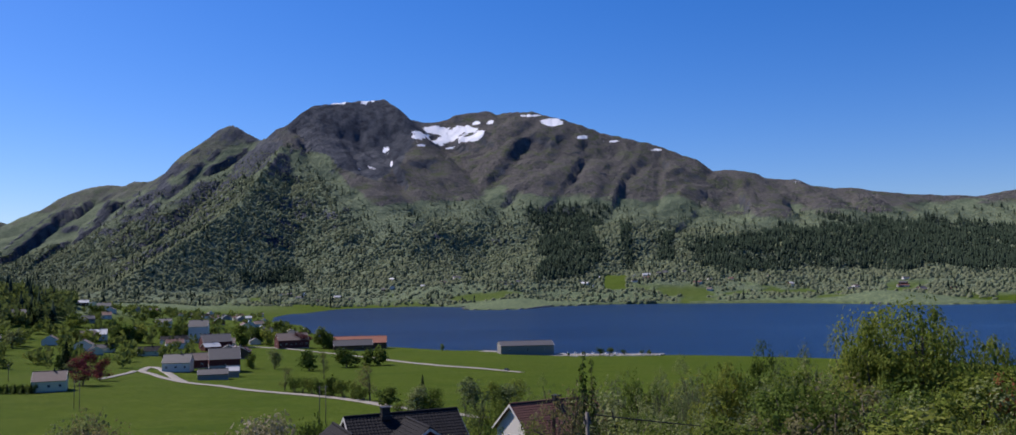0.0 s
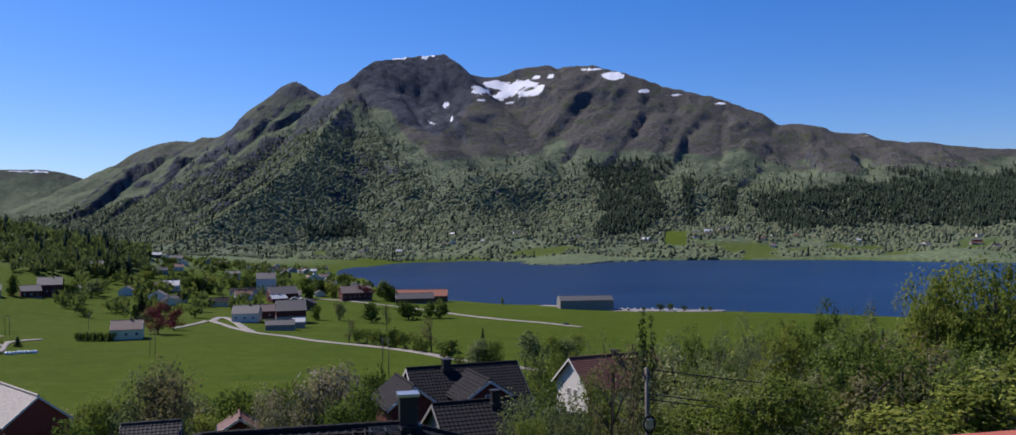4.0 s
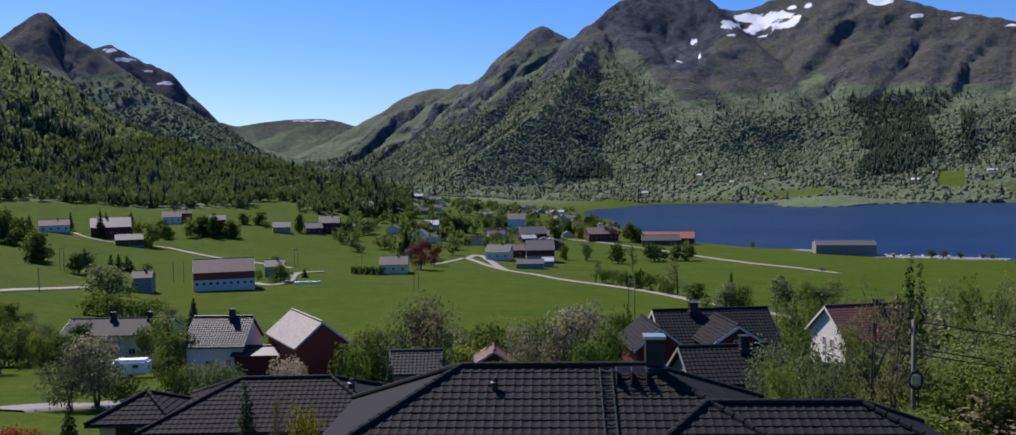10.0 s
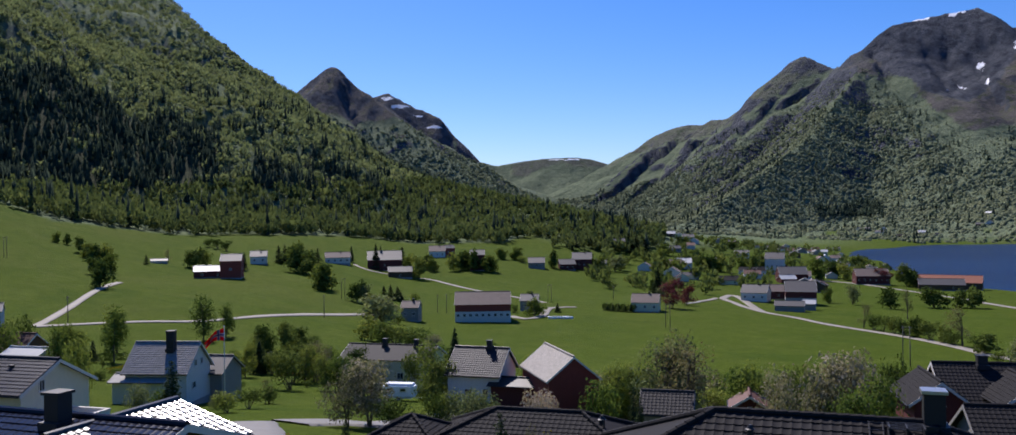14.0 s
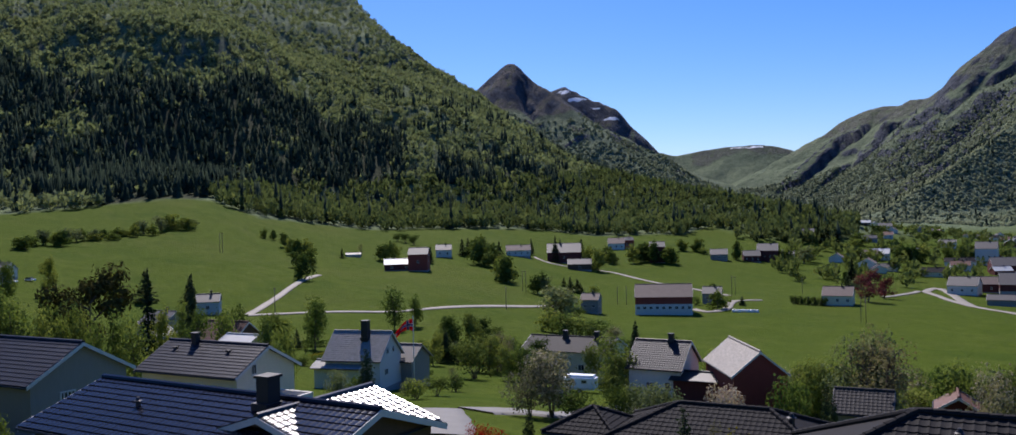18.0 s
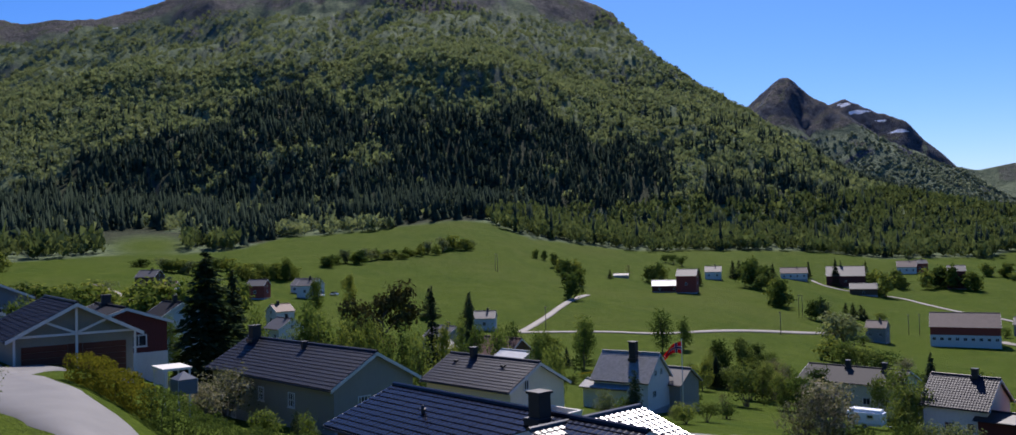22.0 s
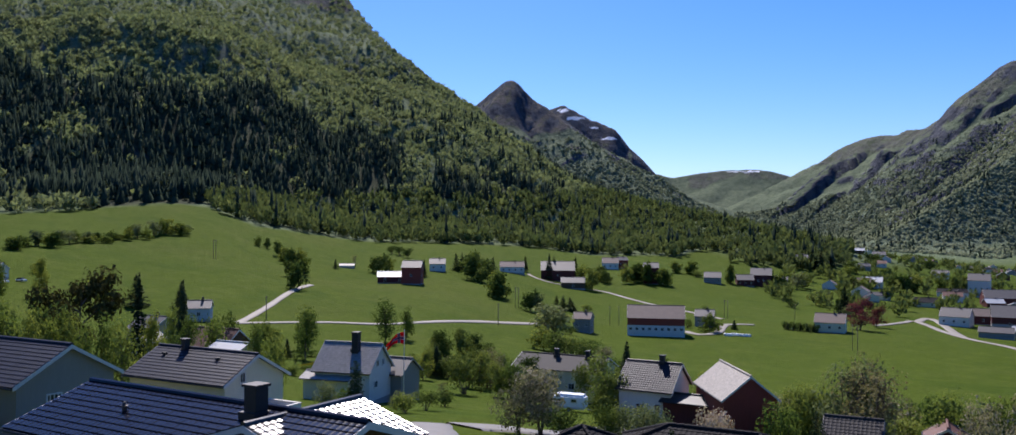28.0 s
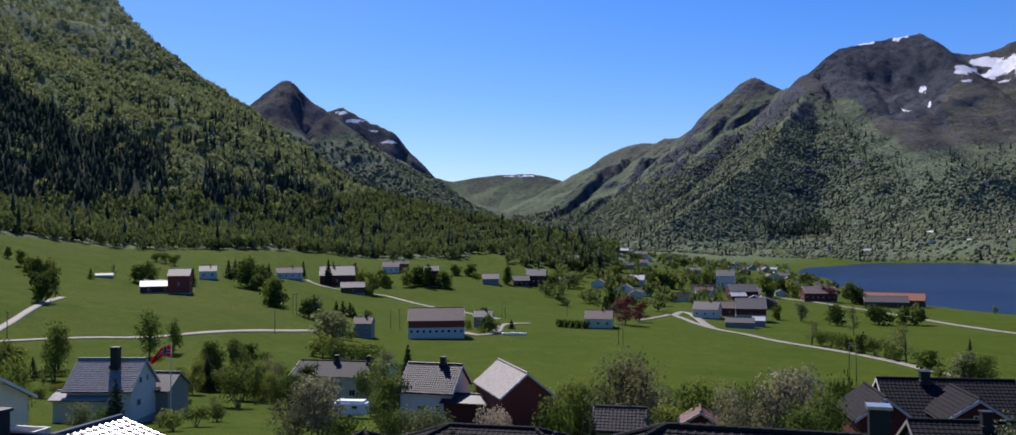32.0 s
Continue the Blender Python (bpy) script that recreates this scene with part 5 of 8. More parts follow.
farm_house(-154.0, 487.1, 20, 16.4, 5.3, 13.0, 0.55, M_DARKRED, M_GREYROOF, 'dark red barn on a grey stone basement', 1, 0, 'barn', 'barn')
farm_house(-144.3, 438.6, 15, 14.3, 2.9, 5.2, 0.55, M_GREYWOOD, M_GREYROOF, 'long low grey shed', 0, 0, 'shed', 'shed')
farm_house(-139.7, 455.5, 15, 6.3, 2.0, 5.4, 0.55, M_GREYWOOD, M_PALEROOF, 'small grey shed with pale roof', 0, 0, 'shed', 'shed')
farm_house(-219.7, 674.4, 30, 21.4, 6.9, 12.5, 0.55, M_DARKRED, M_GREYROOF, 'large dark red barn at the edge of the village', 1, 0, 'barn', 'barn')
farm_house(-380.0, 263.1, 55, 15.4, 3.1, 6.2, 0.55, M_DARKRED, M_PALEROOF, 'low cowshed with a pale metal roof beside the red barn', 2, 0, 'barn', 'barn')
farm_house(-370.2, 268.8, 45, 10.1, 3.3, 12.3, 0.55, M_RED, M_GREYROOF, 'tall red barn with white gable door on the slope', 1, 0, 'barn', 'barn')
farm_house(-426.7, 329.2, 50, 9.5, 3.1, 8.1, 0.55, M_WHITE, M_GREYROOF, 'white two-storey farmhouse on the slope', 1, 1, 'house', 'house')
farm_house(-441.6, 405.9, 50, 16.6, 3.7, 7.9, 0.55, M_WHITE, M_BROWNROOF, 'long low white house with brown roof', 4, 1, 'house', 'house')
farm_house(-421.9, 431.0, 45, 23.1, 7.5, 13.5, 0.55, M_DARKRED, M_GREYROOF, 'large dark red barn among spruces', 1, 0, 'barn', 'barn')
farm_house(-387.4, 409.9, 45, 15.3, 3.8, 7.4, 0.55, M_BROWN, M_GREYROOF, 'low dark shed with grey roof', 1, 0, 'shed', 'shed')
farm_house(-460.7, 531.3, 40, 13.1, 4.2, 9.7, 0.55, M_WHITE, M_BROWNROOF, 'white house near the forest edge', 1, 1, 'house', 'house')
farm_house(-457.7, 542.7, 60, 8.0, 2.6, 9.5, 0.55, M_RED, M_GREYROOF, 'small red house beside a white one', 1, 1, 'house', 'house')
farm_house(-386.9, 490.2, 40, 10.4, 3.4, 15.2, 0.55, M_DARKRED, M_GREYROOF, 'dark red farm building behind bushes', 1, 0, 'house', 'house')
farm_house(-248.9, 269.5, 30, 7.4, 2.4, 8.3, 0.55, M_GREYWOOD, M_BROWNROOF, 'brown-roofed house half hidden by a big willow bush', 2, 1, 'house', 'house')
farm_house(-447.1, 276.6, 60, 8.7, 2.8, 2.5, 0.55, M_WHITE, M_GREYROOF, 'tiny white field hut', 0, 0, 'shed', 'shed')
farm_house(-372.1, 544.2, 35, 12.3, 4.0, 8.6, 0.55, M_GREYWOOD, M_GREYROOF, 'small grey hut in the meadow', 1, 0, 'house', 'house')
farm_house(-361.6, 571.0, 40, 12.3, 4.0, 8.6, 0.55, M_DARKRED, M_GREYROOF, 'dark red farm wing', 1, 0, 'house', 'house')
farm_house(-358.8, 588.8, 30, 15.3, 5.0, 14.2, 0.55, M_DARKRED, M_GREYROOF, 'dark red farmhouse among trees', 1, 1, 'house', 'house')
farm_house(-351.4, 606.0, 30, 9.2, 3.0, 9.2, 0.55, M_WHITE, M_GREYROOF, 'white house behind bushes', 1, 1, 'house', 'house')
farm_house(-413.1, 746.0, 30, 13.3, 4.3, 11.9, 0.55, M_BROWN, M_GREYROOF, 'brown house by a spruce clump', 1, 1, 'house', 'house')
farm_house(-314.6, 680.3, 20, 14.9, 3.7, 9.0, 0.55, M_WHITE, M_PALEROOF, 'low house with pale roof at the village edge', 1, 1, 'house', 'house')
farm_house(-253.3, 732.5, 15, 15.4, 5.0, 18.9, 0.55, M_WHITE, M_GREYROOF, 'tall white villa in the village', 1, 1, 'house', 'house')
farm_house(-394.7, 11.7, 60, 8.5, 2.8, 6.4, 0.55, M_BROWN, M_GREYROOF, 'brown house with grey roof on the upper meadow', 1, 1, 'house', 'house')
farm_house(-349.3, 16.3, 70, 7.7, 2.5, 5.7, 0.55, M_WHITE, M_BROWNTILE, 'white house with brown-red roof', 1, 1, 'house', 'house')
farm_house(-352.4, 50.2, 60, 7.2, 2.3, 7.6, 0.55, M_RED, M_GREYROOF, 'red and white barn with grey roof', 1, 0, 'barn', 'barn')
farm_house(-353.1, 69.9, 55, 6.9, 2.2, 7.3, 0.55, M_WHITE, M_GREYROOF, 'white villa below the meadow', 1, 1, 'house', 'house')

# ---- houses between the gardens and the meadow ----
farm_house(-143.9, 6.6, 20, 6.6, 2.1, 9.5, 0.50, M_BLUEGREY, M_BLACKTILE, 'pale grey house with black roof below the garage road', 1, 1, 'house', 'house')
farm_house(-267.9, 44.2, -70, 6.0, 2.0, 7.5, 0.50, M_WHITE, M_BROWNTILE, 'white gabled house with brown roof between trees', 1, 1, 'house', 'house')
farm_house(-224.5, 37.4, 20, 7.4, 2.4, 6.8, 0.45, M_WHITE, M_GREYROOF, 'white house with grey roof between trees', 1, 1, 'house', 'house')
farm_house(-269.5, 112.7, 60, 6.9, 2.2, 6.4, 0.55, M_BLUEGREY, M_GREYROOF, 'pale blue house behind a spruce', 1, 1, 'house', 'house')
farm_house(-231.9, 83.4, 20, 9.4, 3.1, 6.3, 0.50, M_GREYWOOD, M_GREYROOF, 'house with low grey roof behind birches', 1, 1, 'house', 'house')
farm_house(-182.9, 65.2, -70, 4.8, 1.5, 6.3, 0.40, M_GREY, M_GREYROOF, 'grey gabled roof between birches', 1, 1, 'house', 'house')
farm_house(-369.4, 72.9, 50, 10.9, 3.5, 6.3, 0.55, M_WHITE, M_GREYROOF, 'white house with veranda on the meadow edge', 1, 1, 'house', 'house')

# ---- the village at the head of the fjord ----
village_walls = [M_WHITE, M_WHITE, M_CREAM, M_GREYWOOD, M_BROWN, M_WHITE, M_DARKRED]
village_roofs = [M_GREYROOF, M_BLACKTILE, M_BROWNROOF, M_GREYROOF, M_BROWNTILE, M_PALEROOF]
village_words = ["white", "white", "cream", "grey", "brown", "pale white", "dark red"]
village_rng = random.Random(5)
for n in range(98):
    far = 620 + 900 * village_rng.random() ** 0.9
    direction = 12.5 + 17.5 * village_rng.random() if far > 800 else 15.5 + 12 * village_rng.random()
    hx, hy = -math.sin(radians(direction)) * far, math.cos(radians(direction)) * far
    if height(hx, hy) < 1.5:
        continue
    pick = village_rng.randrange(7)
    farm_house(hx, hy, village_rng.choice((15, 25, 40, -60, -70, 105)), village_rng.uniform(9, 15), village_rng.uniform(3.4, 4.6), village_rng.uniform(5.5, 8.5), village_rng.uniform(0.5, 0.62),
               village_walls[pick], village_roofs[village_rng.randrange(6)], village_words[pick] + " wooden village house by the fjord", 2, 1, "house", "house", simple=True, group="village houses")
# houses along the far shore
for n in range(50):
    direction = 16 - 46 * village_rng.random()
    shore = 2075 + 60 * math.sin(direction) + 190 * village_rng.random() ** 1.5
    hx, hy = -math.sin(radians(direction)) * shore, math.cos(radians(direction)) * shore
    if height(hx, hy) < 1.5:
        continue
    pick = village_rng.randrange(7)
    farm_house(hx, hy, village_rng.choice((0, 20, 90, -30)), village_rng.uniform(10, 20), village_rng.uniform(4, 5.5), village_rng.uniform(6, 9), 0.55,
               village_walls[pick], village_roofs[village_rng.randrange(6)], village_words[pick] + " house on the far shore", 2, 0, "house", "house", simple=True, group="houses along the far shore")
farm_house(18.6, 655.4, 8, 40.0, 10.0, 10.1, 0.72, M_GREYWOOD, M_GREYROOF, 'long grey quay warehouse with flat-pitched roof', 3, 0, 'warehouse', 'warehouse')
farm_house(-118.5, 731.5, 5, 45.3, 7.9, 10.4, 0.50, M_BROWN, M_REDTILE, 'long waterfront building with orange-red roof', 5, 0, 'warehouse', 'warehouse')
farm_house(-119.5, 705.1, 15, 31.0, 6.2, 8.5, 0.50, M_BROWN, M_GREYROOF, 'brown boathouse row by the shore', 2, 0, 'boathouse', 'boathouse')
farm_house(-168.7, 705.3, 25, 24.3, 7.9, 11.9, 0.55, M_DARKRED, M_BROWNROOF, 'dark red village house with copper trees in front', 1, 1, 'house', 'house')

# ---- the near houses, all square to one another ----
M_SLATEBLUE = tone("slate_blue_boards", (0.17, 0.20, 0.21), 0.8, stretch=(3, 3, 0.4))
M_DARKSHEET = tone("dark_grey_roof_sheeting", (0.050, 0.048, 0.047), 0.75, rough=0.7, spec=0.08)
M_BEIGE = tone("grey_beige_boards", (0.27, 0.25, 0.205), 0.86, stretch=(3, 3, 0.4))


def hip_roof(parent, ridge0, ridge1, half, drop, mat, singles=0, tiled=("front",), hips=(True, True), cap=True):
    """A hipped roof in the parent's axes: ridge from ridge0 to ridge1 along x, eaves half away, drop below."""
    a, b = Vector(ridge0), Vector(ridge1)
    ea = a.x - (half if hips[0] else 0.4)
    eb = b.x + (half if hips[1] else 0.4)
    z = a.z - drop
    c = [(ea, a.y - half, z), (eb, a.y - half, z), (eb, a.y + half, z), (ea, a.y + half, z)]
    span = Vector((0, -half, -drop))

    def lower(v):
        return Vector(v) - Vector((0, 0, 0.16))
    for nm, quad in (("front", [a, c[0], c[1], b]), ("right", [b, c[1], c[2]]), ("back", [b, c[2], c[3], a]), ("left", [a, c[3], c[0]])):
        bm = bmesh.new()
        vs = [Vector(q) for q in quad]
        n = len(vs)
        poly(bm, vs + [lower(v) for v in vs], [tuple(range(n)), tuple(range(2 * n - 1, n - 1, -1))] + [(i, i + n, (i + 1) % n + n, (i + 1) % n) for i in range(n)])
        sl = part("roof_slope", bm, mat, parent)
        if nm not in tiled:
            continue
        if nm == "front":
            w = eb - ea
            l0, r0 = (a.x - ea) / w, (b.x - ea) / w
            tiles_on(sl, (ea, a.y, a.z + 0.02), (w, 0, 0), span, mat, singles=singles, keep=lambda u, v: l0 * (1 - v) - 0.004 <= u <= r0 + (1 - r0) * v + 0.004)
        elif nm == "right":
            tiles_on(sl, (b.x, a.y - half, a.z + 0.02), (0, 2 * half, 0), (half, 0, -drop), mat, keep=lambda u, v: abs(u - 0.5) <= v / 2)
        elif nm == "left":
            tiles_on(sl, (a.x, a.y + half, a.z + 0.02), (0, -2 * half, 0), (-half, 0, -drop), mat, keep=lambda u, v: abs(u - 0.5) <= v / 2)
    lines = [(a, b)] + [(a, Vector(c[0])), (a, Vector(c[3]))] * hips[0] + [(b, Vector(c[1])), (b, Vector(c[2]))] * hips[1]
    for p, q in lines:
        n = max(2, int((q - p).length / 0.38))
        bm = bmesh.new()
        for k in range(n):
            s, e = p.lerp(q, k / n), p.lerp(q, (k + 1.12) / n)
            up = Vector((0, 0, 0.05))
            tube(bm, [s + up, e + up + Vector((0, 0, 0.015))], 0.11, 0.125, 8)
        part("ridge_tiles", bm, mat, parent)
    bm = bmesh.new()
    rim = [c[0], c[1], c[2], c[3], c[0]]
    for p, q in zip(rim, rim[1:]):
        tube(bm, [Vector(p) - Vector((0, 0, 0.1)), Vector(q) - Vector((0, 0, 0.1))], 0.07, 0.07, 6)
    part("gutter", bm, M_DARKMETAL, parent)
    return c


def hat_vent(parent, x, y, z, size=0.28):
    bm = bmesh.new()
    tube(bm, [(x, y, z - 0.15), (x, y, z + size)], size * 0.42, size * 0.38, 10)
    v = part("roof_vent", bm, M_DARKMETAL, parent)
    bm = bmesh.new()
    tube(bm, [(x, y, z + size), (x, y, z + size * 1.1), (x, y, z + size * 1.55)], size * 0.62, size * 0.2, 10)
    part("cowl", bm, M_DARKMETAL, v)


# the house straight below the balcony: black pantiles, hipped
near_base = 46.4
bh = thing("house", pose(-8.55, 28.5, near_base, 0, 0, 16.5), "house with hipped roof of black wavy concrete tiles", "house")
R = 51.54 - near_base
bm = bmesh.new()
box(bm, -7.6, 7.6, -4.4, 4.4, -1.5, R - 2.5)
part("wall", bm, M_CREAM, bh)
bm = bmesh.new()
box(bm, 7.64, 12.3, -4.4, 0.8, -1.5, R - 2.5)
part("wall", bm, M_CREAM, bh)
hip_roof(bh, (-3.25, 0, R), (3.25, 0, R), 5.0, 2.4, M_BLACKTILE, singles=280, tiled=("front", "right"))
hip_roof(bh, (4.9, -1.81, R - 0.84), (9.8, -1.81, R - 0.84), 3.25, 1.56, M_BLACKTILE, tiled=("front", "right"), hips=(True, True))
chimney(bh, 3.45, 0.05, R - 0.5, R + 0.98, 0.62, 0.62, M_DARKMETAL, M_ALU)
hat_vent(bh, -2.0, -1.15, R - 0.52, 0.26)
bm = bmesh.new()
for sx in (1.55, 1.95):
    tube(bm, [(sx, -0.25, R + 0.02), (sx, -4.6, R - 2.06)], 0.025, 0.025, 6)
for k in range(13):
    f = k / 12.5
    tube(bm, [(1.5, -0.3 - 4.2 * f, R + 0.01 - 2.016 * f), (2.0, -0.3 - 4.2 * f, R + 0.01 - 2.016 * f)], 0.022, 0.022, 6)
part("roof_ladder", bm, M_DARKMETAL, bh, "black steel roof ladder")
for k in range(6):
    bm = bmesh.new()
    y = -0.35 - 0.13 * k
    box(bm, 2.05, 3.15, y - 0.02, y + 0.02, R + 0.08 + y * 0.1, R + 0.11 + y * 0.1)
    part("grating_bar", bm, M_DARKMETAL, bh, "black steel grating beside the chimney")
for x in (2.1, 2.6, 3.1):
    bm = bmesh.new()
    box(bm, x - 0.02, x + 0.02, -1.05, -0.3, R - 0.42, R + 0.06)
    part("grating_bracket", bm, M_DARKMETAL, bh)

# hipped house and carport beyond it
hh_base = 43.6
hh = thing("house", pose(-26.7, 39.1, hh_base, 0, 0, 20), "low cream house with black hipped roof", "house")
R = 47.6 - hh_base
bm = bmesh.new()
box(bm, -5.4, 5.4, -3.6, 3.6, -1.5, R - 1.75)
part("wall", bm, M_CREAM, hh)
hip_roof(hh, (-2.4, 0, R), (2.4, 0, R), 4.0, 1.75, M_BLACKTILE, tiled=("front", "left"))
hat_vent(hh, 3.6, -0.6, R - 0.55, 0.4)
for u in (-3.4, 1.2):
    window(hh, on_wall("front", 10.8, 3.6, u, 1.1), 1.3, 0.9, M_WHITE, 1)
cp = thing("carport", pose(-33.6, 36.4, 43.9, 0, 0, 20), "small cream garage with black pyramid roof", "garage")
bm = bmesh.new()
box(bm, -1.75, 1.75, -1.75, 1.75, -1.5, 2.0)
part("wall", bm, M_CREAM, cp)
hip_roof(cp, (-0.05, 0, 3.1), (0.05, 0, 3.1), 2.2, 1.1, M_BLACKTILE, tiled=("front", "right", "left"))
bm = bmesh.new()
box(bm, -0.9, 0.1, -1.80, -1.72, -0.3, 1.9)
part("door", bm, M_DARKMETAL, cp)
window(cp, pose(1.0, -1.75, 1.2, 0, 0, 180), 0.5, 0.9, M_DARKMETAL, 0)

# two long houses and the glazed-tile house beside the lane
house(-66.3, 13.0, 20, 17.5, 3.3, 50.9, 48.8, 45.0, M_BEIGE, M_SKYTILE, "long grey-beige house with black tiled roof", trim=M_WHITE, tiles=True, plinth=0.9,
      windows=[("front", -7.2, 2.35, 1.7, 1.35, 2), ("front", -4.2, 2.5, 0.7, 1.0, 2), ("front", -0.9, 2.5, 0.8, 1.05, 2), ("front", 3.4, 2.5, 0.9, 1.05, 2), ("right", -0.9, 2.55, 1.05, 1.0, 3), ("front", -5.2, 0.45, 0.7, 0.5, 1), ("front", -2.6, 0.45, 0.7, 0.5, 1)],
      chimneys=[(-7.4, -0.3, 0.75, 1.15), (0.5, -0.5, 0.34, 0.45)])
house(-66.1, 28.3, 20, 10.1, 3.05, 48.7, 46.8, 43.2, M_CREAM, M_SKYTILE, "cream house with black tiled roof and white gable", trim=M_WHITE, tiles=True,
      windows=[("right", -1.3, 3.9, 0.55, 0.8, 1), ("right", 0.9, 1.6, 0.9, 0.8, 1), ("front", -3.3, 2.4, 0.9, 0.8, 1), ("front", -1.2, 2.4, 0.9, 0.8, 1), ("front", 1.0, 2.4, 0.9, 0.8, 1), ("front", 3.4, 2.4, 0.9, 0.8, 1)],
      chimneys=[(-2.2, -0.2, 0.5, 0.75), (-3.6, -1.0, 0.2, 0.1), (2.2, -1.0, 0.2, 0.1)])
nr = house(-32.5, 14.2, 17, 14.8, 3.3, 51.5, 50.2, 47.0, M_BROWN, M_GLAZED, "brown house with glossy black glazed tiles", trim=M_WHITE, tiles="both", singles=290, chimneys=[(2.9, -0.55, 0.62, 1.05)], over=0.5)
hat_vent(nr, -3.2, -1.6, 3.95, 0.24)
house(-28.9, 16.2, 107, 5.4, 2.9, 51.35, 50.3, 47.0, M_BROWN, M_WET, "wing roofed with glossy glazed black tiles", trim=M_WHITE, tiles="both", name="house_wing", category="house")

# double garage with trussed gable
ga = house(-67.8, -3.7, 12, 11.3, 3.5, 55.0, 52.9, 50.4, M_BEIGE, M_SKYTILE, "double garage with white trussed gable and two brown doors", trim=M_WHITE, tiles=True, rake=0.8, over=0.5, plinth=0.1, name="garage", category="garage")
for u in (-1.75, 1.75):
    bm = bmesh.new()
    for k in range(5):
        box(bm, 5.66, 5.72, u - 1.3, u + 1.3, 0.05 + 0.39 * k, 0.42 + 0.39 * k)
    part("garage_door", bm, M_DOORWOOD, ga)
bm = bmesh.new()
box(bm, 5.66, 5.70, -0.42, 0.42, 0.05, 2.0)
part("panel", bm, M_DOORWOOD, ga)
truss = 6.15
for a, b in (((-3.6, 2.65), (3.6, 2.65)), ((0, 2.65), (0, 4.35)), ((-1.7, 3.45), (0, 2.7)), ((1.7, 3.45), (0, 2.7)), ((0.0, 0), (0, 2.6)), ((-3.5, 0), (-3.5, 2.6)), ((3.5, 0), (3.5, 2.6))):
    bm = bmesh.new()
    p, q = Vector((truss, *a)), Vector((truss, *b))
    d = (q - p).normalized()
    s = d.cross(Vector((1, 0, 0))) * 0.07
    w = Vector((0.10, 0, 0))
    poly(bm, [p - s, q - s, q + s, p + s, p - s + w, q - s + w, q + s + w, p + s + w], [(3, 2, 1, 0), (4, 5, 6, 7), (0, 1, 5, 4), (1, 2, 6, 5), (2, 3, 7, 6), (3, 0, 4, 7)])
    part("truss_beam", bm, M_WHITE, ga)

# garden houses farther down
house(-101.2, 63.8, 31, 8.0, 3.4, 42.9, 39.4, 35.2, M_WHITE, M_OLDSLATE, "white house with grey slate roof and black chimney", trim=M_WHITE, tiles=True, windows=[("right", -0.9, 5.2, 0.8, 0.9, 1), ("right", 0.9, 5.2, 0.7, 0.9, 1), ("right", -1.4, 2.5, 1.1, 0.9, 1), ("front", 0.5, 1.6, 1.2, 0.5, 1), ("front", 2.4, 1.6, 0.8, 0.5, 1)], chimneys=[(0.9, -1.0, 0.95, 2.4)])
house(-101.6, 60.6, 31, 6.6, 1.6, 39.3, 38.5, 35.0, M_CREAM, M_OLDSLATE, "low cream lean-to with grey roof", trim=M_WHITE, name="annex", category="house")
house(-101.6, 70.6, 25, 5.6, 2.6, 40.3, 38.3, 34.2, M_BEIGE, M_GREYROOF, "grey-beige shed with grey roof behind the white house", trim=M_BEIGE, name="shed", category="shed")
barn = house(-54.6, 84.2, 140, 11.0, 2.9, 43.0, 40.4, 35.6, M_RED, M_SLATE, "red barn with pale slate slab roof", trim=M_WHITE, windows=[("left", 0.6, 1.0, 0.9, 0.8, 1), ("left", -0.6, 1.0, 0.9, 0.8, 1)], plinth=1.2, over=0.3, rake=0.25, name="barn", category="barn")
house(-65.4, 83.6, 18, 6.4, 3.4, 42.5, 39.6, 35.0, M_WHITE, M_SKYTILE, "white house with black tiled roof", trim=M_WHITE, tiles=True, windows=[("front", -0.6, 2.6, 1.0, 0.9, 1), ("front", 1.6, 2.6, 0.8, 1.1, 0)], chimneys=[(1.0, 0.0, 0.6, 0.8)])
house(-59.6, 83.2, 18, 6.0, 1.6, 39.4, 38.7, 35.4, M_DARKRED, M_DARKMETAL, "dark red link building with an open bay", trim=M_WHITE, name="annex", category="house")
house(-106.1, 110.3, 21, 16.0, 4.2, 36.5, 34.5, 29.2, M_CREAM, M_DARKSHEET, "long low house with grey roof and two black chimneys", trim=M_WHITE, windows=[("front", u, 2.6, 1.2, 1.1, 1) for u in (-6, -3, 0, 3, 6)], chimneys=[(-1.3, -0.5, 0.7, 1.2), (4.6, -0.5, 0.7, 1.2)])
house(-30.5, 62.9, 22, 3.5, 1.9, 44.3, 42.9, 40.2, M_GREYWOOD, M_DARKSHEET, "small storehouse with dark grey slab roof", trim=M_GREYWOOD, tiles=True, windows=[("front", 0.2, 1.6, 0.7, 0.7, 2)], name="shed", category="shed")
house(-30.1, 79.5, 112, 3.4, 1.5, 41.5, 40.3, 38.0, M_DARKRED, M_BROWNTILE, "small dark red cabin with brown roof", trim=M_WHITE, windows=[("left", 0.0, 2.2, 0.5, 0.5, 1)], name="cabin", category="cabin")

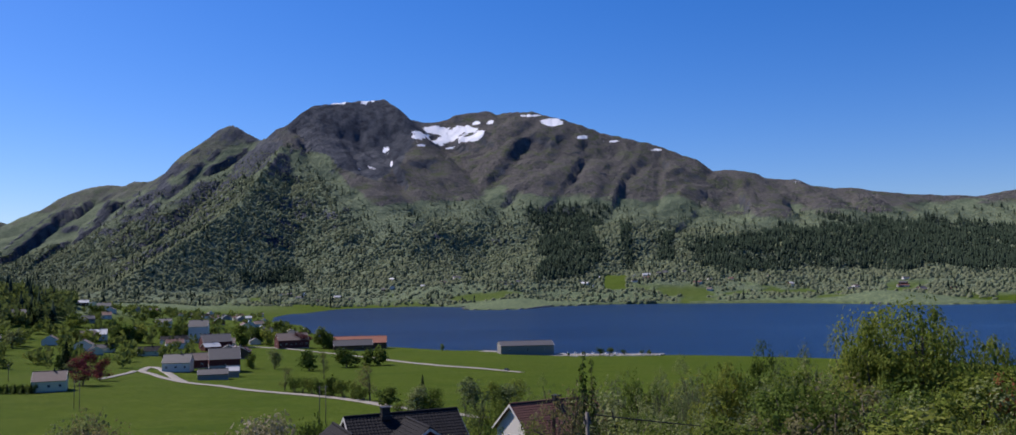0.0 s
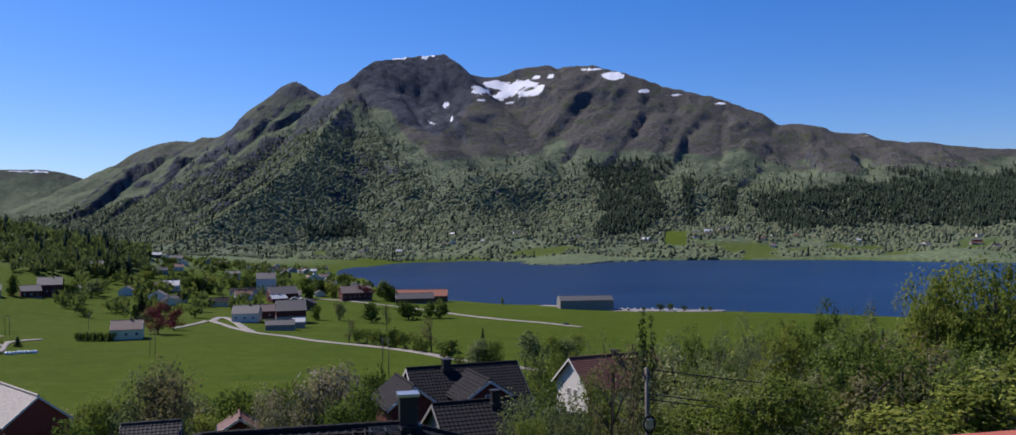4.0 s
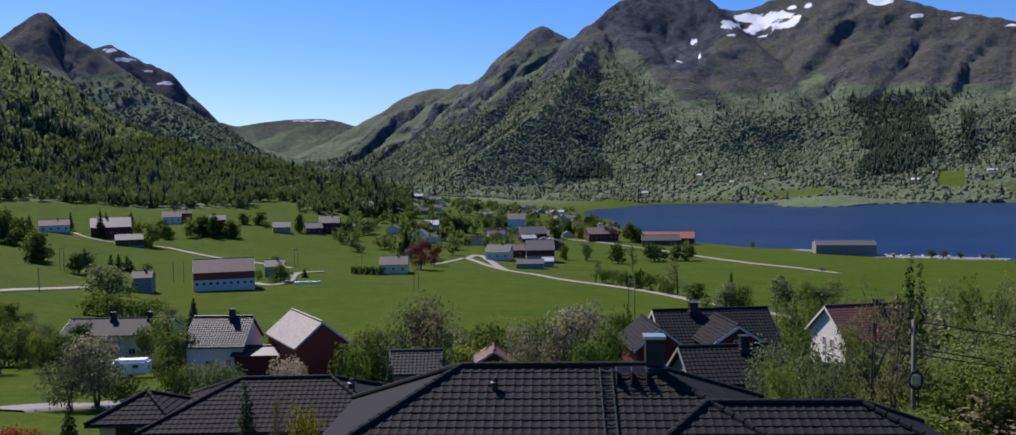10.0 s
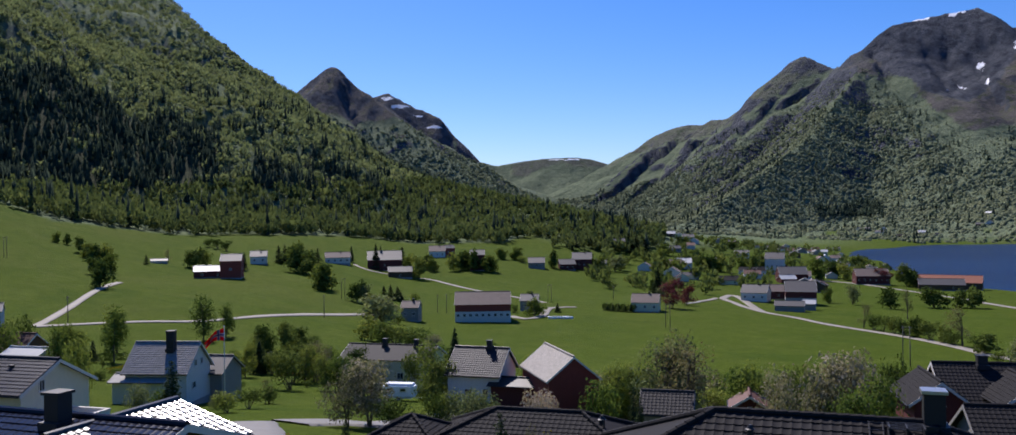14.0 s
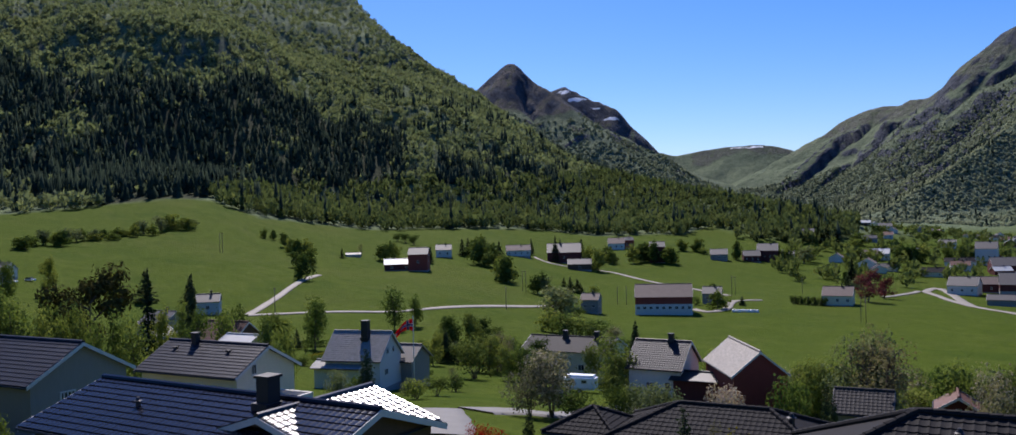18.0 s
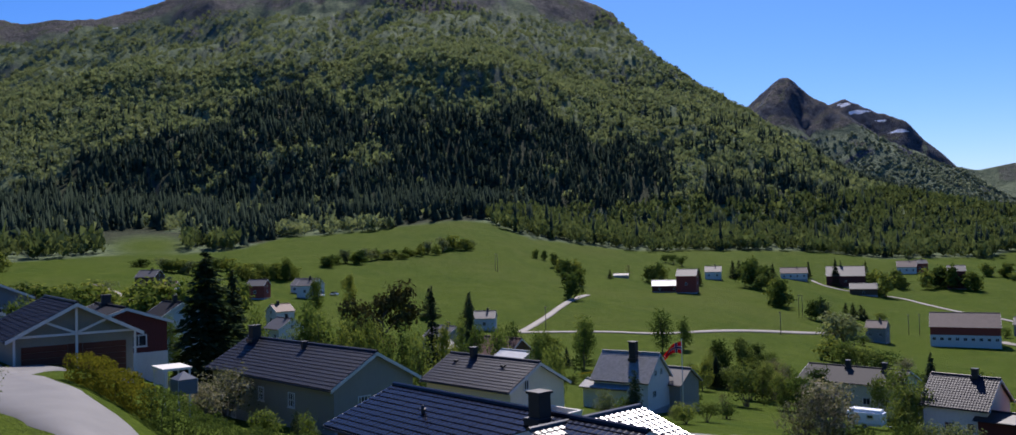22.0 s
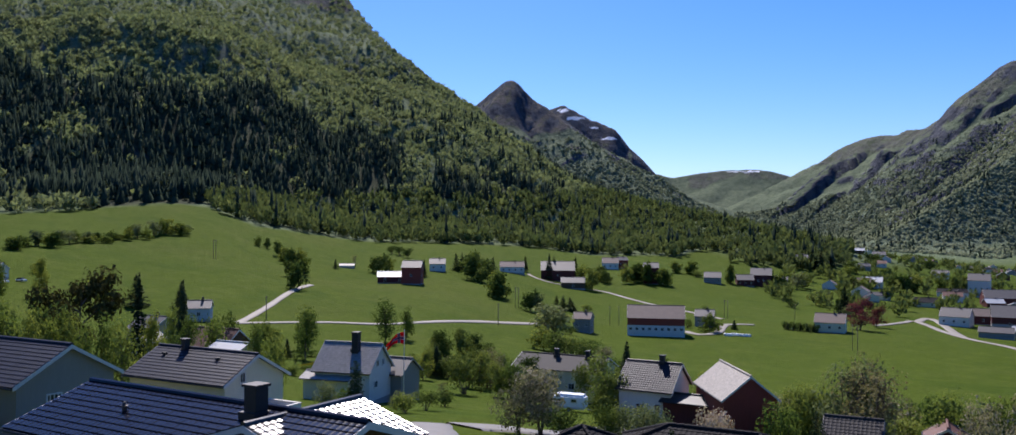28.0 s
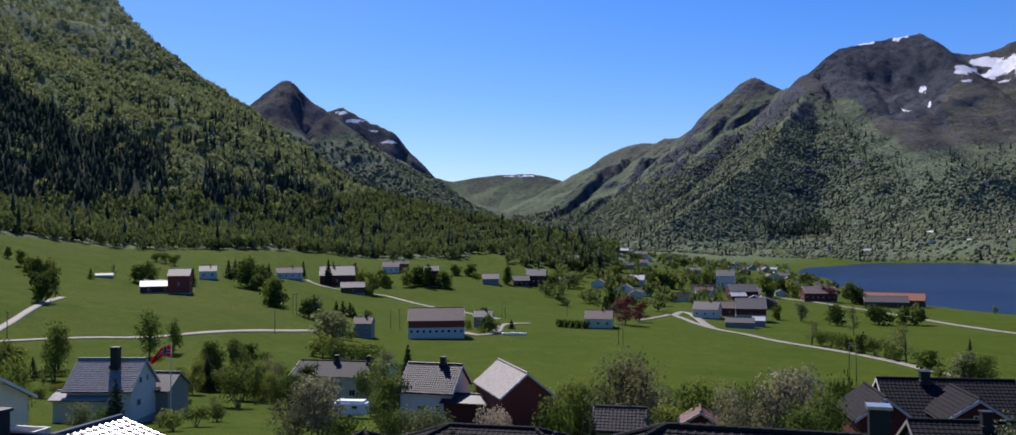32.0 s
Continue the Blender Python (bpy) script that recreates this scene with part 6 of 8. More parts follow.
# dark red house with several gables, and the building before it
house(-8.7, 76.5, 24, 9.6, 3.6, 46.5, 43.6, 38.6, M_DARKRED, M_BLACKTILE, "dark red house with black tiled roof and cross gables", trim=M_WHITE, tiles=True, chimneys=[(-1.6, -0.3, 0.7, 0.8)])
house(-7.0, 73.0, 114, 5.6, 2.0, 46.2, 44.6, 38.6, M_DARKRED, M_BLACKTILE, "cross gable of the dark red house", trim=M_WHITE, tiles="both", windows=[("left", 0.0, 6.0, 0.7, 0.8, 1)], name="house_wing", category="house")
house(-13.0, 71.6, 114, 6.0, 1.8, 46.0, 44.3, 38.6, M_DARKRED, M_BLACKTILE, "narrow gable wing of the dark red house", trim=M_WHITE, tiles="both", windows=[("left", 0.0, 6.0, 0.6, 0.7, 1)], name="house_wing", category="house")
house(-5.6, 59.0, 24, 6.0, 2.6, 46.7, 44.8, 41.0, M_GREYWOOD, M_BLACKTILE, "house with black profiled roof below the dark red house", trim=M_GREYWOOD, tiles=True, chimneys=[(1.0, -0.4, 0.55, 0.9)])
house(0.5, 66.0, 24, 7.0, 2.4, 44.2, 42.8, 39.5, M_DARKRED, M_BLACKTILE, "low dark roofed annex", trim=M_GREYWOOD, tiles=True, name="annex", category="house")
house(5.3, 90.6, 28, 9.5, 3.4, 45.4, 42.6, 36.0, M_WHITE, M_BROWNTILE, "white house with brown-red tiled roof", trim=M_WHITE, tiles=True, windows=[("left", -0.7, 5.9, 0.6, 0.9, 1), ("left", 0.7, 5.9, 0.6, 0.9, 1)], chimneys=[(0.2, -0.3, 0.6, 0.7)])
house(22.5, 44.0, 10, 6.0, 3.0, 45.9, 44.3, 41.0, M_GREYWOOD, M_GREYROOF, "grey-roofed house beyond the trees", trim=M_GREYWOOD, tiles=True)

# houses by the garage
house(-83.0, -0.6, 14, 9.8, 3.3, 53.6, 52.3, 47.5, M_DARKRED, M_BLACKTILE, "dark red house with white lower storey behind the garage", trim=M_WHITE, low=(M_WHITE, 1.9), windows=[("right", 1.0, 3.3, 1.3, 1.0, 1), ("right", -1.4, 3.3, 0.9, 1.0, 1)], chimneys=[(-1.5, 0.0, 0.7, 0.8)])
house(-97.0, -11.5, 14, 12.0, 2.6, 55.7, 54.3, 49.4, M_SLATEBLUE, M_BLACKTILE, "slate-blue gabled house with dark roof", trim=M_WHITE, windows=[("right", 0.0, 3.6, 0.9, 0.9, 1)], chimneys=[(1.0, 0.0, 0.6, 0.8)])
house(-80.5, -12.2, 20, 6.5, 2.7, 54.7, 53.6, 50.6, M_DARKRED, M_BLACKTILE, "dark red garage with black tiled roof", trim=M_WHITE, name="garage", category="garage")
house(-113.0, -21.3, 20, 10.0, 3.4, 55.9, 54.2, 50.0, M_BROWN, M_BROWNTILE, "brown house with brown tiled roof", trim=M_BROWN)
house(-137.2, 60.5, 22, 8.6, 3.6, 42.0, 38.9, 33.5, M_BROWN, M_BROWNTILE, "brown house with dark red-brown roof", trim=M_WHITE, tiles=True, chimneys=[(-0.8, 0.0, 0.5, 0.9)])
house(-122.6, 56.4, 22, 5.6, 2.8, 41.5, 40.0, 36.0, M_WHITE, M_PALEROOF, "white garage with pale roof", trim=M_WHITE, name="garage", category="garage")

# ---- trees and bushes, field by field ----
plant(F_ROUND[0], -342.8, 304.5, 13.4, 12.8)
plant(F_DARKT[0], -334.2, 296.8, 7.1, 10.7)
plant(F_DARKT[1], -298.0, 285.8, 10.4, 8.2)
plant(F_WILLOW[0], -293.3, 287.0, 9.3, 6.6)
plant(F_WILLOW[1], -234.2, 237.5, 12.5, 16.9)
plant(F_WILLOW[0], -247.7, 246.1, 10.3, 10.3)
plant(F_SPRUCE[0], -327.8, 334.2, 5.0, 3.7)
plant(F_SPRUCE[1], -310.4, 321.2, 7.4, 5.7)
plant(F_SPRUCE[0], -306.6, 322.3, 7.3, 5.9)
plant(F_SPRUCE[1], -306.3, 324.1, 5.3, 4.8)
plant(BUSH[0], -303.0, 330.9, 4.5, 6.0)
plant(F_ROUND[1], -379.7, 419.1, 15.0, 11.3)
plant(F_ROUND[0], -432.1, 467.7, 10.1, 10.1)
plant(F_DARKT[0], -416.5, 468.5, 11.7, 13.3)
plant(F_DARKT[1], -404.3, 462.1, 9.8, 9.0)
plant(F_DARKT[0], -396.5, 483.1, 12.5, 10.0)
plant(F_ROUND[1], -395.7, 490.3, 13.4, 12.6)
plant(F_ROUND[0], -375.7, 490.2, 12.3, 12.3)
plant(F_DARKT[1], -382.5, 491.7, 9.9, 9.1)
plant(F_DARKT[0], -369.1, 563.4, 15.2, 7.5)
plant(F_ROUND[0], -420.0, 562.3, 9.3, 11.2)
plant(F_ROUND[1], -410.2, 572.1, 10.3, 11.2)
plant(F_DARKT[1], -412.7, 352.5, 10.8, 14.4)
plant(F_DARKT[0], -416.5, 351.5, 15.9, 13.0)
plant(F_DARKT[1], -409.2, 354.5, 8.6, 11.5)
plant(F_SPRUCE[0], -443.4, 389.8, 9.4, 6.3)
plant(SPRUCE_SLIM, -452.0, 428.4, 11.6, 4.6)
plant(SPRUCE_SLIM, -421.9, 422.5, 17.5, 7.1)
plant(F_SPRUCE[1], -426.3, 431.6, 15.3, 8.1)
plant(F_SPRUCE[0], -444.4, 472.5, 13.8, 8.6)
plant(F_ROUND[0], -223.7, 325.1, 9.0, 10.0)
plant(F_SPRUCE[1], -223.0, 343.6, 4.2, 3.1)
plant(BUSH[1], -240.5, 331.7, 4.4, 4.9)
plant(BUSH[0], -278.0, 399.2, 3.2, 6.5)
plant(BUSH[0], -239.1, 251.4, 4.2, 5.6)
plant(BUSH[1], -398.6, 561.7, 5.5, 11.0)
plant(SPRUCE_SLIM, -238.2, 479.6, 16.6, 7.7)
plant(F_DARKT[0], -244.4, 485.1, 9.3, 5.1)
plant(COPPER, -187.7, 394.1, 15.2, 14.1)
plant(COPPER, -191.9, 419.3, 10.5, 9.6)
plant(F_WILLOW[0], -230.4, 470.6, 6.0, 7.9)
plant(F_SPRUCE[0], -223.8, 344.2, 4.0, 2.8)
plant(F_DARKT[0], -370.1, 564.5, 13.3, 7.1)
plant(F_DARKT[1], -352.4, 598.4, 10.5, 11.8)
plant(F_ROUND[1], -345.9, 597.6, 11.7, 11.7)
plant(F_WILLOW[1], -340.2, 608.9, 13.2, 14.5)
plant(F_ROUND[0], -341.9, 622.9, 12.9, 12.1)
plant(F_DARKT[0], -396.6, 487.2, 14.2, 11.9)
plant(F_DARKT[1], -384.1, 484.3, 16.4, 10.5)
plant(F_ROUND[1], -376.4, 491.2, 11.7, 10.5)
plant(F_ROUND[0], -419.9, 563.4, 9.3, 10.6)
plant(F_ROUND[1], -411.6, 571.8, 10.6, 9.3)
plant(F_ROUND[0], -397.8, 476.1, 14.1, 10.6)
plant(F_SPRUCE[0], -401.3, 745.1, 17.6, 11.2)
plant(F_SPRUCE[1], -410.1, 744.5, 12.8, 9.6)
plant(F_SPRUCE[1], -392.9, 746.2, 18.5, 12.7)
plant(F_SPRUCE[0], -383.9, 746.0, 15.2, 12.7)
plant(F_ROUND[0], -453.6, 791.9, 7.6, 10.3)
plant(F_SPRUCE[0], -433.0, 693.5, 6.2, 4.3)
plant(F_ROUND[1], -347.3, 707.1, 11.9, 10.4)
plant(F_DARKT[0], -320.2, 661.1, 9.7, 11.1)
plant(F_ROUND[0], -315.0, 666.3, 10.6, 11.1)
plant(F_DARKT[1], -289.6, 684.2, 14.0, 16.8)
plant(F_DARKT[0], -297.5, 681.4, 12.6, 12.6)
plant(F_ROUND[1], -285.2, 691.7, 14.1, 12.7)
plant(F_DARKT[0], -262.2, 709.4, 16.6, 11.4)
plant(F_ROUND[1], -283.0, 788.0, 12.7, 14.2)
plant(F_DARKT[0], -364.8, 919.6, 9.3, 14.9)
plant(F_ROUND[0], -344.6, 774.1, 9.0, 16.0)
plant(F_DARKT[1], -391.4, 845.5, 10.6, 17.6)
plant(F_ROUND[1], -372.3, 762.0, 11.2, 12.8)
plant(F_ROUND[0], -278.2, 720.0, 14.6, 11.7)
plant(BUSH_DARK[0], -209.7, 364.0, 4.1, 2.5)
plant(SPRUCE_SLIM, -208.0, 364.0, 4.1, 2.5)
plant(BUSH_DARK[0], -206.4, 364.0, 4.1, 2.5)
plant(SPRUCE_SLIM, -204.8, 364.0, 4.1, 2.5)
plant(BUSH_DARK[0], -203.1, 364.0, 4.1, 2.5)
plant(SPRUCE_SLIM, -201.5, 363.9, 4.1, 2.5)
plant(BUSH_DARK[0], -199.8, 363.9, 4.1, 2.5)
plant(SPRUCE_SLIM, -198.2, 363.8, 4.1, 2.5)
plant(BUSH_DARK[0], -196.6, 363.8, 4.1, 2.5)
plant(SPRUCE_SLIM, -194.9, 363.7, 4.1, 2.5)
plant(BUSH_DARK[0], -193.3, 363.6, 4.1, 2.5)
plant(F_ROUND[0], -146.4, 513.3, 10.2, 8.1)
plant(F_WILLOW[0], -132.6, 511.7, 11.7, 8.1)
plant(F_DARKT[0], -109.2, 495.6, 12.0, 12.0)
plant(BARE[0], -88.0, 434.5, 14.4, 7.6)
plant(F_DARKT[1], -93.3, 529.3, 11.9, 15.4)
plant(F_DARKT[0], -82.3, 541.2, 10.8, 10.4)
plant(F_DARKT[1], -76.1, 542.4, 12.1, 12.5)
plant(BARE[1], -92.0, 371.8, 10.2, 7.3)
plant(BARE[0], -47.7, 319.7, 13.6, 9.9)
plant(BUSH_DARK[0], -86.4, 365.7, 6.5, 6.5)
plant(BUSH_DARK[1], -81.5, 359.2, 6.8, 6.3)
plant(BUSH_DARK[0], -76.3, 353.3, 7.2, 6.9)
plant(F_DARKT[1], -71.4, 348.0, 6.1, 6.8)
plant(F_DARKT[0], -66.1, 342.7, 8.3, 8.0)
plant(BUSH_DARK[1], -60.3, 334.1, 7.5, 7.8)
plant(F_DARKT[1], -55.0, 327.0, 6.3, 7.0)
plant(BUSH_DARK[0], -50.4, 319.0, 4.9, 6.2)
plant(F_DARKT[0], -38.5, 297.8, 6.7, 8.0)
plant(BUSH_DARK[1], -42.4, 308.5, 4.8, 6.0)
plant(F_ROUND[1], -214.7, 719.3, 17.7, 15.7)
plant(F_ROUND[0], -198.0, 740.6, 14.6, 16.0)
plant(F_DARKT[0], -211.3, 752.5, 14.9, 14.9)
plant(COPPER, -168.2, 708.8, 12.5, 19.4)
plant(COPPER, -159.6, 705.7, 11.0, 13.8)
plant(F_DARKT[1], -144.5, 713.4, 18.0, 16.6)
plant(F_DARKT[0], -138.3, 707.8, 13.7, 13.7)
plant(BUSH[0], -46.7, 695.7, 6.6, 3.7)
plant(F_DARKT[0], -245.8, 975.7, 13.4, 22.9)
plant(BUSH_DARK[0], -121.2, 816.4, 8.8, 12.6)
plant(SPRUCE_SLIM, -24.7, 274.7, 11.6, 3.8)
plant(F_WILLOW[0], -26.0, 265.1, 9.2, 9.2)
plant(ALDER[0], -22.0, 267.7, 8.8, 9.3)
plant(F_WILLOW[1], -8.3, 279.9, 10.2, 10.7)
plant(ALDER[1], -2.5, 287.8, 8.8, 7.7)
plant(F_WILLOW[0], 1.6, 286.1, 7.7, 8.8)
plant(ALDER[0], 5.1, 298.9, 8.6, 9.2)
plant(BUSH[0], -32.1, 273.0, 3.7, 4.2)
plant(F_ROUND[0], -498.6, 245.2, 6.6, 6.2)
plant(F_DARKT[0], -493.9, 248.4, 6.6, 4.8)
plant(F_DARKT[1], -467.5, 242.7, 9.4, 5.9)
plant(F_ROUND[1], -451.1, 238.1, 8.1, 8.1)
plant(F_DARKT[0], -439.2, 236.0, 9.5, 8.9)
plant(F_ROUND[0], -435.4, 239.3, 10.9, 9.9)
plant(F_DARKT[1], -387.0, 206.8, 7.9, 8.7)
plant(F_DARKT[0], -344.4, 186.5, 11.7, 10.1)
plant(F_ROUND[1], -399.0, 221.2, 9.1, 7.3)
plant(F_SPRUCE[0], -439.2, 264.1, 5.7, 3.7)
plant(BARE[0], -453.8, 286.9, 7.5, 5.3)
plant(F_DARKT[1], -424.1, 284.0, 11.2, 11.2)
plant(F_ROUND[0], -428.8, 292.8, 10.3, 9.3)
plant(SPRUCE_SLIM, -397.7, 297.1, 9.9, 3.9)
plant(BUSH_DARK[0], -523.6, 362.2, 6.3, 7.6)
plant(BUSH_DARK[1], -511.4, 360.5, 7.0, 8.7)
plant(BUSH_DARK[0], -496.4, 356.6, 7.3, 8.5)
plant(F_DARKT[0], -397.1, 333.4, 16.5, 16.5)
plant(F_DARKT[1], -388.9, 332.0, 9.2, 12.2)
plant(F_DARKT[0], -334.6, 297.0, 14.3, 13.4)
plant(F_SPRUCE[1], -432.8, 353.8, 11.1, 7.8)
plant(F_SPRUCE[0], -431.3, 347.7, 11.0, 6.6)
plant(BIRCH[0], -199.7, 112.1, 11.5, 7.8)
plant(BIRCH[1], -207.5, 141.5, 12.6, 7.0)
plant(BIRCH[0], -208.4, 149.4, 9.8, 5.6)
plant(F_SPRUCE[0], -306.4, 105.8, 11.0, 8.4)
plant(SPRUCE_SLIM, -298.6, 118.4, 9.0, 5.8)
plant(F_ROUND[1], -302.4, 93.8, 11.4, 7.6)
plant(F_ROUND[0], -390.5, 96.1, 6.1, 6.1)
plant(F_DARKT[0], -484.0, 11.2, 4.2, 11.5)
plant(F_DARKT[1], -465.6, 105.0, 6.6, 11.4)
plant(F_ROUND[1], -426.0, 50.0, 7.2, 7.8)
plant(F_ROUND[0], -418.0, 52.0, 8.4, 7.7)
plant(F_ROUND[1], -422.8, 55.5, 7.5, 7.8)
plant(F_ROUND[0], -414.9, 57.4, 6.3, 7.7)
plant(F_ROUND[1], -419.3, 61.0, 7.7, 7.7)
plant(F_ROUND[0], -423.9, 64.7, 6.8, 7.8)
plant(F_ROUND[1], -416.6, 66.6, 8.0, 7.7)
plant(F_ROUND[0], -421.1, 70.3, 7.1, 7.8)
plant(F_ROUND[1], -414.4, 72.2, 8.4, 7.7)
plant(F_ROUND[0], -418.8, 76.0, 7.4, 7.8)
plant(F_WILLOW[0], -460.0, 20.8, 6.6, 9.1)
plant(F_DARKT[1], -455.9, 24.4, 6.5, 9.1)
plant(F_ROUND[1], -451.5, 27.9, 6.5, 9.0)
plant(F_WILLOW[0], -447.0, 31.3, 6.4, 8.9)
plant(F_DARKT[1], -442.6, 34.6, 6.4, 8.8)
plant(F_ROUND[1], -438.0, 37.9, 6.3, 8.7)
plant(F_WILLOW[0], -473.8, 45.0, 6.8, 9.5)
plant(F_DARKT[1], -467.9, 48.4, 6.7, 9.3)
plant(F_ROUND[1], -461.1, 51.6, 6.6, 9.2)
plant(F_ROUND[1], -415.7, -86.5, 6.4, 8.4)
plant(F_DARKT[1], -455.6, -91.7, 8.5, 9.2)
plant(F_ROUND[1], -425.1, -82.5, 9.3, 8.6)
plant(F_DARKT[1], -465.1, -87.1, 7.9, 9.4)
plant(F_ROUND[1], -432.4, -77.9, 8.7, 8.7)
plant(F_DARKT[1], -473.2, -81.9, 7.3, 9.5)
plant(F_ROUND[1], -441.0, -73.2, 8.2, 8.9)
plant(F_DARKT[1], -481.2, -76.4, 10.5, 9.7)
plant(F_ROUND[1], -451.7, -68.4, 7.6, 9.1)
plant(F_DARKT[1], -420.1, -60.6, 8.4, 8.4)
plant(F_ROUND[1], -459.6, -63.0, 7.0, 9.2)
plant(F_DARKT[1], -427.4, -55.4, 7.9, 8.6)
plant(F_ROUND[1], -466.6, -57.1, 10.1, 9.3)
plant(F_DARKT[1], -434.6, -50.0, 7.3, 8.7)
plant(F_ROUND[1], -474.9, -51.1, 9.5, 9.5)

# ---- garden trees and thickets near the balcony ----
plant(MAPLE, 22.4, 46.9, 14.4, 7.4)
plant(MAPLE, 22.0, 49.3, 14.4, 6.7)
plant(NEAR_ROUND[1], 19.4, 46.1, 12.9, 4.2)
plant(MAPLE, 23.9, 47.3, 13.4, 4.5)
plant(NEAR_WILLOW[0], 19.8, 54.5, 13.5, 5.5)
plant(NEAR_WILLOW[0], 17.9, 54.1, 12.5, 4.1)
plant(NEAR_ROUND[0], 16.7, 57.6, 13.2, 2.5)
plant(NEAR_ROUND[1], 14.0, 54.2, 11.4, 2.4)
plant(NEAR_WILLOW[0], 19.2, 61.1, 13.1, 3.1)
plant(NEAR_ALDER[0], 21.3, 52.9, 13.9, 4.1)
plant(NEAR_ROUND[1], 39.4, 69.6, 16.4, 3.4)
plant(RUST, 20.0, 34.6, 9.0, 2.5)
plant(NEAR_ALDER[1], 17.7, 31.4, 7.7, 2.8)
plant(DARKT[0], 28.8, 54.9, 13.2, 3.0)
plant(NEAR_WILLOW[0], 34.1, 63.4, 14.2, 2.8)
plant(NEAR_WILLOW[0], 13.3, 68.7, 13.1, 5.2)
plant(NEAR_WILLOW[0], 14.5, 64.4, 12.3, 4.3)
plant(NEAR_ALDER[0], 12.2, 73.0, 12.7, 3.8)
plant(POPLAR, 5.8, 61.7, 12.6, 0.8)
plant(POPLAR, 6.6, 63.7, 12.5, 0.8)
plant(BARE[0], 3.0, 39.9, 9.0, 3.0)
plant(BARE[1], 2.5, 43.9, 8.9, 3.1)
plant(NEAR_WILLOW[0], 14.8, 76.6, 14.1, 5.0)
plant(NEAR_WILLOW[0], 11.4, 69.1, 11.6, 4.2)
plant(NEAR_WILLOW[0], 10.6, 84.3, 13.4, 5.4)
plant(NEAR_WILLOW[0], -2.4, 41.9, 5.9, 2.7)
plant(NEAR_WILLOW[0], 0.1, 42.0, 6.2, 2.8)
plant(NEAR_ALDER[0], -1.1, 40.0, 5.3, 2.1)
plant(NEAR_ALDER[1], 1.7, 47.0, 7.5, 3.4)
plant(NEAR_ROUND[0], 14.7, 60.2, 11.9, 2.7)
plant(NEAR_WILLOW[0], -4.1, 119.9, 14.1, 5.2)
plant(NEAR_ALDER[0], 1.0, 110.0, 12.6, 5.2)
plant(NEAR_WILLOW[0], 4.6, 124.9, 15.3, 7.4)
plant(WILLOW[1], -34.0, 69.5, 8.8, 5.7)
plant(BARE[0], -30.7, 67.3, 8.5, 6.5)
plant(BARE[1], -33.7, 68.1, 8.3, 5.1)
plant(APPLE[0], -16.5, 61.8, 8.3, 6.6)
plant(APPLE[1], -17.1, 59.6, 7.5, 4.9)
plant(ALDER[0], -13.6, 56.4, 6.1, 4.4)
plant(BUSH[0], -31.2, 82.3, 7.1, 4.2)
plant(BUSH_DARK[0], -26.3, 81.9, 7.8, 4.4)
plant(DARKT[0], -19.8, 87.8, 8.8, 2.9)
plant(BIRCH[0], -42.1, 75.0, 6.4, 2.7)
plant(BUSH[1], -35.1, 60.6, 5.2, 3.6)
plant(ALDER[1], -41.8, 77.5, 6.1, 3.8)
plant(ALDER[0], -41.5, 79.9, 6.2, 3.2)
plant(BUSH[0], -16.0, 78.4, 8.0, 2.9)
plant(THUJA, -29.2, 54.7, 4.8, 0.9)
plant(THUJA, -27.9, 53.1, 4.5, 0.7)
plant(BUSH_PINK, -37.2, 54.5, 4.6, 2.6)
plant(APPLE[0], -58.4, 57.5, 6.4, 7.4)
plant(APPLE[1], -58.4, 54.7, 5.3, 4.5)
plant(DARKT[0], -68.5, 78.3, 6.6, 5.1)
plant(SPRUCE[0], -75.6, 90.6, 10.3, 3.6)
plant(THUJA, -77.7, 49.3, 5.5, 2.3)
plant(BUSH_GREY, -82.6, 48.9, 3.2, 3.3)
plant(BUSH[0], -78.2, 48.5, 2.9, 2.1)
plant(BUSH_COPPER, -133.7, 92.4, 3.5, 2.7)
plant(BUSH_DARK[1], -54.1, 56.2, 3.1, 3.2)
plant(BUSH[0], -48.4, 53.3, 2.8, 2.4)
plant(BUSH_DARK[0], -52.7, 60.2, 3.6, 2.7)
plant(BUSH_DARK[1], -52.9, 62.7, 3.6, 2.8)
plant(BUSH_GREY, -50.3, 62.2, 3.9, 4.8)
plant(BUSH_GREY, -47.1, 59.6, 3.5, 3.7)
plant(THUJA, -38.0, 35.4, 2.9, 1.2)
plant(BUSH_RED, -33.4, 28.7, 2.6, 2.0)
plant(BUSH_RED, -34.6, 28.7, 2.6, 1.5)
plant(BUSH_GREY, -47.3, 59.5, 4.2, 4.3)
plant(BUSH_PINK, -40.4, 59.6, 4.1, 2.6)
plant(THUJA, -25.2, 33.6, 4.3, 1.3)
plant(BARE[0], -23.1, 32.7, 4.0, 1.1)
plant(BUSH_YELLOW, -20.9, 31.7, 3.7, 1.6)
plant(BARE[1], -34.8, 72.0, 9.3, 4.8)
plant(WILLOW[1], -32.9, 70.7, 8.5, 5.3)
plant(BIRCH[0], -44.1, 78.5, 6.0, 2.7)
plant(BUSH[1], -41.9, 77.4, 5.6, 3.0)
plant(BUSH[0], -39.7, 69.4, 4.3, 2.7)
plant(BUSH_WHITE, -26.4, 77.6, 7.3, 3.7)
plant(BUSH[0], -32.9, 83.8, 6.7, 4.4)
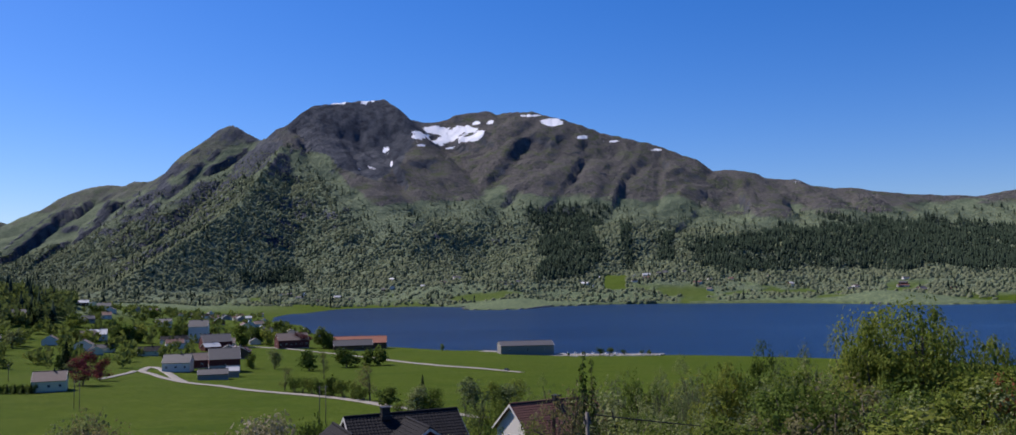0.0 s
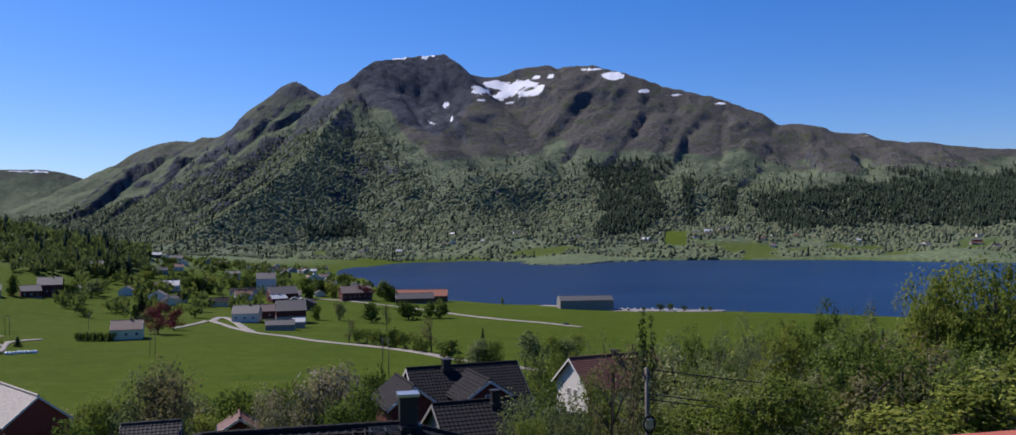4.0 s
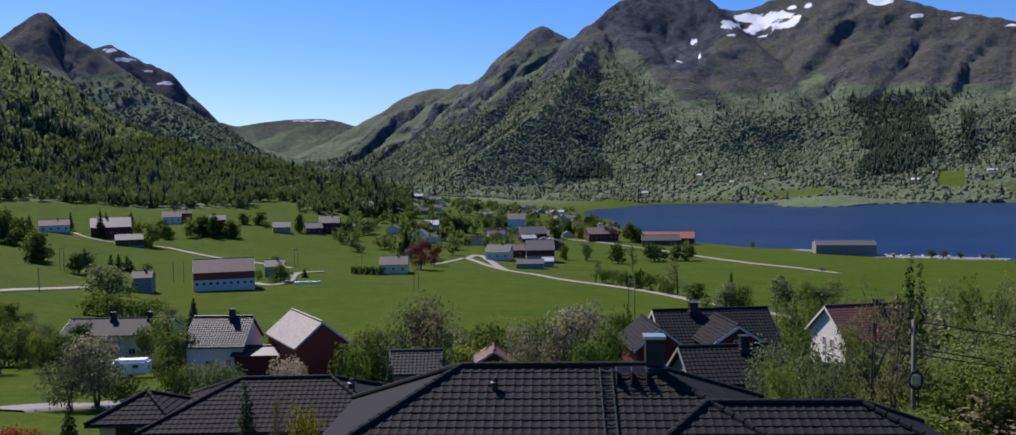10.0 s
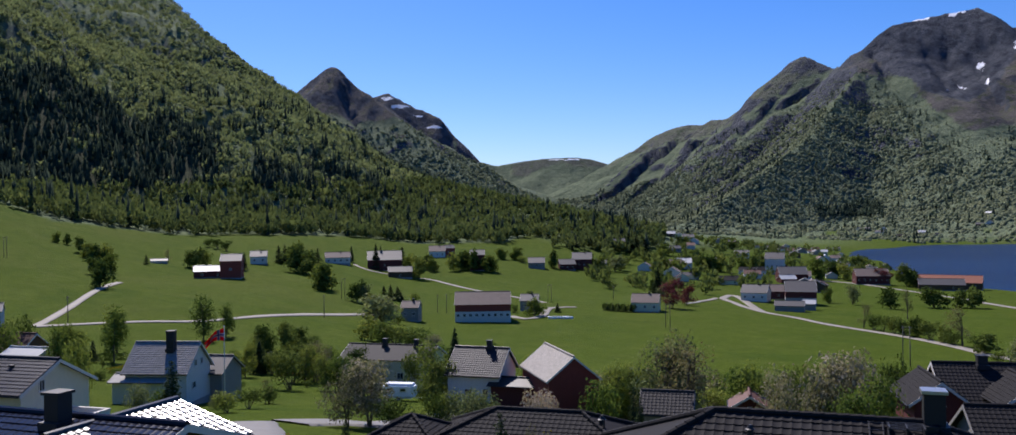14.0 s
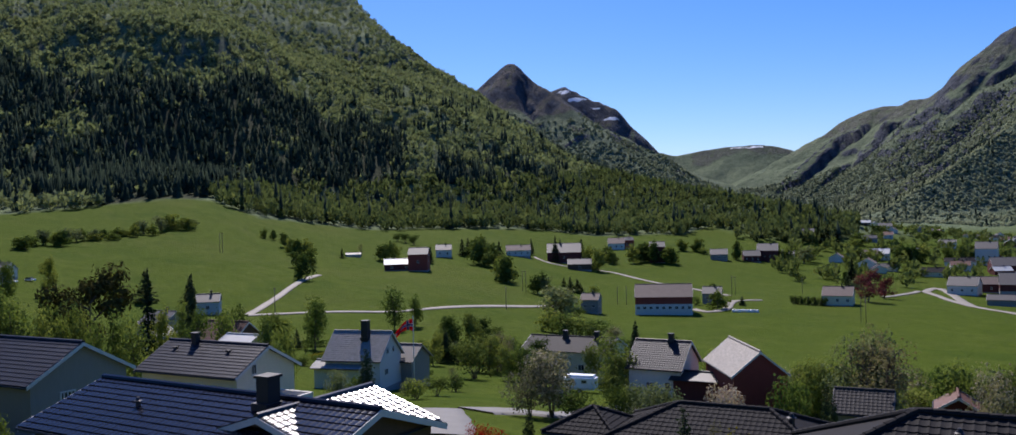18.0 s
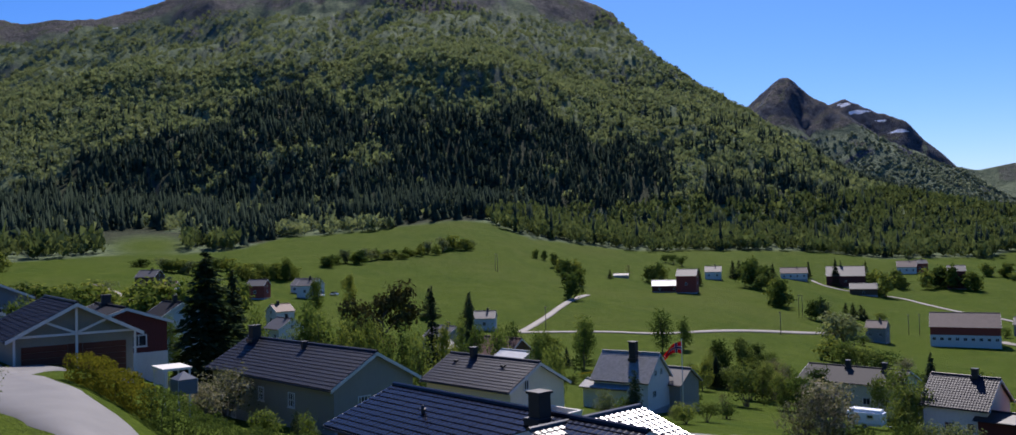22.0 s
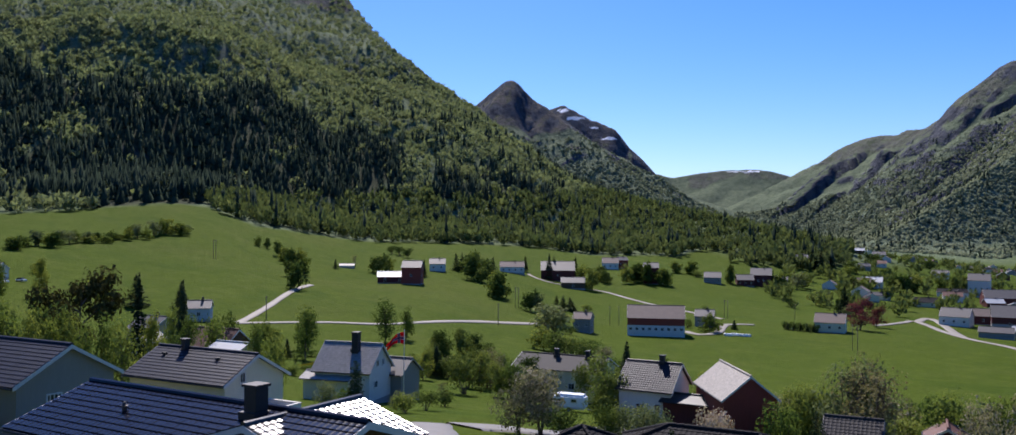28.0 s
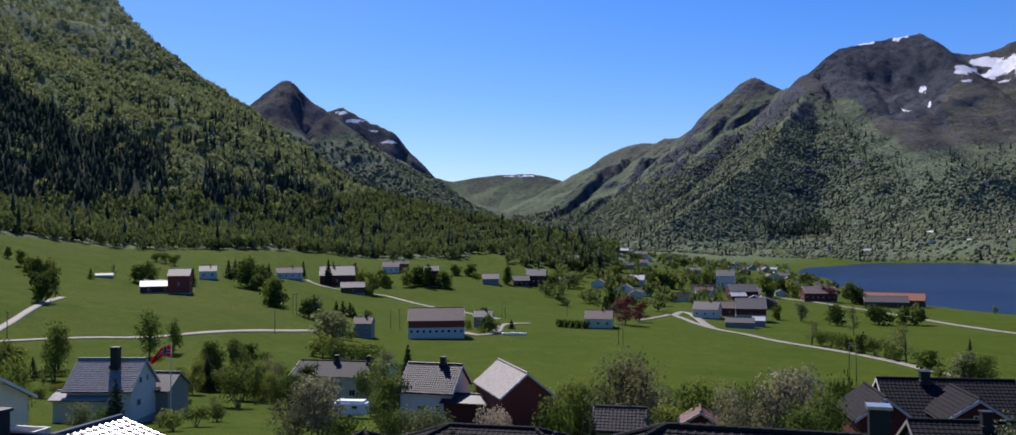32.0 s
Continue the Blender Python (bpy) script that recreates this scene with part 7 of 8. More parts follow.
plant(APPLE[0], -17.0, 63.8, 8.6, 5.5)
plant(APPLE[1], -17.9, 59.3, 7.2, 4.7)
plant(ALDER[0], -14.2, 58.3, 7.3, 4.1)
plant(DARKT[0], -17.6, 78.0, 8.7, 1.8)
plant(BUSH[1], -19.8, 69.4, 7.2, 4.0)
plant(WILLOW[0], -2.5, 47.9, 6.4, 4.7)
plant(WILLOW[1], 0.2, 44.0, 6.3, 4.3)
plant(ALDER[1], -0.5, 52.0, 7.5, 2.4)
plant(ALDER[0], -1.1, 46.0, 5.8, 2.6)
plant(BUSH[0], -1.8, 120.0, 11.4, 4.1)
plant(BUSH[1], -4.2, 99.9, 9.7, 3.4)
plant(PINE, -100.0, 28.7, 14.0, 9.0)
plant(SPRUCE_SLIM, -127.5, 44.4, 15.7, 3.8)
plant(SPRUCE[0], -130.1, 51.8, 15.0, 3.2)
plant(BIRCH[0], -90.2, 18.1, 10.3, 3.8)
plant(BIRCH[1], -88.0, 18.8, 9.3, 3.7)
plant(BIRCH[0], -89.5, 21.2, 8.6, 2.6)
plant(ROUND[0], -85.1, 22.4, 7.8, 3.5)
plant(BIRCH[1], -82.6, 24.0, 7.9, 2.3)
plant(BIRCH[0], -84.1, 25.9, 8.6, 3.0)
plant(BIRCH[1], -81.6, 27.1, 8.5, 2.8)
plant(ALDER[0], -104.1, 41.3, 9.7, 3.8)
plant(ROUND[1], -122.3, 44.1, 10.4, 4.4)
plant(ALDER[1], -140.0, 53.9, 11.4, 4.5)
plant(BUSH_DARK[0], -136.8, 61.5, 11.2, 4.5)
plant(BUSH[0], -128.3, 56.0, 10.3, 4.2)
plant(ALDER[1], -116.7, 57.4, 9.7, 4.4)
plant(BUSH[1], -111.3, 56.9, 8.4, 3.8)
plant(THUJA, -41.3, 7.5, 2.7, 0.9)
plant(BUSH[0], -43.2, 8.4, 2.7, 1.2)
plant(ROUND[0], -413.4, 74.1, 10.9, 9.5)
plant(ROUND[1], -320.5, 78.8, 14.2, 5.2)
plant(ROUND[0], -303.8, 61.9, 13.1, 8.2)
plant(BUSH_DARK[1], -93.0, 23.7, 9.8, 3.3)
plant(ALDER[1], -94.5, 25.9, 8.7, 3.3)
plant(SPRUCE[0], -91.6, 8.1, 13.9, 8.2)
plant(SPRUCE[1], -95.4, 11.1, 13.0, 4.6)
plant(SPRUCE[1], -93.7, -20.7, 7.4, 2.7)
plant(BIRCH[0], -90.8, -15.0, 8.1, 3.3)
plant(RUST, -54.8, -11.7, 3.9, 5.8)
plant(RUST, -50.7, -11.5, 3.5, 4.1)
plant(RUST, -58.9, -11.5, 3.1, 3.8)
plant(THUJA_LIGHT, -26.6, -4.8, 3.2, 2.6)
plant(THUJA_LIGHT, -23.7, -3.9, 3.1, 2.4)
plant(THUJA_LIGHT, -24.5, -4.9, 2.5, 1.5)
plant(ALDER[1], -35.6, -5.2, 2.2, 2.4)
plant(BUSH[0], -37.7, -4.8, 2.0, 1.5)
plant(DARKT[0], -99.8, -5.9, 6.4, 4.8)
plant(BUSH[1], -89.6, -8.4, 5.1, 2.9)
plant(BUSH_WHITE, -65.6, 6.9, 4.0, 5.0)
plant(BUSH_WHITE, -61.8, 5.3, 2.7, 3.0)
plant(BUSH_COPPER, -77.5, 9.1, 4.9, 2.8)
plant(BIRCH[1], -118.8, 16.7, 10.7, 2.9)
plant(ALDER[0], -106.1, 20.4, 10.1, 4.7)
plant(THUJA, -51.1, 9.4, 2.0, 0.8)
plant(BUSH[0], -53.4, 7.9, 2.0, 1.9)
plant(BIRCH[0], -93.6, 21.4, 7.2, 3.1)
plant(ROUND[0], -94.7, 25.2, 8.1, 3.5)
plant(BIRCH[1], -101.7, 21.6, 9.6, 3.3)
plant(ALDER[0], -99.8, 5.6, 7.0, 2.4)
plant(BUSH_DARK[0], -39.0, -9.0, 1.0, 2.5)
plant(ROUND[1], -146.3, -33.2, 8.9, 7.2)
plant(BIRCH[1], -137.9, -24.3, 8.9, 5.6)
plant(DARKT[1], -148.4, -21.8, 9.5, 7.2)
plant(ALDER[0], -148.9, -18.4, 9.2, 6.6)
plant(ALDER[1], -156.8, -31.7, 8.7, 7.0)
# a belt of bushes across the upper meadow
plant(F_ROUND[1], -473.8, 103.5, 5.3, 5.7)
plant(F_ROUND[0], -468.9, 105.0, 5.4, 6.2)
plant(F_ROUND[0], -477.2, 111.4, 5.4, 6.4)
plant(F_WILLOW[0], -484.0, 117.4, 7.6, 8.5)
plant(F_WILLOW[0], -482.7, 118.4, 7.6, 5.9)
plant(F_ROUND[1], -478.3, 121.6, 7.1, 6.5)
plant(F_DARKT[0], -476.2, 123.6, 8.2, 8.5)
plant(F_WILLOW[0], -488.6, 129.5, 7.5, 8.8)
plant(F_WILLOW[1], -488.4, 134.2, 6.7, 7.4)
plant(F_ROUND[0], -492.0, 138.0, 6.9, 6.0)
plant(F_WILLOW[1], -493.2, 143.0, 5.6, 8.5)
plant(F_ROUND[1], -489.7, 144.1, 3.8, 8.2)
plant(F_DARKT[0], -499.5, 151.6, 4.6, 7.2)
plant(F_ROUND[0], -489.8, 152.6, 3.7, 8.5)
plant(F_ROUND[0], -498.0, 158.0, 5.8, 7.3)
plant(F_ROUND[0], -502.3, 162.7, 3.8, 9.5)
plant(F_ROUND[0], -499.0, 167.8, 7.0, 7.4)
plant(F_DARKT[0], -511.7, 174.0, 6.8, 9.0)
plant(F_WILLOW[0], -506.1, 175.1, 8.3, 6.8)
plant(F_ROUND[0], -502.2, 178.6, 6.6, 7.6)
plant(F_WILLOW[0], -513.1, 186.7, 9.2, 8.7)
plant(F_ROUND[0], -516.9, 192.2, 10.1, 6.7)
plant(F_ROUND[1], -519.3, 195.9, 9.2, 9.0)
plant(F_ROUND[0], -515.0, 200.0, 7.3, 7.0)
plant(F_ROUND[1], -514.6, 203.9, 7.4, 8.5)
plant(F_WILLOW[1], -522.7, 210.5, 5.6, 8.5)
# the lawns below the white house
plant(BIRCH[0], -179.9, 100.3, 12.3, 5.6)
plant(SPRUCE_SLIM, -181.9, 96.8, 4.7, 2.5)
plant(ROUND[0], -207.4, 102.8, 6.5, 6.2)
plant(ROUND[1], -204.1, 104.9, 5.4, 5.1)
plant(BUSH_DARK[0], -169.9, 89.4, 1.7, 1.3)
plant(BUSH_DARK[1], -170.9, 92.9, 1.6, 1.2)
plant(BUSH_DARK[0], -171.8, 95.4, 1.4, 1.0)
plant(BUSH[0], -146.4, 79.2, 2.0, 4.0)
plant(BUSH[1], -149.0, 83.8, 1.9, 3.8)
plant(BUSH_DARK[1], -113.9, 79.6, 2.7, 3.1)
plant(BUSH_DARK[0], -112.9, 82.8, 1.6, 2.7)
plant(ROUND[1], -133.9, 99.9, 6.1, 4.3)
plant(ALDER[1], -140.3, 102.1, 4.8, 3.1)
plant(SPRUCE[1], -137.4, 105.9, 6.1, 3.9)
plant(BUSH_WHITE, -150.5, 118.4, 3.1, 2.3)
plant(DARKT[0], -166.7, 131.0, 7.9, 6.0)
plant(DARKT[1], -166.2, 135.7, 8.3, 6.7)
plant(DARKT[0], -167.9, 141.4, 7.0, 5.6)
plant(ALDER[0], -167.9, 127.8, 5.6, 4.7)
plant(BUSH_DARK[1], -165.7, 143.2, 5.2, 4.9)
plant(BUSH[0], -162.0, 131.2, 2.4, 6.2)
plant(APPLE[1], -120.4, 104.6, 7.2, 6.2)
plant(BARE[0], -120.7, 105.7, 7.5, 5.3)
plant(BUSH_DARK[0], -111.4, 95.2, 1.1, 1.5)
plant(BUSH[1], -77.6, 55.6, 2.3, 3.4)
plant(BUSH_DARK[1], -81.1, 61.1, 2.3, 3.5)
plant(BUSH[0], -88.4, 69.6, 2.2, 2.9)
plant(BARE[1], -88.3, 68.9, 3.3, 1.8)
plant(BUSH_GREY, -85.3, 59.5, 1.7, 2.0)
plant(F_ROUND[0], -196.2, 194.1, 7.7, 9.3)
plant(BUSH[0], -182.3, 191.0, 6.9, 10.8)
plant(BUSH[1], -180.2, 198.3, 6.6, 9.7)
plant(BUSH_WHITE, -177.1, 201.8, 4.7, 6.6)
plant(ALDER[1], -186.4, 189.8, 7.4, 8.6)


def pollard(x, y, tall):
    """A cut-back garden tree: a short dark trunk with sawn stubs and a few new shoots."""
    t = thing("pollarded_tree", pose(x, y, height(x, y), 0, 0, 0), "cut-back dark tree with bare sawn stubs", "tree")
    rng = random.Random(8)
    bm = bmesh.new()
    tube(bm, [(0, 0, -0.2), (0.05, 0.0, 0.5 * tall), (0.02, 0.05, 0.8 * tall)], 0.16, 0.12, 9)
    part("trunk", bm, M_BARK, t, smooth=True)
    for k in range(6):
        a, h = k * 1.1 + rng.random(), tall * (0.55 + 0.06 * k)
        reach = rng.uniform(0.35, 0.8)
        bm = bmesh.new()
        tube(bm, [(0.02, 0.02, h), (math.cos(a) * reach * 0.6, math.sin(a) * reach * 0.6, h + 0.12), (math.cos(a) * reach, math.sin(a) * reach, h + rng.uniform(0.15, 0.5))], 0.09, 0.05, 7)
        part("branch_stub", bm, M_BARK, t, smooth=True)
    v, f = leaf_cloud([(0.3, 0.2, tall * 0.9), (-0.3, 0.1, tall * 0.8), (0.1, -0.4, tall * 0.75)], [0.2, 0.16, 0.16], 260, 0.045, np.random.default_rng(3))
    part("new_shoots", cloud_mesh("new_shoots", v, f, L_BIRCH), None, t)


pollard(-30.3, -3.7, 1.6)

# ---- hedges ----
def hedge(x0, y0, x1, y1, high, deep, leaves, label, count, seed, leaf=0.035):
    rng = np.random.default_rng(seed)
    length = math.hypot(x1 - x0, y1 - y0)
    h = thing("hedge", pose(x0, y0, height(x0, y0), 0, 0, math.degrees(math.atan2(y1 - y0, x1 - x0))), label, "hedge")
    u = rng.random(count) * length
    p = np.column_stack([u, rng.normal(0, 1, count), rng.normal(0, 1, count)])
    p[:, 1:] /= np.linalg.norm(p[:, 1:], axis=1)[:, None]
    lump = 1 + 0.12 * np.sin(u * 2.3 + seed) + 0.08 * np.sin(u * 5.1)
    k = (0.75 + 0.3 * rng.random(count)) * lump
    p[:, 1] = np.clip(p[:, 1] * 1.3, -1, 1) * deep / 2 * k
    p[:, 2] = np.clip(p[:, 2] * 1.3, -1, 1) * high / 2 * k + high / 2
    ground_line = np.array([height(x0 + (x1 - x0) * f, y0 + (y1 - y0) * f) for f in np.linspace(0, 1, 9)]) - height(x0, y0)
    p[:, 2] += np.interp(u / length, np.linspace(0, 1, 9), ground_line)
    a = rng.normal(size=(count, 3))
    a /= np.linalg.norm(a, axis=1)[:, None]
    b = np.cross(a, rng.normal(size=(count, 3)))
    b /= np.linalg.norm(b, axis=1)[:, None]
    s = leaf * (0.7 + 0.6 * rng.random(count))[:, None]
    quad = np.stack([p - a * s, p + b * s * 0.7, p + a * s, p - b * s * 0.7], 1).reshape(-1, 3)
    part("foliage", cloud_mesh("foliage", quad, np.arange(4 * count).reshape(-1, 4), leaves), None, h)
    bm = bmesh.new()
    for k in range(int(length / 0.8)):
        z = float(np.interp(k * 0.8 / length, np.linspace(0, 1, 9), ground_line))
        tube(bm, [(k * 0.8, 0, z - 0.1), (k * 0.8 + 0.05, 0.05, z + high * 0.8)], 0.03, 0.012, 5)
    part("stem", bm, M_BARK, h)


# ---- flagpole with a long flag ----
def flag_pole(x, y, z, top):
    f = thing("flagpole", pose(x, y, z), "white flagpole flying a red, white and blue flag", "flagpole")
    bm = bmesh.new()
    tube(bm, [(0, 0, -0.3), (0, 0, (top - z) * 0.5), (0, 0, top - z)], 0.075, 0.04, 10)
    part("pole", bm, M_WHITE, f, smooth=True)
    bm = bmesh.new()
    bmesh.ops.create_uvsphere(bm, u_segments=10, v_segments=6, radius=0.09, matrix=Matrix.Translation((0, 0, top - z + 0.06)))
    part("finial", bm, M_ALU, f, smooth=True)
    # cloth in bands along its height: red, white, blue, white, red
    L, H = 4.6, 1.5
    for name, mat, v0, v1, u0, u1, lift in (("red_band", M_FLAG_R, 0, 1, 0, 1, 0.0), ("white_band", M_FLAG_W, 0.36, 0.64, 0, 1, 0.012), ("blue_band", M_FLAG_B, 0.43, 0.57, 0, 1, 0.024), ("white_upright", M_FLAG_W, 0, 1, 0.22, 0.36, 0.010), ("blue_upright", M_FLAG_B, 0, 1, 0.255, 0.325, 0.022)):
        bm = bmesh.new()
        rows = []
        for i in range(25):
            u = u0 + (u1 - u0) * i / 24
            row = []
            for v in (v0, v1):
                hh = H * (1 - 0.55 * u)
                px, pz = -L * u * 0.84, top - z - 0.25 - L * u * 0.42 * u - hh * (1 - v) - 0.1 * u
                row.append((px, 0.16 * math.sin(u * 9 + v) * u, pz))
            rows.append(row)
        for side in (-1, 1):
            grid = [[bm.verts.new((p[0], p[1] + side * (0.006 + lift), p[2])) for p in row] for row in rows]
            for r0, r1 in zip(grid, grid[1:]):
                bm.faces.new((r0[0], r1[0], r1[1], r0[1]))
        part(name, bm, mat, f)


flag_pole(-90.0, 64.2, height(-90.0, 64.2), 45.5)


# ---- power poles and lines ----
def power_pole(x, y, top_z=None, tall=9.0, name="utility_pole", twin=False, transformer=False):
    z = height(x, y)
    tall = (top_z - z) if top_z else tall
    p = thing(name, pose(x, y, z, 0, 0, 20), "weathered wooden twin power poles with crossbar" if twin else "weathered wooden power pole", "utility pole", "power poles")
    for off in ((-0.9, 0.9) if twin else (0.0,)):
        bm = bmesh.new()
        tube(bm, [(off, 0, -0.5), (off, 0, tall * 0.5), (off * 0.9, 0, tall)], 0.15 if not transformer else 0.11, 0.10 if not transformer else 0.08, 9)
        part("pole", bm, M_POLE, p, smooth=True)
    arm = 0.5 if not transformer else 0.16
    bm = bmesh.new()
    box(bm, -1.4 if twin else -arm, 1.4 if twin else arm, -0.06, 0.06, tall - 0.5, tall - 0.36)
    part("crossbar", bm, M_POLE, p)
    for off in ((-1.2, 0, 1.2) if twin else (-0.84 * arm, 0.84 * arm)):
        bm = bmesh.new()
        tube(bm, [(off, 0, tall - 0.36), (off, 0, tall - 0.25), (off, 0, tall - 0.16)], 0.05, 0.03, 8)
        part("insulator", bm, M_DARKMETAL, p)
    if transformer:
        bm = bmesh.new()
        for k in range(12):
            a0, a1 = 6.283 * k / 12, 6.283 * (k + 1) / 12
            tube(bm, [(0.26 * math.cos(a0), -0.20, tall - 2.4 + 0.36 * math.sin(a0)), (0.26 * math.cos(a1), -0.20, tall - 2.4 + 0.36 * math.sin(a1))], 0.05, 0.05, 6)
        part("cable_coil", bm, M_WIRE, p, "coil of black cable")
        bm = bmesh.new()
        box(bm, -0.16, 0.16, -0.28, -0.12, tall - 2.6, tall - 2.2)
        part("junction_box", bm, M_ALU, p)
        bm = bmesh.new()
        tube(bm, [(0.17, -0.05, 0.0), (0.17, -0.05, tall - 2.6)], 0.035, 0.035, 6)
        part("conduit", bm, M_WIRE, p)
    return p


def wire(a, b, sag, thick=0.012, label="thin black power cable"):
    bm = bmesh.new()
    a, b = Vector(a), Vector(b)
    tube(bm, [a.lerp(b, k / 16) - Vector((0, 0, sag * 4 * (k / 16) * (1 - k / 16))) for k in range(17)], thick, thick, 5)
    return tagged(new("cable", finish("cable", bm, M_WIRE)), label, "cable")


power_pole(3.7, 37.8, 52.2, transformer=True)
for dz, dx in ((-0.1, 0.3), (-1.15, 0.12), (-1.35, -0.1)):
    wire((3.7 + dx, 37.8, 52.2 + dz), (30.0 + dx, 42.0, 50.0 + dz), 0.5, 0.028)
for px, py, tw, hh in ((-244.2, 217.5, False, 8.5), (-304.3, 283.0, True, 10.0), (-253.7, 383.1, True, 9.5), (-153.6, 317.7, True, 10.0), (-51.2, 250.9, True, 11.0), (-266.3, 306.9, False, 8.5), (-263.0, 309.5, False, 9.0), (-266.1, 133.9, False, 8.0), (-434.6, 189.4, True, 10.0), (-239.7, 426.8, False, 8.0)):
    power_pole(px, py, tall=hh, twin=tw)

hedge(-52.5, -2.0, -46.2, 1.2, 1.5, 1.5, L_HEDGE, "clipped yellow-green hedge beside the drive", 13000, 3, 0.05)
hedge(-46.0, 1.4, -36.6, 8.0, 1.9, 1.5, L_DARK, "clipped dark green hedge beside the drive", 17000, 4, 0.05)
hedge(-83.5, -14.0, -72.5, -11.8, 1.5, 1.3, L_HEDGE, "tall green hedge behind the garage", 6000, 5, 0.06)
hedge(-185.9, 94.4, -185.1, 106.5, 1.5, 1.5, L_DARK, "dark clipped garden hedge along a lawn", 3500, 6, 0.10)
hedge(-157.5, 87.1, -166.6, 97.4, 1.1, 1.4, L_HEDGE, "yellowish clipped garden hedge", 3500, 7, 0.10)
hedge(-132.4, 106.6, -132.8, 112.4, 1.2, 1.4, L_RUST, "low reddish brown hedge on the lawn", 3000, 8, 0.09)


# ---- caravan, cars, bales, boats ----
def bevelled_box(bm, x0, x1, y0, y1, z0, z1, r, seg=2):
    vs = box(bm, x0, x1, y0, y1, z0, z1)
    es = {e for v in vs for e in v.link_edges}
    bmesh.ops.bevel(bm, geom=list(es), offset=r, segments=seg, affect="EDGES")


def wheel_part(parent, x, y, r=0.32, w=0.2):
    bm = bmesh.new()
    bmesh.ops.create_cone(bm, segments=14, radius1=r, radius2=r, depth=w, cap_ends=True, matrix=pose(x, y, r, 90))
    t = part("wheel", bm, M_WIRE, parent)
    bm = bmesh.new()
    bmesh.ops.create_cone(bm, segments=10, radius1=r * 0.6, radius2=r * 0.6, depth=w + 0.02, cap_ends=True, matrix=pose(x, y, r, 90))
    part("rim", bm, M_ALU, t)


def caravan(x, y, yaw):
    c = thing("caravan", pose(x, y, height(x, y), 0, 0, yaw), "white caravan parked on the grass", "caravan")
    bm = bmesh.new()
    bevelled_box(bm, -2.4, 2.4, -1.1, 1.1, 0.45, 2.6, 0.35, 3)
    part("body", bm, M_PLASTIC, c)
    for u in (-1.2, 0.8):
        window(c, pose(u, -1.1, 1.75, 0, 0, 180), 0.9, 0.5, M_ALU, 0)
    for yy in (-0.95, 0.95):
        wheel_part(c, 0, yy)
    bm = bmesh.new()
    tube(bm, [(2.3, 0, 0.5), (3.4, 0, 0.45)], 0.05, 0.05, 6)
    part("drawbar", bm, M_ALU, c)


def car(x, y, yaw, paint, label):
    c = thing("car", pose(x, y, height(x, y) + 0.15, 0, 0, yaw), label, "car")
    bm = bmesh.new()
    bevelled_box(bm, -2.1, 2.1, -0.85, 0.85, 0.25, 0.85, 0.15)
    part("body", bm, paint, c)
    bm = bmesh.new()
    poly(bm, [(-1.7, -0.78, 0.86), (1.1, -0.78, 0.86), (1.1, 0.78, 0.86), (-1.7, 0.78, 0.86), (-1.2, -0.62, 1.42), (0.4, -0.62, 1.42), (0.4, 0.62, 1.42), (-1.2, 0.62, 1.42)], [(0, 1, 5, 4), (1, 2, 6, 5), (2, 3, 7, 6), (3, 0, 4, 7), (4, 5, 6, 7)])
    part("cabin", bm, M_GLASS, c)
    for xx in (-1.3, 1.3):
        for yy in (-0.8, 0.8):
            wheel_part(c, xx, yy)


caravan(-88.2, 93.0, 25)
car(3.2, 475.2, -60, tone("dark_car_paint", (0.03, 0.03, 0.035), 0.8, rough=0.3), "dark car on the country road")
car(-363.5, 83.4, 30, M_PLASTIC, "white car parked by a white house")
car(-357.6, 76.1, 40, M_PLASTIC, "white van parked by a white house")
car(-131.5, 12.5, 20, tone("silver_car_paint", (0.4, 0.41, 0.43), 0.85, rough=0.3, metal=0.5), "silver car in a yard")
rng_s = random.Random(8)
sheet = thing("plastic_bales", pose(-208.8, 323.6, height(-208.8, 323.6), 0, 0, 30), "white plastic-wrapped hay bales in the field", "hay bales")
for k in range(9):
    bm = bmesh.new()
    bmesh.ops.create_cone(bm, segments=12, radius1=0.65, radius2=0.65, depth=1.2, cap_ends=True, matrix=pose(-4.8 + 1.25 * k, rng_s.uniform(-0.8, 0.8), 0.55, 90, 0, rng_s.uniform(0, 40)))
    bmesh.ops.bevel(bm, geom=bm.edges[:], offset=0.08, segments=1, affect="EDGES")
    part("bale", bm, M_PLASTIC, sheet)


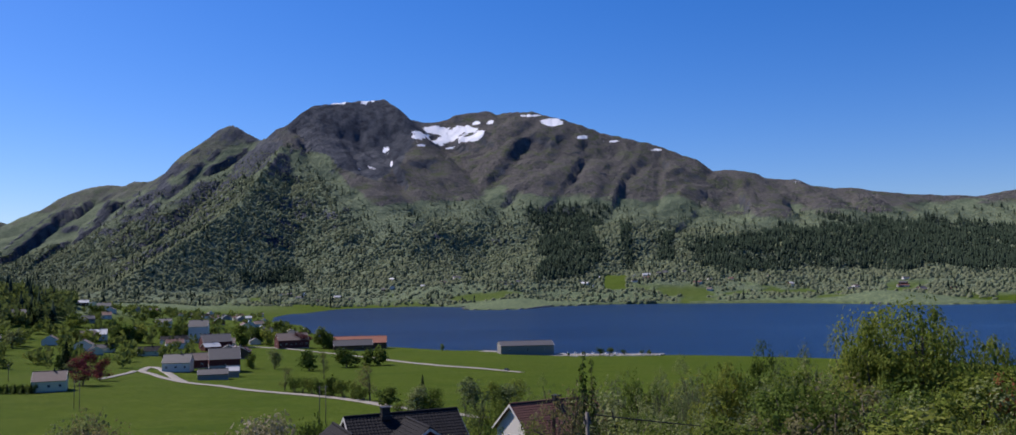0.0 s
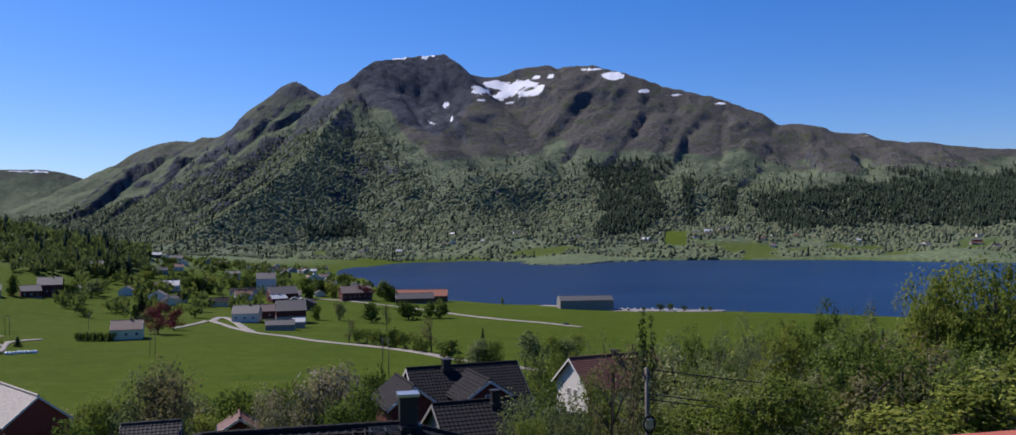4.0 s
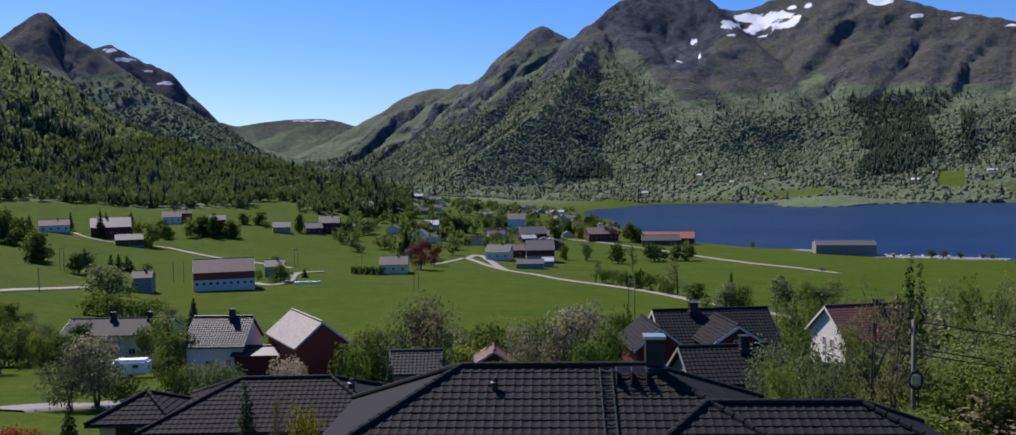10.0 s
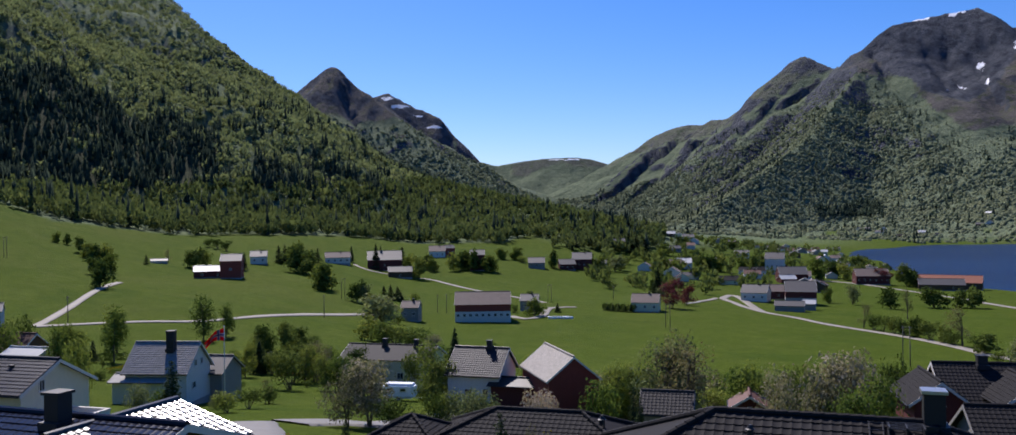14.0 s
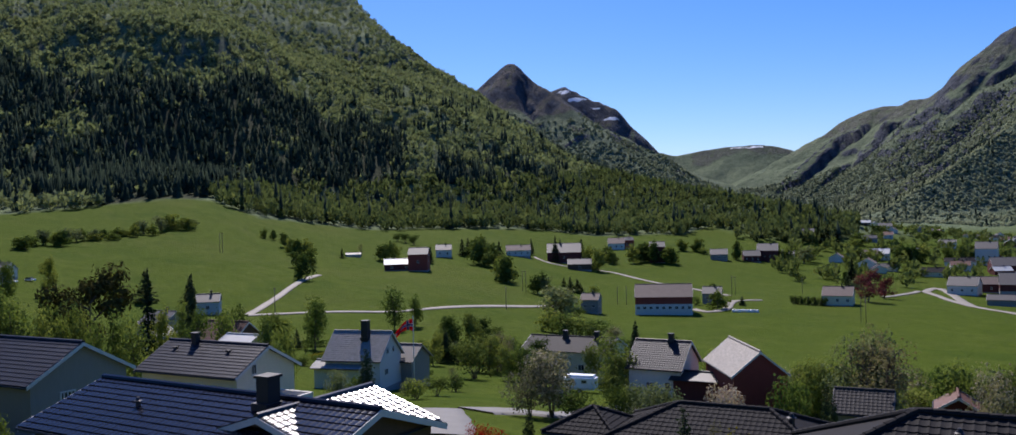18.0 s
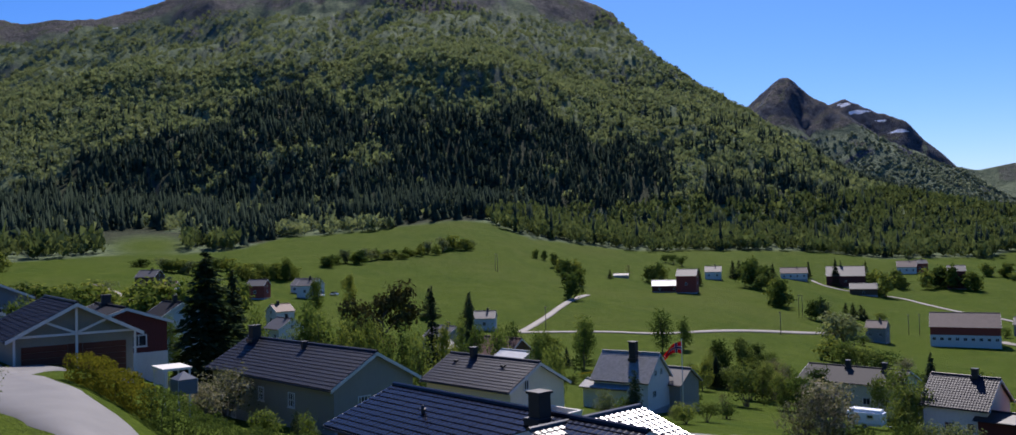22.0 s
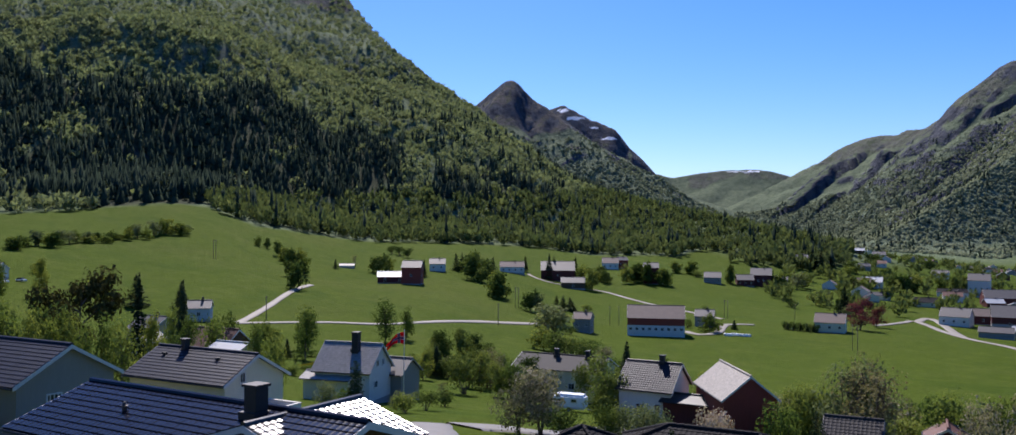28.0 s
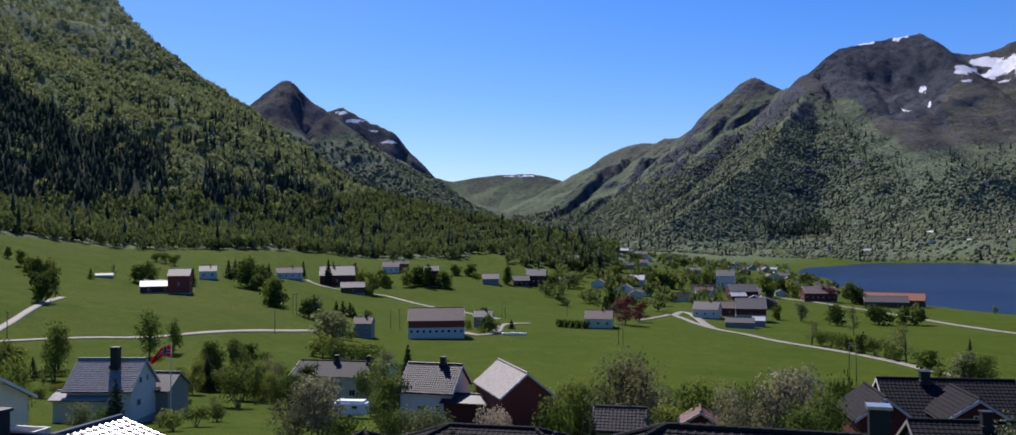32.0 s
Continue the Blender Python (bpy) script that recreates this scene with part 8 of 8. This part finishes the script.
def boat(x, y, yaw, s):
    b = thing("boat", pose(x, y, 0.0, 0, 0, yaw), "small white motorboat moored by the pier", "boat", "boats at the pier")
    bm = bmesh.new()
    ring0 = [(-2.6, -0.8, 0), (1.0, -0.8, 0), (2.6, 0, 0), (1.0, 0.8, 0), (-2.6, 0.8, 0)]
    ring1 = [(-2.8, -1.1, 0.8), (1.2, -1.1, 0.85), (3.2, 0, 1.1), (1.2, 1.1, 0.85), (-2.8, 1.1, 0.8)]
    poly(bm, [tuple(v * s for v in p) for p in ring0 + ring1], [(4, 3, 2, 1, 0), (5, 6, 7, 8, 9)] + [(i, (i + 1) % 5, (i + 1) % 5 + 5, i + 5) for i in range(5)])
    part("hull", bm, M_PLASTIC, b)
    bm = bmesh.new()
    bevelled_box(bm, -0.8 * s, 0.8 * s, -0.6 * s, 0.6 * s, 0.8 * s, 1.7 * s, 0.1)
    part("cabin", bm, M_WHITE, b)


for k in range(14):
    f = k / 13
    boat(48 + 62 * f + rng_s.uniform(-2, 2), 668 - 14 * f + rng_s.uniform(-6, 4), rng_s.uniform(60, 120), rng_s.uniform(0.6, 0.9))
bm = bmesh.new()
poly(bm, [(-20, 684, -3), (40, 640, -3), (118, 634, -3), (122, 646, -3), (52, 656, -3), (-12, 700, -3), (-20, 684, 1.3), (40, 640, 1.3), (118, 634, 1.1), (122, 646, 1.1), (52, 656, 1.3), (-12, 700, 1.3)],
     [(6, 7, 8, 9, 10, 11)] + [(i, (i + 1) % 6, (i + 1) % 6 + 6, i + 6) for i in range(6)])
tagged(new("pier", finish("pier", bm, M_GRAVEL)), "low stone quay with gravel top", "pier", kind="structure")
stones = thing("breakwater", pose(0, 0, 0), "breakwater of grey boulders along the harbour", "breakwater")
for k in range(60):
    f = rng_s.random()
    bm = bmesh.new()
    bmesh.ops.create_icosphere(bm, subdivisions=1, radius=rng_s.uniform(0.5, 1.1), matrix=pose(46 + 76 * f, 634.5 - 2.5 * f + rng_s.uniform(-2.5, 1.5) + (12 * (f > 0.9)) * rng_s.random(), 0.9, rng_s.uniform(0, 90), 0, rng_s.uniform(0, 90)))
    for v in bm.verts:
        v.co += Vector((rng_s.uniform(-0.2, 0.2), rng_s.uniform(-0.2, 0.2), rng_s.uniform(-0.2, 0.2)))
    part("boulder", bm, M_STONE, stones)
for k in range(7):
    plant(BUSH_DARK[k % 2], 52 + 10 * k + rng_s.uniform(-3, 3), 640 + rng_s.uniform(-2, 3), rng_s.uniform(2, 6), z=1.0)

# ---- terraces by the long houses ----
def terrace(x, y, yaw, w, d, z0, z1, label):
    t = thing("terrace", pose(x, y, z0, 0, 0, yaw), label, "terrace")
    bm = bmesh.new()
    box(bm, -w / 2, w / 2, -d / 2, d / 2, -1.5, z1 - z0 - 0.12)
    part("base", bm, M_STONE, t)
    for k, (a, b, c2, d2) in enumerate(((-w / 2, w / 2, -d / 2, -d / 2 + 0.12), (-w / 2, w / 2, d / 2 - 0.12, d / 2), (-w / 2, -w / 2 + 0.12, -d / 2 + 0.12, d / 2 - 0.12), (w / 2 - 0.12, w / 2, -d / 2 + 0.12, d / 2 - 0.12))):
        bm = bmesh.new()
        box(bm, a, b, c2, d2, z1 - z0 - 0.116, z1 - z0 + 0.75)
        part("parapet", bm, M_WHITE, t)
        bm = bmesh.new()
        box(bm, a - 0.04, b + 0.04, c2 - 0.04, d2 + 0.04, z1 - z0 + 0.752, z1 - z0 + 0.80)
        part("coping", bm, M_WHITE, t)


terrace(-58.8, 29.2, 20, 4.2, 4.0, 43.6, 44.6, "white walled terrace beside the cream house")
pergola = thing("pergola", pose(-59.5, 3.1, 48.47, 0, 0, 12), "white flat-roofed garden pergola", "pergola")
bm = bmesh.new()
box(bm, -1.3, 1.3, -0.9, 0.9, 2.2, 2.34)
part("roof", bm, M_WHITE, pergola)
for px, py in ((-1.25, -0.75), (1.25, -0.75), (-1.25, 0.75), (1.25, 0.75)):
    bm = bmesh.new()
    box(bm, px - 0.05, px + 0.05, py - 0.05, py + 0.05, -2.5, 2.198)
    part("post", bm, M_WHITE, pergola)
tent = thing("garden_tent", pose(-56.3, 3.6, 49.72, 0, 0, 20) @ Matrix.Scale(0.45, 4), "small grey garden tent on the terrace", "tent")
bm = bmesh.new()
poly(bm, [(-1.3, -1.3, 1.5), (1.3, -1.3, 1.5), (1.3, 1.3, 1.5), (-1.3, 1.3, 1.5), (0, 0, 2.5), (-1.3, -1.3, -0.5), (1.3, -1.3, -0.5), (1.3, 1.3, -0.5), (-1.3, 1.3, -0.5)], [(0, 1, 4), (1, 2, 4), (2, 3, 4), (3, 0, 4), (0, 5, 6, 1), (1, 6, 7, 2), (2, 7, 8, 3), (3, 8, 5, 0)])
part("canvas", bm, tone("blue_grey_canvas", (0.12, 0.14, 0.17), 0.8), tent)
bm = bmesh.new()
for sx in (-1.34, 1.34):
    for sy in (-1.34, 1.34):
        tube(bm, [(sx, sy, -0.5), (sx, sy, 1.52)], 0.03, 0.03, 6)
part("frame", bm, M_ALU, tent)

# ---- the balcony that the camera stands on ----
bal = thing("balcony_railing", pose(0.0, 0.957, 52.4, 0, 0, 16.5), "orange-red painted wooden balcony railing with flaking paint", "railing")
TOP = 57.75 - 52.4
bm = bmesh.new()
vs = box(bm, -0.10, 3.0, -0.145, 0.0, TOP - 0.045, TOP)
bmesh.ops.bevel(bm, geom=[e for e in bm.edges], offset=0.006, segments=2, affect="EDGES")
part("handrail", bm, M_RAIL, bal)
rng_p = random.Random(4)
for k in range(16):
    bm = bmesh.new()
    cx, cy = rng_p.choice((0.045, 0.06, 0.33, 0.36, 0.5, 0.42, 0.28, -0.06, 0.15)) + rng_p.gauss(0, 0.03), rng_p.choice((-0.012, -0.02, -0.05, -0.06, -0.075)) + rng_p.gauss(0, 0.006)
    n, rx, ry = 9, rng_p.uniform(0.006, 0.030), rng_p.uniform(0.0015, 0.005)
    ring = [(cx + rx * rng_p.uniform(0.5, 1.1) * math.cos(6.283 * i / n), min(-0.003, cy + ry * rng_p.uniform(0.5, 1.1) * math.sin(6.283 * i / n)), TOP + 0.0012) for i in range(n)]
    poly(bm, ring + [(x, y, z - 0.002) for x, y, z in ring], [tuple(range(n)), tuple(range(2 * n - 1, n - 1, -1))] + [(i, i + n, (i + 1) % n + n, (i + 1) % n) for i in range(n)])
    part("flaked_patch", bm, M_LICHEN, bal)
for x in (0.0, 1.45, 2.9):
    bm = bmesh.new()
    box(bm, x - 0.045, x + 0.045, -0.118, -0.028, TOP - 1.0, TOP - 0.046)
    part("post", bm, M_RAIL, bal)
for k in range(5):
    bm = bmesh.new()
    box(bm, -0.10, 3.0, -0.026, -0.004, TOP - 0.98 + 0.17 * k, TOP - 0.98 + 0.17 * k + 0.14)
    part("rail_board", bm, M_RAIL, bal)
deck = thing("balcony_deck", pose(0.0, 0.957, 52.4, 0, 0, 16.5), "grey wooden balcony deck on posts", "balcony")
for k in range(14):
    bm = bmesh.new()
    box(bm, -3.0, 3.0, -0.15 - 0.145 * (k + 1), -0.155 - 0.145 * k, TOP - 1.08, TOP - 1.04)
    part("deck_board", bm, M_GREYWOOD, deck)
bm = bmesh.new()
box(bm, -3.0, 3.0, -2.2, -0.0, TOP - 1.24, TOP - 1.084)
part("joists", bm, M_GREYWOOD, deck)
for x in (-2.8, 0, 2.8):
    bm = bmesh.new()
    box(bm, x - 0.06, x + 0.06, -0.14, -0.02, -1.5, TOP - 1.244)
    part("deck_post", bm, M_GREYWOOD, deck)
home = house(1.6, -6.6, 16.5, 13.0, 4.6, 61.5, 58.9, 52.8, M_WHITE, M_BLACKTILE, "white house that the balcony belongs to", windows=[("back", -3.0, 4.0, 1.2, 1.2, 1), ("back", 3.0, 4.0, 1.2, 1.2, 1)])
